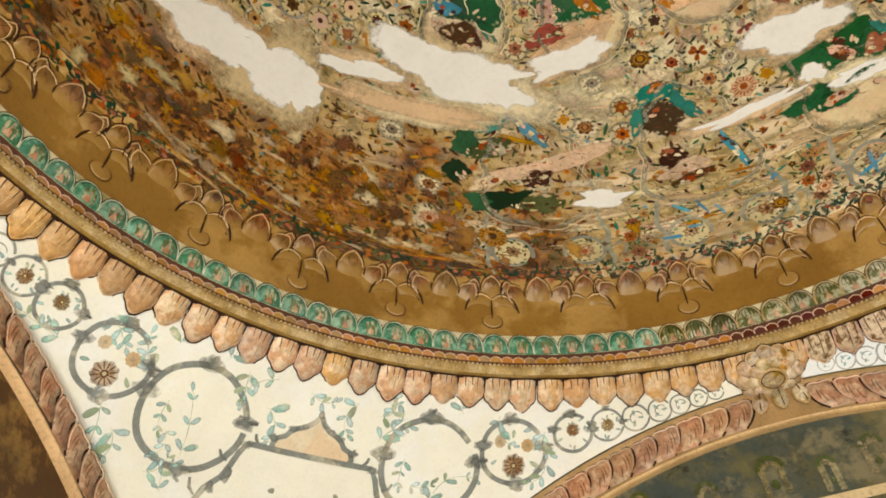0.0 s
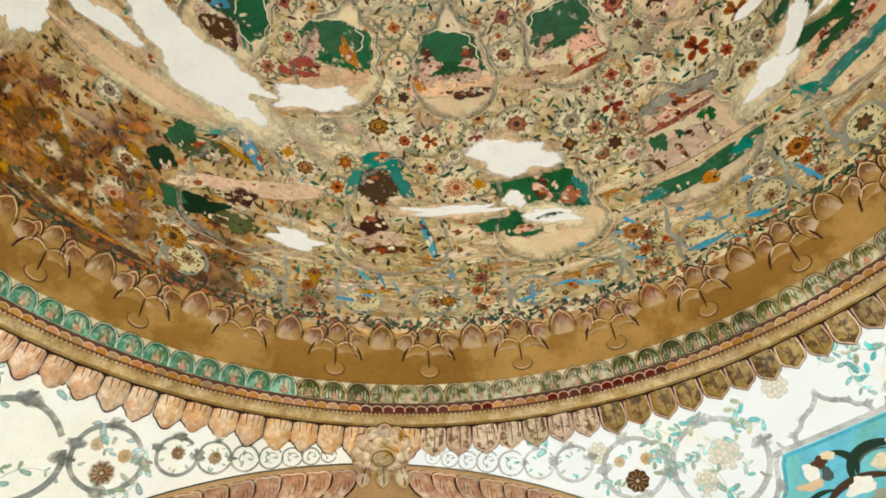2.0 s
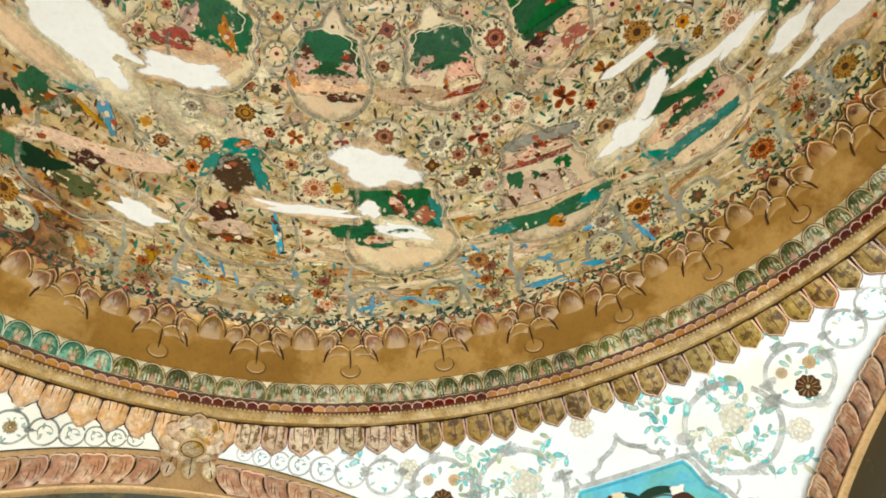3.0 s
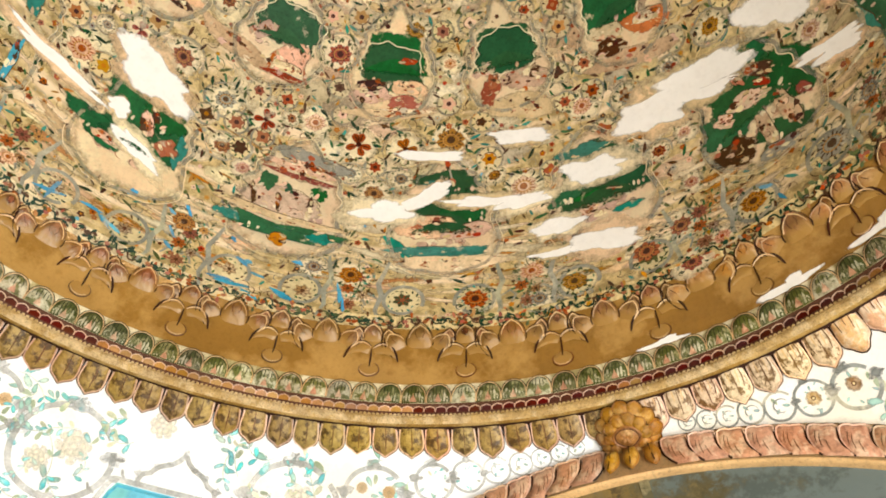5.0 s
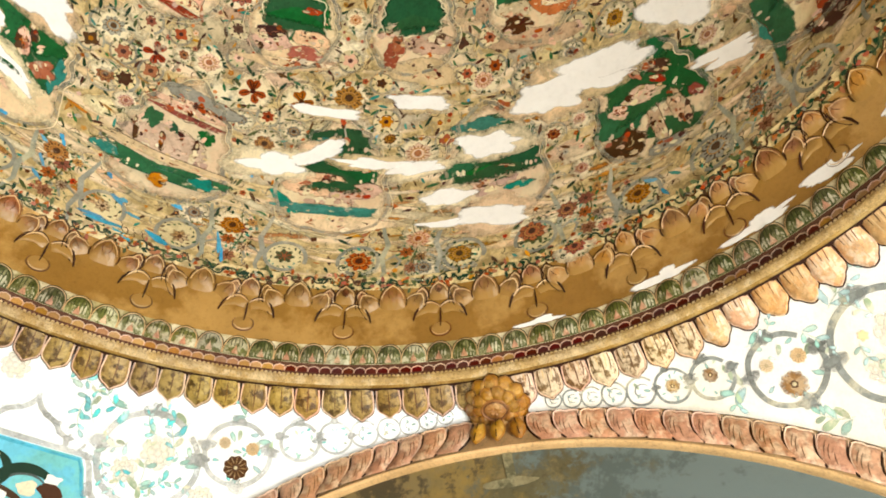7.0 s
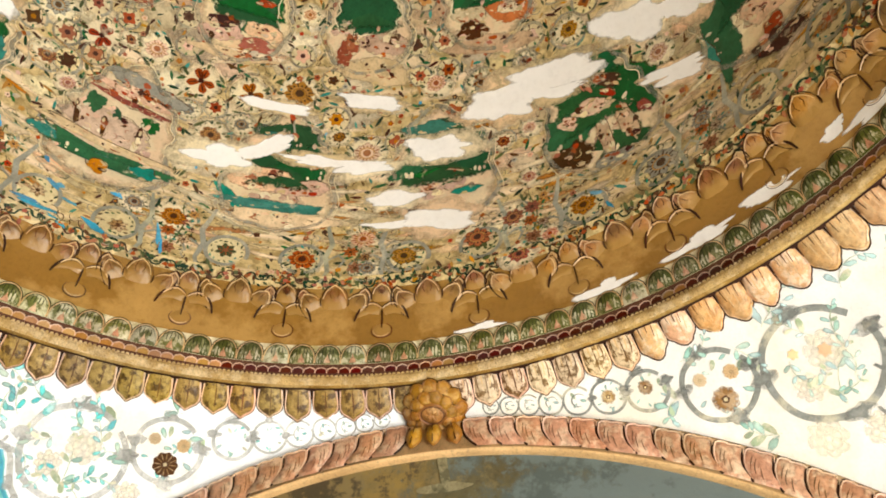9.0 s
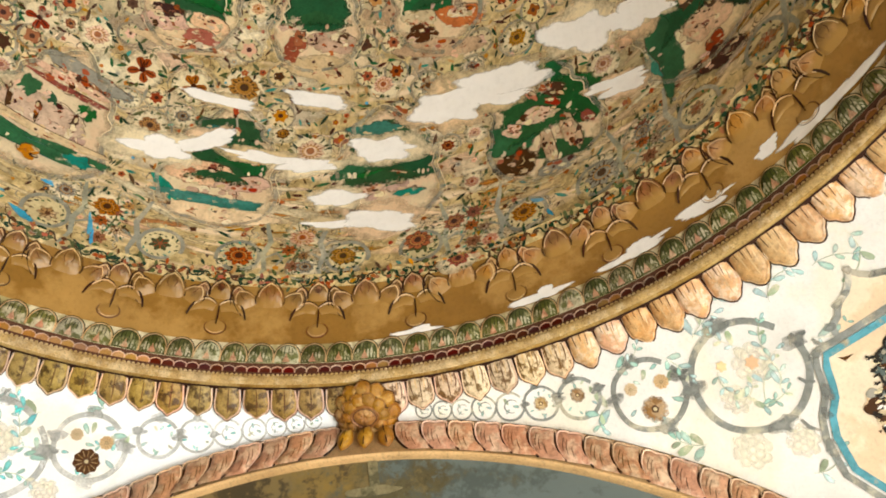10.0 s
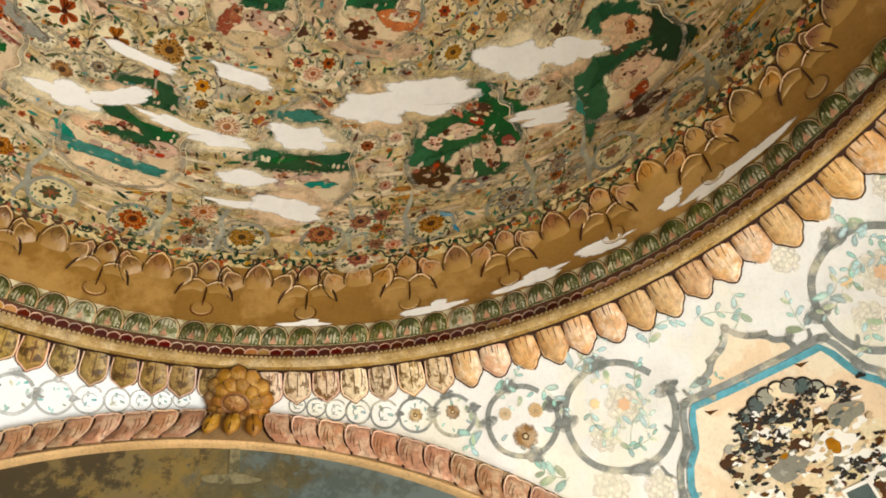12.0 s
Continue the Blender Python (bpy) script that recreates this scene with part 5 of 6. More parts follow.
for i in range(150):      # small curling stems with a leaf at each end
    az, s, r0 = -85 + 1.8 * i + rng.uniform(-0.5, 0.5), rng.uniform(0.262, cove_s[-1] - 0.01), rng.uniform(0.014, 0.022)
    flip, c = rng.choice((-1, 1)), rng.choice((1, 3, 3, 0))

    def curl(x, y, h, az=az, s=s):
        return tuple(cove_frame(az - x * mm, s + y, h + 0.0042).translation)
    pts = [(flip * (x - r0), y) for x, y in arc(0, 0, r0, r0 * 0.7, 200, 0, 8)] + [(flip * (x + r0), y) for x, y in arc(0, 0, r0, r0 * 0.7, 180, 380, 8)]
    band_flecks.ribbon(pts, 0.007, curl, c, low=0.003, taper=True)
    for k in (0, -1):
        band_flecks.blob([(pts[k][0] + x, pts[k][1] + y) for x, y in wobble(0.011, 0.007, 0.4, 10, i + k)], curl, c if k else 2, low=0.0034)
band_flecks.solid("band_flecks", [SPECK["umber"], SPECK["sage"], SPECK["brick"], SPECK["dark_green"], SPECK["ochre"], SPECK["umber"], FADED["umber"]], None, "small painted leaves and stains of the band", "stuff", smooth=False)

# faded streaks that run along the courses
streaks = Film()
for i in range(860):
    az, e = (rng.uniform(-80, 180), abs(rng.gauss(0, 1)) * 9 + 3.0) if i < 620 else (rng.uniform(118, 180), rng.uniform(-0.2, 2.4))
    if e > 34:
        continue
    a = rng.uniform(0.025, 0.12)
    sooty = near(az, 142, 38) and e < 22
    if sooty and i % 3:
        continue
    c = rng.choice((3, 1, 1, 4, 0)) if sooty else rng.choice((0, 0, 1, 1, 2, 3))
    if i >= 620:
        c = rng.choice((3, 4, 3, 1))
    streaks.blob(wobble(a, a * rng.uniform(0.09, 0.22), 0.45, 22, i * 0.37), warp_on(DOME, az, e, rng.gauss(-4, 7)), c, rings=2, low=0.002)
streaks.solid("faded_streaks", [FADED["peach"], FADED["sand"], FADED["cream"], FADED["ochre"], FADED["umber"]], None, "faded streaks in the painted plaster", "stuff", smooth=False)

# dark flakes of soot and burnt paint on the shaded side
flakes = Film()
for i in range(1000):
    az, e = rng.gauss(146, 18), 1.5 + abs(rng.gauss(0, 9))
    if e > 28:
        continue
    a = rng.uniform(0.006, 0.017) if i % 9 else rng.uniform(0.025, 0.06)
    c = rng.choice((0, 0, 1, 1, 2, 3, 4, 5)) if i % 9 else rng.choice((0, 1, 1, 1, 2, 6))
    flakes.blob(wobble(a, a * rng.uniform(0.4, 0.9), 0.75, 16, i * 0.53), warp_on(DOME, az, e, rng.gauss(-8, 50)), c, rings=2, low=0.003 + 0.000002 * i)
flakes.solid("soot_flakes", [FADED["umber"], FADED["ochre"], FADED["maroon"], FADED["black"], FADED["ochre"], FADED["sage"], FADED["sand"]], None, "flakes of soot and burnt paint", "stuff", smooth=False)

# courses of ringed flowers between the scenes
lattice = Film()
spots = [(p[0], p[1], 0.05) for p in STAR_BLOSSOMS + ROUND_BLOSSOMS_A + ROUND_BLOSSOMS_B + ROUND_BLOSSOMS_C]
spots += [(q[1], q[2], max(q[3], q[4])) for _, shapes in SCENES for q in shapes] + [(p[0], p[1], p[2]) for p in LOSSES_A + LOSSES_B]
for e in (22.0, 26.0, 32.5, 36.5, 43.0, 47.5, 53.0, 59.0, 66.0):
    ring_r = 0.098 if e < 5 else (0.062 if e < 50 else 0.05)
    count = int(TAU * DOME[1] * math.cos(radians(e)) / (ring_r * 2.15))
    for i in range(count):
        az = (360 * (i + 0.5 * (int(e) % 2)) / count + 180) % 360 - 180
        ee = e + rng.uniform(-0.8, 0.8)
        if any(math.hypot(radians((az - p[0] + 180) % 360 - 180) * math.cos(radians(ee)), radians(ee - p[1])) * DOME[1] < ring_r * 0.75 + p[2] * 0.6 for p in spots):
            continue
        place = warp_on(DOME, az, ee, rng.uniform(0, 360))
        sooty = near(az, 142, 38) and e < 24
        r = ring_r * rng.uniform(0.8, 1.05)
        if sooty and rng.random() < 0.8:
            continue
        lattice.ribbon(arc(0, 0, r, r * 0.95, 0, rng.uniform(270, 345), 26), rng.uniform(0.011, 0.016) if e > 5 else 0.014, place, 0 if not sooty else 2, low=0.0025, taper=False)
        if not sooty and e > 5:
            spot(lattice, place, 9, 0, 0, r * 0.94, 0.0021, 20)
        if e < 5:
            for k in range(26):
                t, d = rng.uniform(0, TAU), r * rng.uniform(0.4, 0.85)
                g, lw = rng.uniform(0, TAU), rng.uniform(0.008, 0.016)
                lattice.blob([(d * math.cos(t) + math.cos(g) * y - math.sin(g) * x, d * math.sin(t) + math.sin(g) * y + math.cos(g) * x) for x, y in leaf(lw * 0.7, lw * 1.9, 6)], place, rng.choice((7, 7, 8, 2, 6, 0)), low=0.0027)
        c = rng.choice((1, 1, 2, 3, 4, 5)) if not sooty else rng.choice((2, 2, 6, 3))
        q = r * (rng.uniform(0.4, 0.58) if e > 5 else rng.uniform(0.3, 0.42))
        spot(lattice, place, c, 0, 0, q, 0.003, 20, 0.22, rng.choice((4, 5, 6)))
        spot(lattice, place, rng.choice((2, 3, 6, 6)), 0, 0, q * 0.38, 0.004, 7)
        a0 = rng.uniform(0, 360)
        lattice.ribbon(arc(0, 0, q * 1.1, q * 1.1, a0, a0 + rng.uniform(90, 200), 12), 0.0045, place, 6, low=0.0036, taper=True)
        for k in range(7):
            t = TAU * (k + rng.uniform(-0.2, 0.2)) / 7
            cc, ss, d = math.cos(t), math.sin(t), r * 0.58
            lattice.blob([(cc * (y + d) - ss * x, ss * (y + d) + cc * x) for x, y in leaf(r * 0.16, r * 0.34, 6)], place, rng.choice((7, 7, 8, 6, 2)), low=0.0028)
lattice.solid("ringed_flowers", [dome_scroll, SPECK["brick"], SPECK["umber"], SPECK["ochre"], SPECK["red"], SPECK["pink"], SPECK["maroon"], SPECK["sage"], SPECK["green"], ring_cream], None, "painted flowers ringed by grey scrolls", "stuff", smooth=False)

# pale clouds of faded cream about the flowers
clouds = Film()
for i in range(420):
    az, e = rng.uniform(-85, 180), rng.uniform(14, 56)
    if near(az, 146, 40) and e < 26:
        continue
    a = rng.uniform(0.05, 0.13)
    clouds.blob(wobble(a, a * rng.uniform(0.4, 0.8), 0.4, 26, i * 0.41), warp_on(DOME, az, e, rng.gauss(-4, 12)), rng.choice((0, 0, 0, 1, 2)), rings=3, low=0.0008 + 0.000001 * i)
for i, (az, e, a, b) in enumerate(((101, 29.3, 0.14, 0.07), (94, 32.5, 0.12, 0.06), (103, 25, 0.16, 0.06), (96, 28, 0.14, 0.07), (113, 26, 0.12, 0.05), (89, 29.5, 0.1, 0.06), (12, 11, 0.2, 0.05), (-2, 12.5, 0.16, 0.05), (-12, 25, 0.2, 0.06), (40, 12.5, 0.2, 0.04), (63, 12, 0.2, 0.05), (128, 33, 0.2, 0.07))):      # washed ground beside the bare plaster
    for k in range(3):
        clouds.blob(wobble(a * (1 - 0.2 * k), b * (1 - 0.15 * k), 0.45, 30, i * 1.3 + k), warp_on(DOME, az + k, e - 0.4 * k, -4), (0, 0, 1)[k], rings=3, low=0.0016 + 0.00002 * k + 0.000002 * i)
clouds.solid("cream_clouds", [FADED["cream"], FADED["peach"], FADED["sand"]], None, "faded cream clouds in the painted ground", "stuff", smooth=False)

# the lowest course: in each of its bays two volutes with a flower in each, and the stems between
BAYS = [20.4 + 22.5 * k for k in range(-3, 5)]
COURSE = [vine_grey, SPECK["sage"], SPECK["dark_green"], SPECK["green"], SPECK["ochre"], flower_tan, SPECK["brick"], SPECK["umber"], ring_cream, SPECK["teal"]]


def sprig(fm, place, x, y, g, size, mat, low):
    c, sn = math.cos(g), math.sin(g)
    fm.blob([(x + c * v - sn * u, y + sn * v + c * u) for u, v in leaf(size * 0.6, size * 1.5, 9)], place, mat, low=low)


def frilled(fm, place, x, y, r, petal, core, low):
    """A flower with a frilled rim, strokes on its petals and a dark heart."""
    turn = rng.uniform(0, TAU)
    rim = [(x + r * (1 + 0.2 * math.cos(7 * t)) * math.cos(t + turn), y + r * (0.9 + 0.2 * math.cos(7 * t)) * math.sin(t + turn)) for t in np.linspace(0, TAU, 42, endpoint=False)]
    fm.blob(rim, place, petal, low=low)
    for k in range(7):
        t = turn + TAU * (k + 0.5) / 7
        fm.ribbon([(x + r * d * math.cos(t), y + r * d * 0.9 * math.sin(t)) for d in (0.35, 0.6, 0.85)], r * 0.12, place, core, low=low + 0.0004, taper=True)
    spot(fm, place, core, x, y, r * 0.3, low + 0.0006, 10, 0.15, 5)


for c in BAYS:
    fm = Film()
    place = warp_on(DOME, c, 3.2)
    for sgn in (-1, 1):
        x0, r = sgn * 0.153, 0.083
        spot(fm, place, 8, x0, 0.0, r * 0.9, 0.0016, 26, 0.03, 6)
        start = 200 if sgn > 0 else -20
        fm.ribbon([(x0 + q * math.cos(radians(a)), q * 0.96 * math.sin(radians(a))) for a, q in ((start - sgn * (330 * t), r * (1.06 - 0.16 * t)) for t in np.linspace(0, 1, 40))], 0.0165, place, 0, low=0.0024, taper=False)
        fm.ribbon([(sgn * x, y) for x, y in ((0.24, -0.13), (0.262, -0.06), (0.246, 0.02), (0.268, 0.09), (0.25, 0.15), (0.235, 0.215))], 0.024, place, 0, low=0.0026, taper=True)
        fm.ribbon([(sgn * x, y) for x, y in ((0.255, 0.0), (0.3, 0.03), (0.325, 0.0), (0.305, -0.04))], 0.014, place, 0, low=0.0027, taper=True)
        frilled(fm, place, x0 + rng.uniform(-0.01, 0.01), rng.uniform(-0.01, 0.01), rng.uniform(0.03, 0.04), rng.choice((4, 5, 5, 1)), rng.choice((6, 7)), 0.003)
        for k in range(16):      # leaves curl about the flower
            t = TAU * k / 16
            d = r * rng.uniform(0.56, 0.8)
            sprig(fm, place, x0 + d * math.cos(t), d * math.sin(t), t + rng.uniform(0.6, 1.8), rng.uniform(0.009, 0.016), rng.choice((1, 1, 2, 2, 3, 7, 9)), 0.0032)
        for k in range(3):      # dark leaves under the volute
            sprig(fm, place, x0 + sgn * (-0.05 + 0.045 * k), -0.085 - 0.012 * rng.random(), (0 if sgn > 0 else math.pi) + rng.uniform(-0.4, 0.4), rng.uniform(0.018, 0.03), 2, 0.0034)
        for k in range(6):
            a0 = rng.uniform(0, 360)
            fm.ribbon(arc(x0 + rng.uniform(-0.07, 0.07), rng.uniform(0.09, 0.15), 0.022, 0.016, a0, a0 + rng.uniform(120, 230), 10), 0.0042, place, rng.choice((0, 7, 2)), low=0.0022, taper=True)
    # the bouquet on the stem between two bays
    place = warp_on(DOME, c - 11.6, 4.0)
    for x, y, r, col in ((0.0, 0.09, 0.03, 6), (-0.03, 0.02, 0.027, 6), (0.035, -0.01, 0.025, 5), (-0.01, -0.07, 0.03, 6), (0.05, 0.13, 0.02, 4)):
        frilled(fm, place, x + rng.uniform(-0.012, 0.012), y, r, col, 7, 0.003)
        for k in range(7):
            t = TAU * k / 7
            sprig(fm, place, x + r * 1.15 * math.cos(t), y + r * 1.15 * math.sin(t), t + rng.uniform(-0.7, 0.7), rng.uniform(0.009, 0.017), rng.choice((1, 2, 3, 3, 9)), 0.0027)
    fm.ribbon([(0.012 * math.sin(26 * y), y) for y in np.linspace(-0.12, 0.2, 20)], 0.006, place, 1, low=0.0025, taper=True)
    fm.solid("volute_bay", COURSE, dome, "grey painted volutes round frilled flowers", smooth=False)


# blossoms
def thin(rows, da=3.4, de=2.4):
    kept = []
    for p in rows:
        if not any(abs(p[0] - o[0]) < da and abs(p[1] - o[1]) < de for o in kept):
            kept.append(p)
    return kept


def blossom_mesh(kind, petals, core, ring, seed):
    """A painted flower, one unit in radius, on its pale disc, with leaves and curling tendrils."""
    fm = Film()
    n = 36
    fm.blob(wobble(1.72, 1.6, 0.18, 30, seed), mat=5, rings=3, low=-0.04)
    if kind == "star":
        for k in range(5):
            t = TAU * (k + 0.25 * math.sin(k * 2.1)) / 5
            c, s = math.cos(t), math.sin(t)
            fm.blob([(c * (y * 0.98 + 0.1) - s * x, s * (y * 0.98 + 0.1) + c * x) for x, y in leaf(0.56, 0.9, 12, 0.7, 0.35)], mat=0, low=0.0)
            fm.ribbon([(c * d, s * d) for d in (0.25, 0.5, 0.8)], 0.1, mat=1, low=0.02, taper=True)
        spot(fm, flat_place, 1, 0, 0, 0.22, 0.03, 8)
    else:
        fm.blob([(math.cos(TAU * i / n) * (0.92 + 0.14 * math.cos(8 * TAU * i / n + seed)), math.sin(TAU * i / n) * (0.8 + 0.14 * math.cos(8 * TAU * i / n))) for i in range(n)], mat=0, rings=2, low=0.0)
        for i in range(16):
            t = TAU * i / 16
            fm.ribbon([(q * math.cos(t), q * 0.86 * math.sin(t)) for q in (0.42, 0.62, 0.86 if i % 2 else 0.7)], 0.1, mat=1, low=0.02, taper=True)
        fm.ribbon(arc(0, 0, 0.5, 0.42, 0, 340, 20), 0.07, mat=6, low=0.025)
        spot(fm, flat_place, 1, 0, 0.02, 0.28, 0.03, 10)
    for i in range(9):
        t = TAU * (i + 0.4 * math.sin(i * 3 + seed)) / 9
        c, s = math.cos(t), math.sin(t)
        q = 1.0 + 0.12 * math.sin(5 * i)
        fm.blob([(c * (y + q) - s * x, s * (y + q) + c * x) for x, y in leaf(0.2, 0.46, 7)], mat=2 if i % 3 else 7, low=-0.01)
    for i in range(4):
        t = TAU * (i + 0.3) / 4 + seed
        x, y = 1.28 * math.cos(t), 1.2 * math.sin(t)
        fm.ribbon(arc(x, y, 0.24, 0.2, math.degrees(t) - 120, math.degrees(t) + 110, 10), 0.07, mat=7 if i % 2 else 2, low=0.0, taper=True)
    if ring:
        fm.ribbon(wobble(1.82, 1.7, 0.07, 40, seed)[:37], 0.26, mat=4, low=-0.02)
    return fm.solid("blossom", [petals, core, SPECK["sage"], SPECK["cream"], dome_scroll, HALO["cream"], SPECK["ochre"], SPECK["dark_green"]], link=False, smooth=False)


STARS = [blossom_mesh("star", PAINT[c], PAINT["maroon"], True, k) for k, c in enumerate(("red", "brick", "red"))]
ROUNDS = [blossom_mesh("round", PAINT[a], PAINT[b], r, k * 1.7) for k, (a, b, r) in enumerate((("brick", "maroon", True), ("umber", "ochre", False), ("ochre", "umber", True), ("red", "maroon", False), ("slate", "umber", True), ("pink", "brick", False)))]
for rows, kinds in ((STAR_BLOSSOMS, STARS), (ROUND_BLOSSOMS_A + ROUND_BLOSSOMS_B + ROUND_BLOSSOMS_C, ROUNDS)):
    for az, e, r in thin(rows):
        m = frame_on(DOME, az, e, 0.0045) @ pose(0, 0, 0, 0, 0, rng.uniform(-25, 25)) @ Matrix.Diagonal((r, r, 0.05, 1))
        piece("blossom", rng.choice(kinds), m, dome)

# brush strokes of bright blue
for az, e, a, b, rot in BLUE_STROKES_A + BLUE_STROKES_B:
    fm = Film()
    fm.blob(wobble(a * 0.85, max(0.005, b * 0.6), 0.5, 18, az + e), warp_on(DOME, az, e, rot), rings=1, low=0.005)
    fm.solid("blue_stroke", [PAINT["blue"]], dome, smooth=False)

# painted scenes in their cusped frames, each with its plain shapes
MEDALLION = [(0, -0.31), (0.11, -0.29), (0.2, -0.245), (0.25, -0.17), (0.235, -0.06), (0.21, -0.01), (0.235, 0.05), (0.19, 0.1), (0.205, 0.16), (0.15, 0.19), (0.15, 0.24), (0.09, 0.26), (0.06, 0.305), (0, 0.34)]
PANEL = [(0, -0.25), (0.08, -0.225), (0.15, -0.18), (0.2, -0.1), (0.205, -0.03), (0.175, 0.02), (0.195, 0.08), (0.16, 0.13), (0.17, 0.19), (0.12, 0.215), (0.07, 0.24), (0.045, 0.3), (0, 0.36)]
for k, (label, shapes) in enumerate(SCENES):
    us = [s[1] for s in shapes]
    e = sum(s[2] for s in shapes) / len(shapes)
    mid = (max(us) + min(us)) / 2
    upper = e > 30
    az = min(((8.7 if upper else 20.4) + 22.5 * n for n in range(-4, 6)), key=lambda q: abs(q - mid))
    e = 40.7 if upper else 17.0
    half = PANEL if upper else MEDALLION
    fm = Film()
    place = warp_on(DOME, az, e)
    edge = half + [(-x, y) for x, y in reversed(half[1:-1])]
    for _ in range(2):      # round the corners
        edge = [((1 - w) * p[0] + w * q[0], (1 - w) * p[1] + w * q[1]) for p, q in zip(edge, edge[1:] + edge[:1]) for w in (0.2, 0.8)]
    edge = [(x * (1 + 0.1 * noise.noise((x * 8 + k * 3, y * 8, 0)) + 0.03 * noise.noise((x * 30, y * 30, k))), y * (1 + 0.09 * noise.noise((x * 7, y * 7 + k, 2)) + 0.03 * noise.noise((x * 26, y * 26, k + 9)))) for x, y in edge]
    w, h = 0.2, 0.26
    if upper or az < 80:
        fm.blob([(x * 0.97, y * 0.97) for x, y in edge], place, 1, rings=4, low=0.0035)
    if az < 112 or upper:
        n = len(edge)
        for j in range(6):      # the band is worn through here and there
            lo, hi = j * n // 6, (j + 1) * n // 6 + 1
            fm.ribbon([edge[i % n] for i in range(lo, hi - rng.randrange(3))], rng.uniform(0.015, 0.023), place, 0, low=0.0115 + 0.0001 * j)
        fm.ribbon([(x * 0.95, y * 0.96) for x, y in edge[n // 8:n // 3]], 0.0042, place, 5, low=0.0117, taper=True)
        fm.ribbon([(x * 1.06, y * 1.05) for x, y in edge], 0.0035, place, 5, low=0.0044, closed=True)
        for j in range(0, len(edge), 4):      # little buds that sit on the frame
            x, y = edge[j]
            spot(fm, place, rng.choice((0, 0, 2, 3)), x * 1.1, y * 1.08, rng.uniform(0.007, 0.013), 0.0043, 8, 0.2, 4)
    if upper or az < 80:      # green ground in the head of the frame, pale shapes on it, and a strip at its foot
        lo, hi, kx = (-0.03, 0.2, 0.86) if upper else (-0.09, 0.27, 0.84)
        head = [(x * kx, min(hi, max(lo, y * 0.9))) for x, y in edge if y > lo * 1.2]
        if upper or not 40 < az < 50:
            fm.blob([(x, y + 0.012 * noise.noise((x * 30, k * 2.0, 0))) for x, y in head], place, 6, rings=3, low=0.0042)
        if not upper:
            foot = [(x * 0.84, y * 0.9) for x, y in edge if y < -0.17]
            if 15 < az < 50:
                fm.blob([(x, max(y, -0.205)) for x, y in foot], place, 7, rings=3, low=0.00415)
        for j in range(16):
            sx, sy = rng.uniform(-0.75, 0.75) * w, lo + rng.uniform(-0.06, 0.035)
            a = rng.uniform(0.012, 0.032)
            fm.blob(wobble(a, a * rng.uniform(0.5, 1.1), 0.5, 14, j * 1.3 + k), lambda x, y, hh, sx=sx, sy=sy: place(x + sx, y + sy, hh), rng.choice((8, 8, 8, 5, 9)), low=0.0047 + 0.00002 * j)
            fm.ribbon([(sx + x, sy + y) for x, y in arc(0, 0, a * 0.8, a * 0.7, 40 * j, 40 * j + 130, 7)], 0.0035, place, rng.choice((3, 4)), low=0.0052, taper=True)
    sc = fm.solid("painted_scene", [dome_scroll, scene_field, SPECK["sage"], SPECK["brick"], SPECK["umber"], SPECK["cream"], PAINT["green"], PAINT["teal"], PAINT["pink"], PAINT["peach"]], dome, label, smooth=False)
    for j, (c, a1, e1, a, b, rot) in enumerate(shapes):
        fm = Film()
        big = c in ("green", "dark_green")
        ol = wobble(a * 1.12, b * 1.12, (0.18 if e1 > 33 else 0.5) if big else (0.42 if a < 0.06 else 0.34), 40, j * 2.3 + k, 3.0 if big else 2.0)
        if big:      # scalloped upper edge
            ol = [(x * (1 + 0.05 * math.cos(11 * TAU * i / 40)), y * (1 + 0.05 * math.cos(11 * TAU * i / 40))) for i, (x, y) in enumerate(ol)]
        fm.blob(ol, warp_on(DOME, a1, e1, rot), 0, rings=2, low=0.006 + 0.0006 * j)
        if not big and c != "peach" and min(a, b) > 0.012:
            fm.ribbon(ol[: 9 + j % 15], 0.0035, warp_on(DOME, a1, e1, rot), 1, low=0.0064 + 0.0006 * j, taper=True)
        wp = warp_on(DOME, a1, e1, rot)
        for _ in range(0 if big else (2 + int(a * 60) if b > 0.02 else 1)):
            t = rng.uniform(0, TAU)
            q = rng.uniform(0.72, 1.1)
            sx, sy, L = a * q * math.cos(t), b * q * math.sin(t), rng.uniform(0.004, 0.012)
            fm.blob(wobble(L * 1.5, L * 0.7, 0.5, 9, rng.random() * 9), lambda x, y, hh, sx=sx, sy=sy, wp=wp: wp(x + sx, y + sy, hh), 5, low=0.0063 + 0.0006 * j)
        if c in ("pink", "red", "orange", "maroon", "umber", "cream", "peach"):
            for _ in range(3 + int(a * 90)):
                sx, sy, L, g = rng.uniform(-0.7, 0.7) * a, rng.uniform(-0.7, 0.7) * b, rng.uniform(0.01, 0.024), rng.uniform(0, 360)
                fm.ribbon([(sx + x, sy + y) for x, y in arc(0, 0, L, L * 0.7, g, g + rng.uniform(60, 150), 6)], 0.003, wp, rng.choice((1, 2, 5)), low=0.0064 + 0.0006 * j, taper=True)
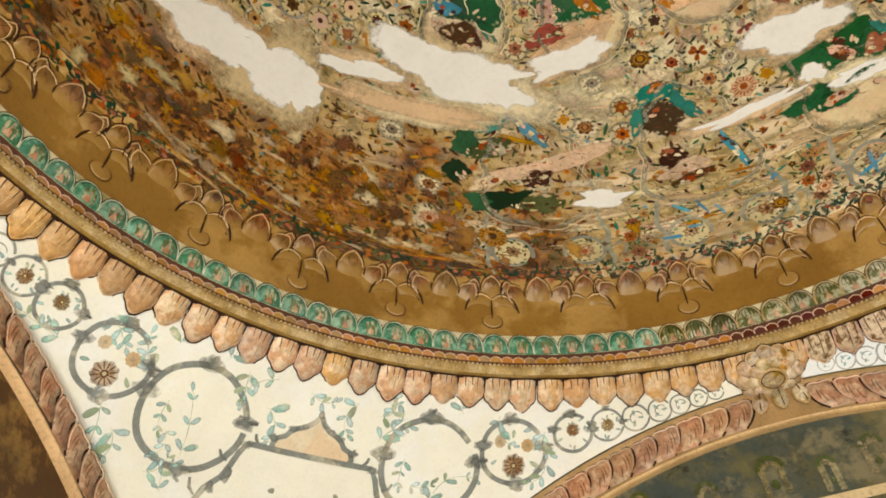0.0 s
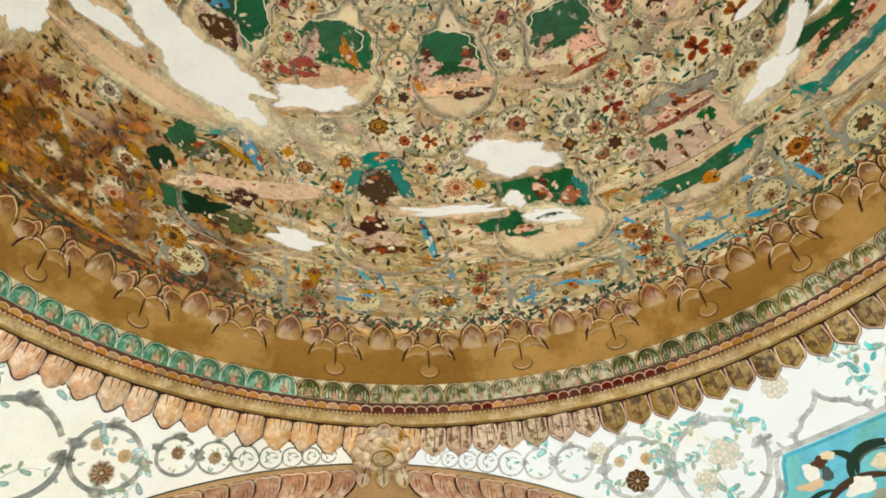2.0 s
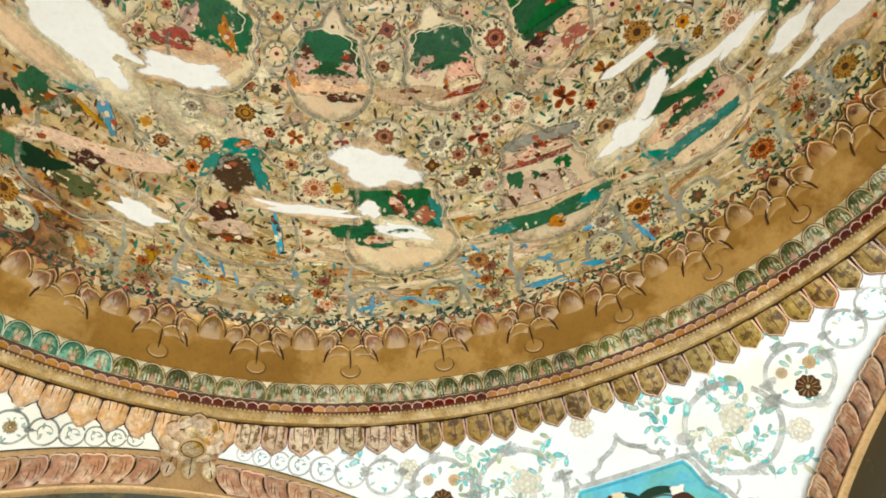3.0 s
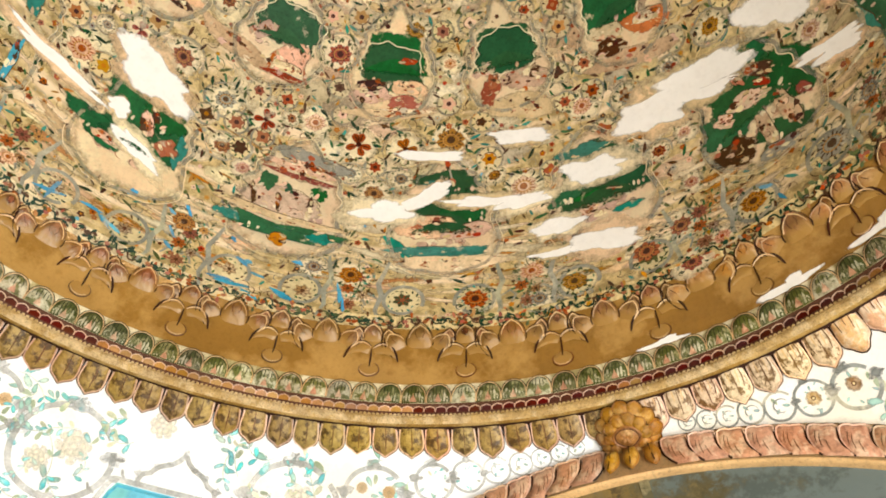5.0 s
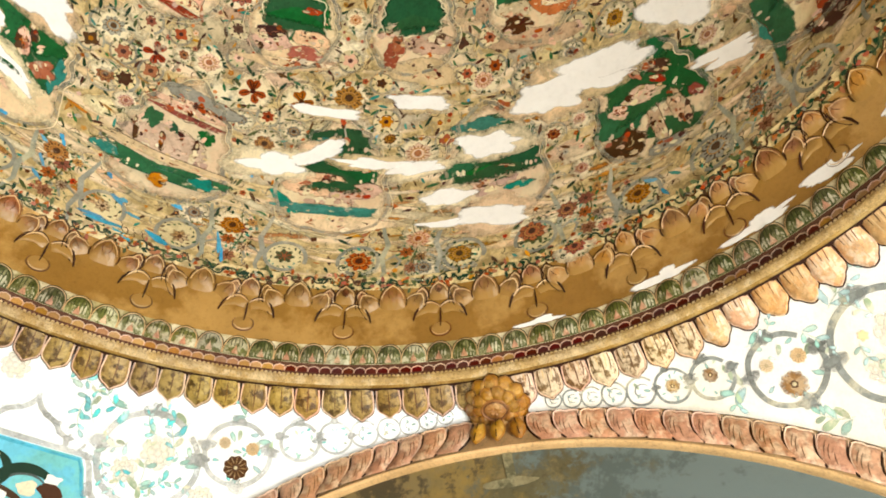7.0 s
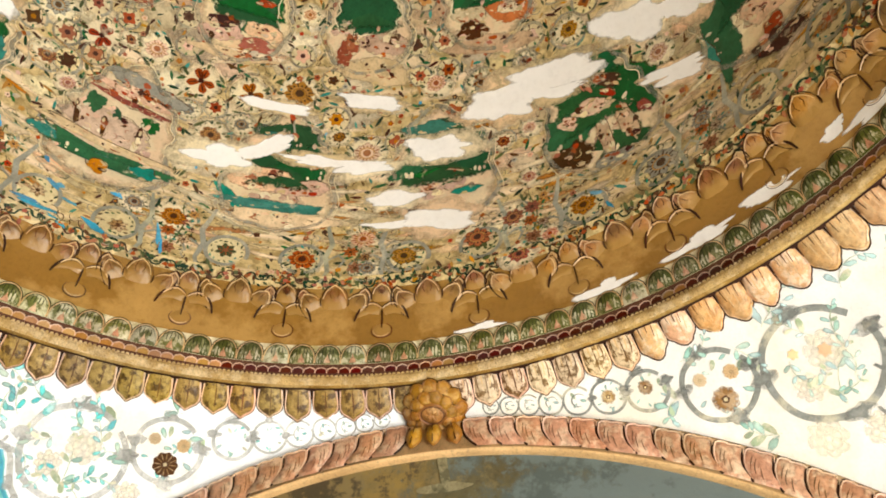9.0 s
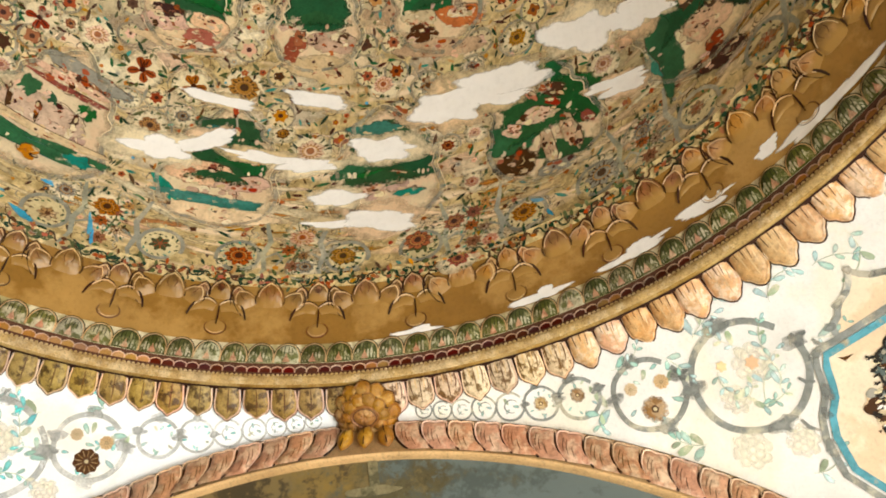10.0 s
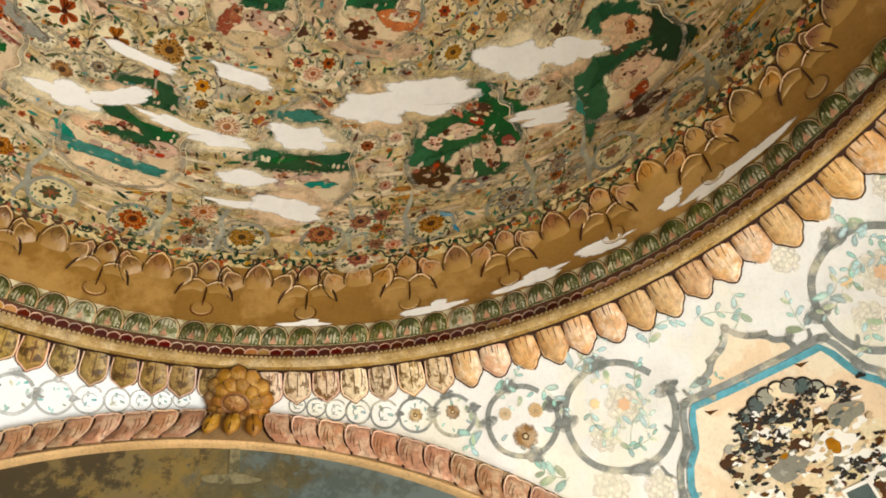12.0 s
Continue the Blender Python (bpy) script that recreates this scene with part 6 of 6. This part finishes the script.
        if not big and c != "teal":      # smaller plain shapes that crowd upon it
            for _ in range(1 + int(a * (20 if c in ("red", "orange") else 70))):
                t, q = rng.uniform(0, TAU), rng.uniform(0.2, 1.0)
                sx, sy, L = a * q * math.cos(t), b * q * math.sin(t), rng.uniform(0.007, 0.02)
                fm.blob(wobble(L, L * rng.uniform(0.5, 1.0), 0.5, 12, rng.random() * 9), lambda x, y, hh, sx=sx, sy=sy, wp=wp: wp(x + sx, y + sy, hh), rng.choice((1, 2, 3, 4, 6, 7)), low=0.0062 + 0.0006 * j)
        if big:
            if e1 > 33:
                fm.ribbon(ol, 0.006, wp, 4, low=0.0061 + 0.0006 * j, closed=True)
            for _ in range(4):
                sx, sy, L = rng.uniform(-0.75, 0.75) * a, rng.uniform(-0.9, -0.4) * b, rng.uniform(0.005, 0.012)
                fm.blob(wobble(L * 0.8, L * 1.5, 0.35, 9, rng.random() * 9), lambda x, y, hh, sx=sx, sy=sy, wp=wp: wp(x + sx, y + sy, hh), 3 + rng.randrange(2), low=0.0064 + 0.0006 * j)
        if c in ("pink", "cream") and a > 0.02:
            wp = warp_on(DOME, a1, e1, rot)
            for _ in range(5):
                sx, sy = rng.uniform(-0.7, 0.7) * a, rng.uniform(-0.7, 0.7) * b
                fm.blob(wobble(0.008, 0.005, 0.3, 7, rng.random() * 9), lambda x, y, hh, sx=sx, sy=sy, wp=wp: wp(x + sx, y + sy, hh), 1 + rng.randrange(2), low=0.0075 + 0.0006 * j)
        fm.solid({"green": "ground", "dark_green": "ground", "teal": "border"}.get(c, "shape"), [PAINT[c], SPECK["umber"], SPECK["brick"], SPECK["pink"], SPECK["cream"], SPECK["sand"], SPECK["red"], SPECK["maroon"]], sc, smooth=False)

# white patches where the painting has fallen away, with washed-out paint about them
for i, (az, e, a, b, rot) in enumerate(LOSSES_A + LOSSES_B):
    slim = b < 0.4 * a
    halo = Film()
    halo.blob(wobble(a * 1.2, b * 1.35 + 0.012, 0.5, 48, i * 2.7), warp_on(DOME, az, e, rot), 0, rings=6, low=0.0118 + 0.00001 * i)
    fm = Film()
    fm.blob(wobble(a * (1.05 if slim else 1.0), b * (1.05 if slim else 0.95), 0.5, 60, i * 1.31, 2.7 if slim else 2.1), warp_on(DOME, az, e, rot), 0, rings=4, low=0.0125 + 0.00006 * i)
    for n, p in enumerate(fm.v):      # no worn rim where two bare patches run together
        pa, pe = math.degrees(math.atan2(p[1], p[0])), math.degrees(math.asin(max(-1.0, min(1.0, (p[2] - DOME[0]) / DOME[1]))))
        for k, (az2, e2, a2, b2, rot2) in enumerate(LOSSES_A + LOSSES_B):
            if k == i:
                continue
            u = -radians((pa - az2 + 180) % 360 - 180) * DOME[1] * math.cos(radians(e2))
            w, c, s = radians(pe - e2) * DOME[1], math.cos(radians(rot2)), math.sin(radians(rot2))
            if math.hypot((c * u + s * w) / a2, (c * w - s * u) / b2) < 0.9:
                fm.c[n] = 1.0
    loss = fm.solid("plaster_loss", [HALO["peach"] if near(az, 127, 4) and e < 27 else loss_cream if b < 0.02 else loss_white], dome, "bare white plaster where paint fell away", smooth=False)
    halo.solid("washed_edge", [HALO[("cream", "peach", "sand")[i % 3]]], loss, "washed-out paint round the bare plaster", smooth=False)

# ---- painted scrolls of the pendentives ----
RINGS = [(34.1, 43.5, 0.178, 0.022), (26.1, 44.8, 0.12, 0.018), (20.2, 46.0, 0.071, 0.013), (16.7, 46.4, 0.06, 0.009), (13.8, 46.7, 0.05, 0.008),
         (11.3, 47.0, 0.043, 0.007), (9.2, 47.2, 0.037, 0.006), (7.3, 47.4, 0.033, 0.006), (5.5, 47.6, 0.029, 0.005)]
pend_paint = [scroll_grey, pale_teal, pale_sage, SPECK["sand"], flower_tan, SPECK["umber"], SPECK["peach"], cyan_wash, ghost_flower, ghost_line, blue_leaf]


def spray(fm, place, x, y, g, length, size, low, mats):
    """A bent stem with paired leaves that grow smaller towards its tip."""
    bend, pts = rng.uniform(-2.2, 2.2), []
    for k in range(9):
        pts.append((x, y))
        x, y, g = x + length / 8 * math.cos(g), y + length / 8 * math.sin(g), g + bend / 8
    fm.ribbon(pts, 0.0026, place, mats[-1], low=low, taper=True)
    for k in (1, 4, 7):
        a = math.atan2(pts[k][1] - pts[k - 1][1], pts[k][0] - pts[k - 1][0])
        for sd in (-1, 1):
            sprig(fm, place, pts[k][0], pts[k][1], a + sd * rng.uniform(0.6, 1.1), size * (1.15 - 0.08 * k) * rng.uniform(0.7, 1.2), rng.choice(mats), low + 0.0003 * (k + sd))
    sprig(fm, place, pts[-1][0], pts[-1][1], g, size * 0.7, rng.choice(mats), low + 0.0004)


def ghost(fm, place, x, y, r, low):
    """A faded, many-petalled flower, hardly darker than the limewash."""
    turn = rng.uniform(0, TAU)
    for k, (d, n, a) in enumerate(((0.72, 8, 0.34), (0.42, 6, 0.3), (0.0, 1, 0.26))):
        for j in range(n):
            g = turn + TAU * j / n + k
            cx, cy = x + r * d * math.cos(g), y + r * d * math.sin(g)
            fm.blob([(cx + u, cy + v) for u, v in wobble(r * a, r * a, 0.3, 12, j + k * 3.1 + turn)], place, 8, low=low + 0.00006 * (k * 8 + j))
            fm.ribbon([(cx + r * a * 0.95 * math.cos(g + w), cy + r * a * 0.95 * math.sin(g + w)) for w in (-1.1, -0.6, 0, 0.6, 1.1)], 0.0022, place, 9, low=low + 0.0006, taper=True)


for q, pen in enumerate(pendentives):
    for s in (-1, 1):
        base = 90 * q + (0 if s > 0 else 90)
        for j, (da, e, r, w) in enumerate(RINGS):
            fm = Film()
            place = warp_on(PEND, base + s * da, e, 0)
            start = rng.uniform(0, 60)
            fm.ribbon([(x * (1 + 0.03 * math.sin(7 * x / r)), y) for x, y in arc(0, 0, r, r * 0.96, start, start + 345, 44)], w, place, 0, low=0.002)
            if j < 4:      # buds and knots where the rings touch
                for t in (10, 170, 95, 275)[: 4 - j // 2]:
                    c, sn = math.cos(radians(t)), math.sin(radians(t))
                    fm.blob([(c * r + x * 1.2, sn * r + y * 1.2) for x, y in wobble(w * 1.7, w * 1.05, 0.45, 14, t + j)], place, 0, low=0.0026)
                    fm.ribbon([(c * r, sn * r), (c * r * 1.1 + 0.006, sn * r * 1.12), (c * r * 1.14 + 0.02, sn * r * 1.18)], w * 0.6, place, 0, low=0.0024, taper=True)
            cool = (1, 7, 7, 10, 2) if q == 0 else (1, 1, 10, 10, 2)
            if j == 0:      # a tall flowering branch
                spray(fm, place, rng.uniform(-0.02, 0.02), -0.14, 1.57 + rng.uniform(-0.3, 0.3), 0.22, 0.036, 0.0015, (1, 2, 2) if q == 0 else cool)
                if q in (0, 3):
                    ghost(fm, place, 0.03, 0.03, 0.062, 0.0012)
                    ghost(fm, place, -0.07, -0.05, 0.045, 0.0012)
                for g in (0.5, 1.4, 2.6, 3.6, 4.5, 5.4) if q != 1 else (2.9, 3.9):
                    spray(fm, place, 0.095 * math.cos(g), 0.095 * math.sin(g), g + rng.uniform(0.9, 2.0), 0.1, 0.029, 0.0022, cool)
                if q > 1:
                    spot(fm, place, 6, 0.03, 0.03, 0.02, 0.003, 20, 0.2, 6)
                    spot(fm, place, 6, -0.06, 0.06, 0.016, 0.003, 20, 0.2, 6)
            elif j < 4:      # a large flower, two small ones and teal leaves
                for dx, dy, rr, col in ((0.02 * s * r, (-0.42, 0.18, 0.0)[j - 1] * r, (0.36, 0.36, 0.42)[j - 1] * r, 4), (0.45 * r, 0.2 * r, 0.2 * r, 6), (-0.42 * r, 0.3 * r, 0.18 * r, 6))[: (3, 1, 1)[j - 1] if q or j == 1 else 0]:
                    col, vein = (col, 4 if col == 6 or q > 1 else 5) if q or col == 6 else (5, 4)
                    spot(fm, place, col, dx, dy, rr, 0.003, 36, 0.07, 9)
                    for n in range(12):
                        t = TAU * n / 12
                        fm.ribbon([(dx + rr * d * math.cos(t), dy + rr * d * math.sin(t)) for d in (0.35, 0.6, 0.92)], rr * 0.1, place, vein, low=0.0034, taper=True)
                    spot(fm, place, 5 if col != 6 else 4, dx, dy, rr * 0.3, 0.0037, 12, 0.15, 5)
                    spot(fm, place, 3, dx, dy, rr * 0.16, 0.004, 9)
                for x, y, g in ((0.0, 0.4, 1.3), (-0.1, 0.35, 2.4), (0.5, -0.3, -0.4), (-0.5, -0.25, 3.5), (0.1, -0.6, 4.4), (-0.2, -0.55, 5.3), (0.3, 0.6, 0.3), (0.6, 0.1, 1.2)):
                    sprig(fm, place, x * r, y * r, g + rng.uniform(-0.4, 0.4), r * rng.uniform(0.16, 0.28), rng.choice(cool), 0.0018)
            else:      # curls
                for g in (0, 2.1, 4.2):
                    sprig(fm, place, 0.15 * r * math.cos(g), 0.15 * r * math.sin(g), g + rng.uniform(-0.4, 0.4), r * rng.uniform(0.3, 0.42), rng.choice(cool), 0.0018)
                fm.ribbon(arc(0.1 * r, 0, r * 0.5, r * 0.45, start, start + 250, 14), w * 0.6, place, 0, low=0.002, taper=True)
            fm.solid("painted_ring", pend_paint if q else [scroll_glare] + pend_paint[1:], pen, smooth=False)
    # sprays of leaves between the rings
    fm, taken = Film(), []
    for turn in range(700):
        az, e = 90 * q + rng.uniform(2, 88), rng.uniform(36, 47.4)
        t = abs((az - 90 * q + 45) % 90 - 45)
        if PEND[1] * math.cos(radians(e)) > WALL / max(abs(math.cos(radians(az))), abs(math.sin(radians(az)))) - 0.06 or (t > 35.5 and e < 43.2) or (t > 40.2 and e < 46.9):
            continue
        off = [math.hypot((min(az - 90 * q, 90 * q + 90 - az) - da) * 0.0398, (e - re) * 0.0545) - r for da, re, r, _ in RINGS]
        if min(off) < 0.012:
            continue
        here = Vector(warp_on(PEND, az, e, 0)(0, 0, 0))
        if any((here - p).length < 0.085 for p in taken):
            continue
        taken.append(here)
        if turn % 4 == 0 and min(off) > 0.03 and q in (0, 3):
            ghost(fm, warp_on(PEND, az, e, 0), 0, 0, rng.uniform(0.04, 0.06), 0.0008)
            continue
        spray(fm, warp_on(PEND, az, e, 0), 0, 0, rng.uniform(0, TAU), rng.uniform(0.09, 0.15), rng.uniform(0.03, 0.043), 0.0018, (1, 7, 7, 7, 2) if q == 0 else (1, 1, 10, 10, 2))
    fm.solid("painted_sprigs", pend_paint, None, "small teal and sage painted leaves", "stuff", smooth=False)
    # the cartouche in the corner: a field with a straight head and flaring sides, a bright border, a grey frame and an ogee hood
    place = warp_on(PEND, 90 * q + 45, 42.7)
    half = [(0.1, 0.002), (0.212, 0.0), (0.232, -0.035), (0.245, -0.08), (0.26, -0.12), (0.298, -0.165), (0.32, -0.225), (0.325, -0.33), (0.28, -0.42), (0.2, -0.49), (0.1, -0.54)]
    out = [(0.0, 0.003)] + half + [(0.0, -0.56)] + [(-x, y) for x, y in reversed(half)]
    fm = Film()
    fm.blob(out, place, 0, rings=4, low=0.003)
    # the plain north-west field stands for glare that washes out its picture
    cart = fm.solid("cartouche", [(turquoise_field, lime_cream, cartouche_peach, cartouche_peach)[q]], pen, ("turquoise", "white", "peach", "peach")[q] + " painted cartouche with a bright border", smooth=False)
    fm = Film()
    fm.ribbon([(x * 0.97, (y + 0.28) * 0.965 - 0.28) for x, y in out], 0.021 if q else 0.01, place, 0, low=0.0045, closed=True)
    fm.solid("border", [PAINT["turquoise"] if q != 1 else lime_cream], cart, smooth=False)
    hood = [(0.138, 0.012), (0.146, 0.032), (0.136, 0.055), (0.108, 0.068), (0.098, 0.084), (0.078, 0.1), (0.045, 0.113), (0.02, 0.133), (0.0, 0.16)]
    fm = Film()
    fm.blob([(0.0, 0.014)] + hood + [(-x, y) for x, y in reversed(hood[:-1])], place, 0, rings=2, low=0.0028)
    fm.solid("hood_field", [glare_lime if q == 0 else cartouche_peach], cart, smooth=False)
    fm = Film()
    grey = [(x * 1.06, (y + 0.28) * 1.045 - 0.28) for x, y in out]
    fm.ribbon(grey, 0.02, place, 0, low=0.004, closed=True)
    for s in (-1, 1):
        fm.ribbon([(s * x, y) for x, y in hood], 0.019, place, 0, low=0.0042)
        for x, y, a, b in ((0.15, 0.055, 0.016, 0.014), (0.085, 0.098, 0.02, 0.011), (0.05, 0.114, 0.014, 0.01), (0.262, -0.1, 0.017, 0.034), (0.3, -0.155, 0.014, 0.024), (0.34, -0.25, 0.017, 0.04), (0.23, 0.008, 0.024, 0.014)):
            fm.blob([(s * (x + u), y + v) for u, v in wobble(a, b, 0.45, 14, x * 30 + y * 9)], place, 0, low=0.0046)
        for x, y, dx, dy in ((0.34, -0.19, 0.03, 0.05), (0.275, -0.06, 0.035, 0.03), (0.19, 0.02, 0.02, 0.03)):
            fm.ribbon([(s * x, y), (s * (x + dx * 0.7), y + dy * 0.4), (s * (x + dx), y + dy)], 0.012, place, 0, low=0.0043, taper=True)
    fm.blob(wobble(0.013, 0.016, 0.2, 12, q), lambda x, y, h: place(x, y + 0.165, h), 0, low=0.0046)
    fm.solid("frame", [scroll_grey if q else scroll_glare], cart, smooth=False)
    # the picture within
    fm = Film()
    if q == 0:      # dark green bands with pale, grey and brown patches on the blue
        for cx, cy, r, a0, a1, wd, col in ((0.07, -0.16, 0.1, 20, 200, 0.036, 9), (0.07, -0.16, 0.075, 30, 190, 0.01, 8), (-0.09, -0.12, 0.09, -30, 70, 0.03, 9), (-0.02, -0.3, 0.16, 40, 150, 0.03, 4), (-0.14, -0.24, 0.08, 60, 230, 0.024, 9)):
            fm.ribbon(arc(cx, cy, r, r * 0.8, a0, a1, 22), wd, place, col, low=0.0055, taper=True)
        for j, (x, y, a, b, col) in enumerate(((0.08, -0.15, 0.034, 0.024, 7), (-0.07, -0.06, 0.03, 0.018, 7), (-0.11, -0.075, 0.034, 0.024, 4), (-0.15, -0.09, 0.03, 0.03, 2), (-0.1, -0.12, 0.02, 0.03, 8), (-0.17, -0.14, 0.05, 0.02, 6), (0.15, -0.1, 0.03, 0.018, 2), (0.16, -0.14, 0.04, 0.03, 4), (-0.02, -0.2, 0.05, 0.035, 2), (0.02, -0.27, 0.06, 0.04, 1), (-0.12, -0.3, 0.06, 0.05, 3))):
            fm.blob([(x + u, y + v) for u, v in wobble(a, b, 0.45, 22, j * 1.9)], place, col, low=0.0062 + 0.00005 * j)
    if q > 1:      # a scalloped cloud of black and grey over crumbling white, grey and brown remains
        def patch(x0, y0, a, b, col, low, sd, amp=0.5):
            fm.blob([(x0 + x, y0 + y) for x, y in wobble(a, b, amp, 24, sd)], place, col, rings=1 + int(max(a, b) * 28), low=low)

        patch(0.02, -0.31, 0.21, 0.2, 6, 0.0052, 1.0, 0.35)
        for j in range(130):      # pale plaster showing through
            x0, y0 = rng.uniform(-0.17, 0.2), rng.uniform(-0.47, -0.16)
            a = rng.uniform(0.008, 0.034)
            patch(x0, y0, a, a * rng.uniform(0.5, 1.0), rng.choice((2, 2, 2, 7, 7, 3, 1, 6, 4)), 0.0055 + 0.000008 * j, j * 1.3, 0.7)
        for j in range(12):      # scallops of the cloud
            t = radians(205 - 17 * j)
            x0, y0 = 0.03 + 0.125 * math.cos(t), -0.165 + 0.105 * math.sin(t)
            patch(x0, y0, 0.026, 0.023, (1, 8, 1, 7)[j % 4], 0.0064 + 0.00002 * j, j, 0.3)
            fm.ribbon(arc(x0, y0, 0.026, 0.024, 205 - 17 * j - 95, 205 - 17 * j + 95, 14), 0.007, place, 0, low=0.0068, taper=True)
        for x0, y0, a, b, n in ((-0.03, -0.115, 0.05, 0.022, 16), (0.04, -0.155, 0.05, 0.026, 16), (-0.115, -0.17, 0.05, 0.02, 14), (0.19, -0.155, 0.03, 0.025, 10), (0.125, -0.335, 0.06, 0.022, 14), (-0.05, -0.2, 0.035, 0.02, 9), (0.1, -0.12, 0.04, 0.018, 9), (-0.09, -0.1, 0.03, 0.02, 8), (-0.17, -0.235, 0.03, 0.03, 7), (0.03, -0.46, 0.1, 0.02, 12)):
            for j in range(n * 3):      # clumps of black crumbs with a few pale and grey ones among them
                r0 = rng.uniform(0.004, 0.012)
                patch(x0 + rng.gauss(0, a * 0.62), y0 + rng.gauss(0, b * 0.8), r0, r0 * rng.uniform(0.5, 1.0), rng.choice((2, 8, 7, 4)) if j % 4 == 3 else 4 if x0 < -0.16 and j % 2 else 0, 0.0072 + 0.000004 * j, x0 * 90 + j * 0.9, 0.9)
        patch(0.165, -0.195, 0.042, 0.034, 1, 0.0078, 3.0, 0.5)
        patch(0.095, -0.26, 0.07, 0.038, 2, 0.0079, 4.0, 0.45)
        patch(-0.04, -0.268, 0.04, 0.034, 1, 0.0081, 5.0, 0.35)
        patch(-0.035, -0.235, 0.014, 0.008, 5, 0.0084, 6.0, 0.4)
        patch(0.095, -0.262, 0.021, 0.025, 5, 0.0088, 2.0, 0.25)
        for j in range(170):      # smears and chips over the lower part
            x0, y0 = rng.uniform(-0.19, 0.22), rng.uniform(-0.5, -0.17)
            a = rng.uniform(0.003, 0.013)
            patch(x0, y0, a, a * rng.uniform(0.35, 0.9), rng.choice((0, 4, 1, 3, 7, 2, 6, 8)), 0.0091 + 0.000004 * j, j * 0.77, 0.8)
        for k, col in ((1.0, 2), (0.78, 8)):      # a small grey oblong in a pale border
            fm.blob([(0.09 + 0.038 * k * x, -0.42 + 0.045 * k * y) for x, y in ((-1, -1), (1, -0.9), (0.95, 1), (-1.05, 0.95))], place, col, low=0.0099 + 0.0006 * (1 - k))
        for x0, y0 in ((-0.17, -0.05), (0.13, -0.035)):      # dark darts in the corners of the field
            fm.blob([(x0, y0), (x0 + 0.03, y0 + 0.006), (x0 + 0.002, y0 + 0.012), (x0 - 0.012, y0 + 0.02)], place, 4, low=0.0056)
    elif q == 1:
        for j, (x0, y0) in enumerate(((-0.1, -0.12), (0.02, -0.2), (0.12, -0.1))):
            fm.blob([(x0 + x, y0 + y) for x, y in wobble(0.012, 0.008, 0.6, 12, j)], place, 1, low=0.0056)
    fm.solid("damaged_picture", [SPECK["black"], SPECK["slate"], white_plaster, SPECK["sand"], SPECK["umber"], PAINT["ochre"], SPECK["peach"], SPECK["cream"], SPECK["steel"], SPECK["dark_green"]], cart, "flaked black, grey and white picture" if q else "faded dark green, white and brown picture", smooth=False)

# ---- murals on the walls under the arches ----


def on_wall(q, y0, z0):
    m = Matrix.Rotation(q * math.pi / 2, 4, "Z")

    def place(x, y, h):      # x to the right as seen from the room
        return tuple(m @ Vector((REC - 0.003 - h, y0 - x, z0 + y)))
    return place


fm = Film()
place = on_wall(0, 0.02, ZR - 0.19 * R)
fm.ribbon([(0.036, 0.14), (0.044, 0.08), (0.052, 0.03), (0.056, 0.0)], 0.034, place, 0, low=0.001)
fm.blob([(x + 0.057, y - 0.008) for x, y in wobble(0.085, 0.018, 0.25, 30, 5, 2.8)], place, 1, low=0.0015)
fm.solid("painted_pedestal", [stripe_grey, stripe_grey], wall_east, "sand-coloured painted pedestal with a pale stripe", smooth=False)
for j, x in enumerate((-0.58, -0.35, -0.125, 0.05, 0.21, 0.4, 0.6)):
    fm = Film()
    place = on_wall(1, -x, ZR - 0.236 * R - 0.03 * (j % 2))
    k = 0.02 + 0.006 * (j % 3)
    arch_line = [(-k, -0.07), (-k, 0.02)] + arc(0, 0.02, k, k, 180, 0, 12) + [(k, -0.07)]
    fm.ribbon(arch_line, 0.022, place, 0, low=0.012)
    fm.ribbon([(-k * 1.3, 0.03)] + arc(0, 0.03, k * 1.3, k * 1.4, 170, 10, 10) + [(k * 1.3, 0.03)], 0.016, place, 1, low=0.013)
    fm.blob([(x2, y2 - 0.03) for x2, y2 in wobble(k * 0.45, k * 0.6, 0.2, 14, j)], place, 1 + j % 2, low=0.0125)
    fm.solid("painted_arcade", [arcade_paint, PAINT["sage"], PAINT["sage"]], wall_north, "faded sand-coloured painted arcade", smooth=False)
fm = Film()
fm.ribbon([(x, 0) for x in np.linspace(-1.0, 1.0, 20)], 0.035, on_wall(1, 0, ZR - 0.3 * R), 0, low=0.014)
fm.solid("painted_line", [PAINT["sand"]], wall_north, "pale painted line", smooth=False)
for j in range(7):
    fm = Film()
    fm.ribbon(arc(0, 0, 0.09, 0.11, 20, 300, 24), 0.014, on_wall(2, -0.9 + 0.26 * j, ZR - 0.3 * R - 0.1 * (j % 2) - 0.1 * abs(j - 3)), 0, low=0.012)
    fm.solid("painted_scroll", [PAINT["sand"]], wall_west, smooth=False)
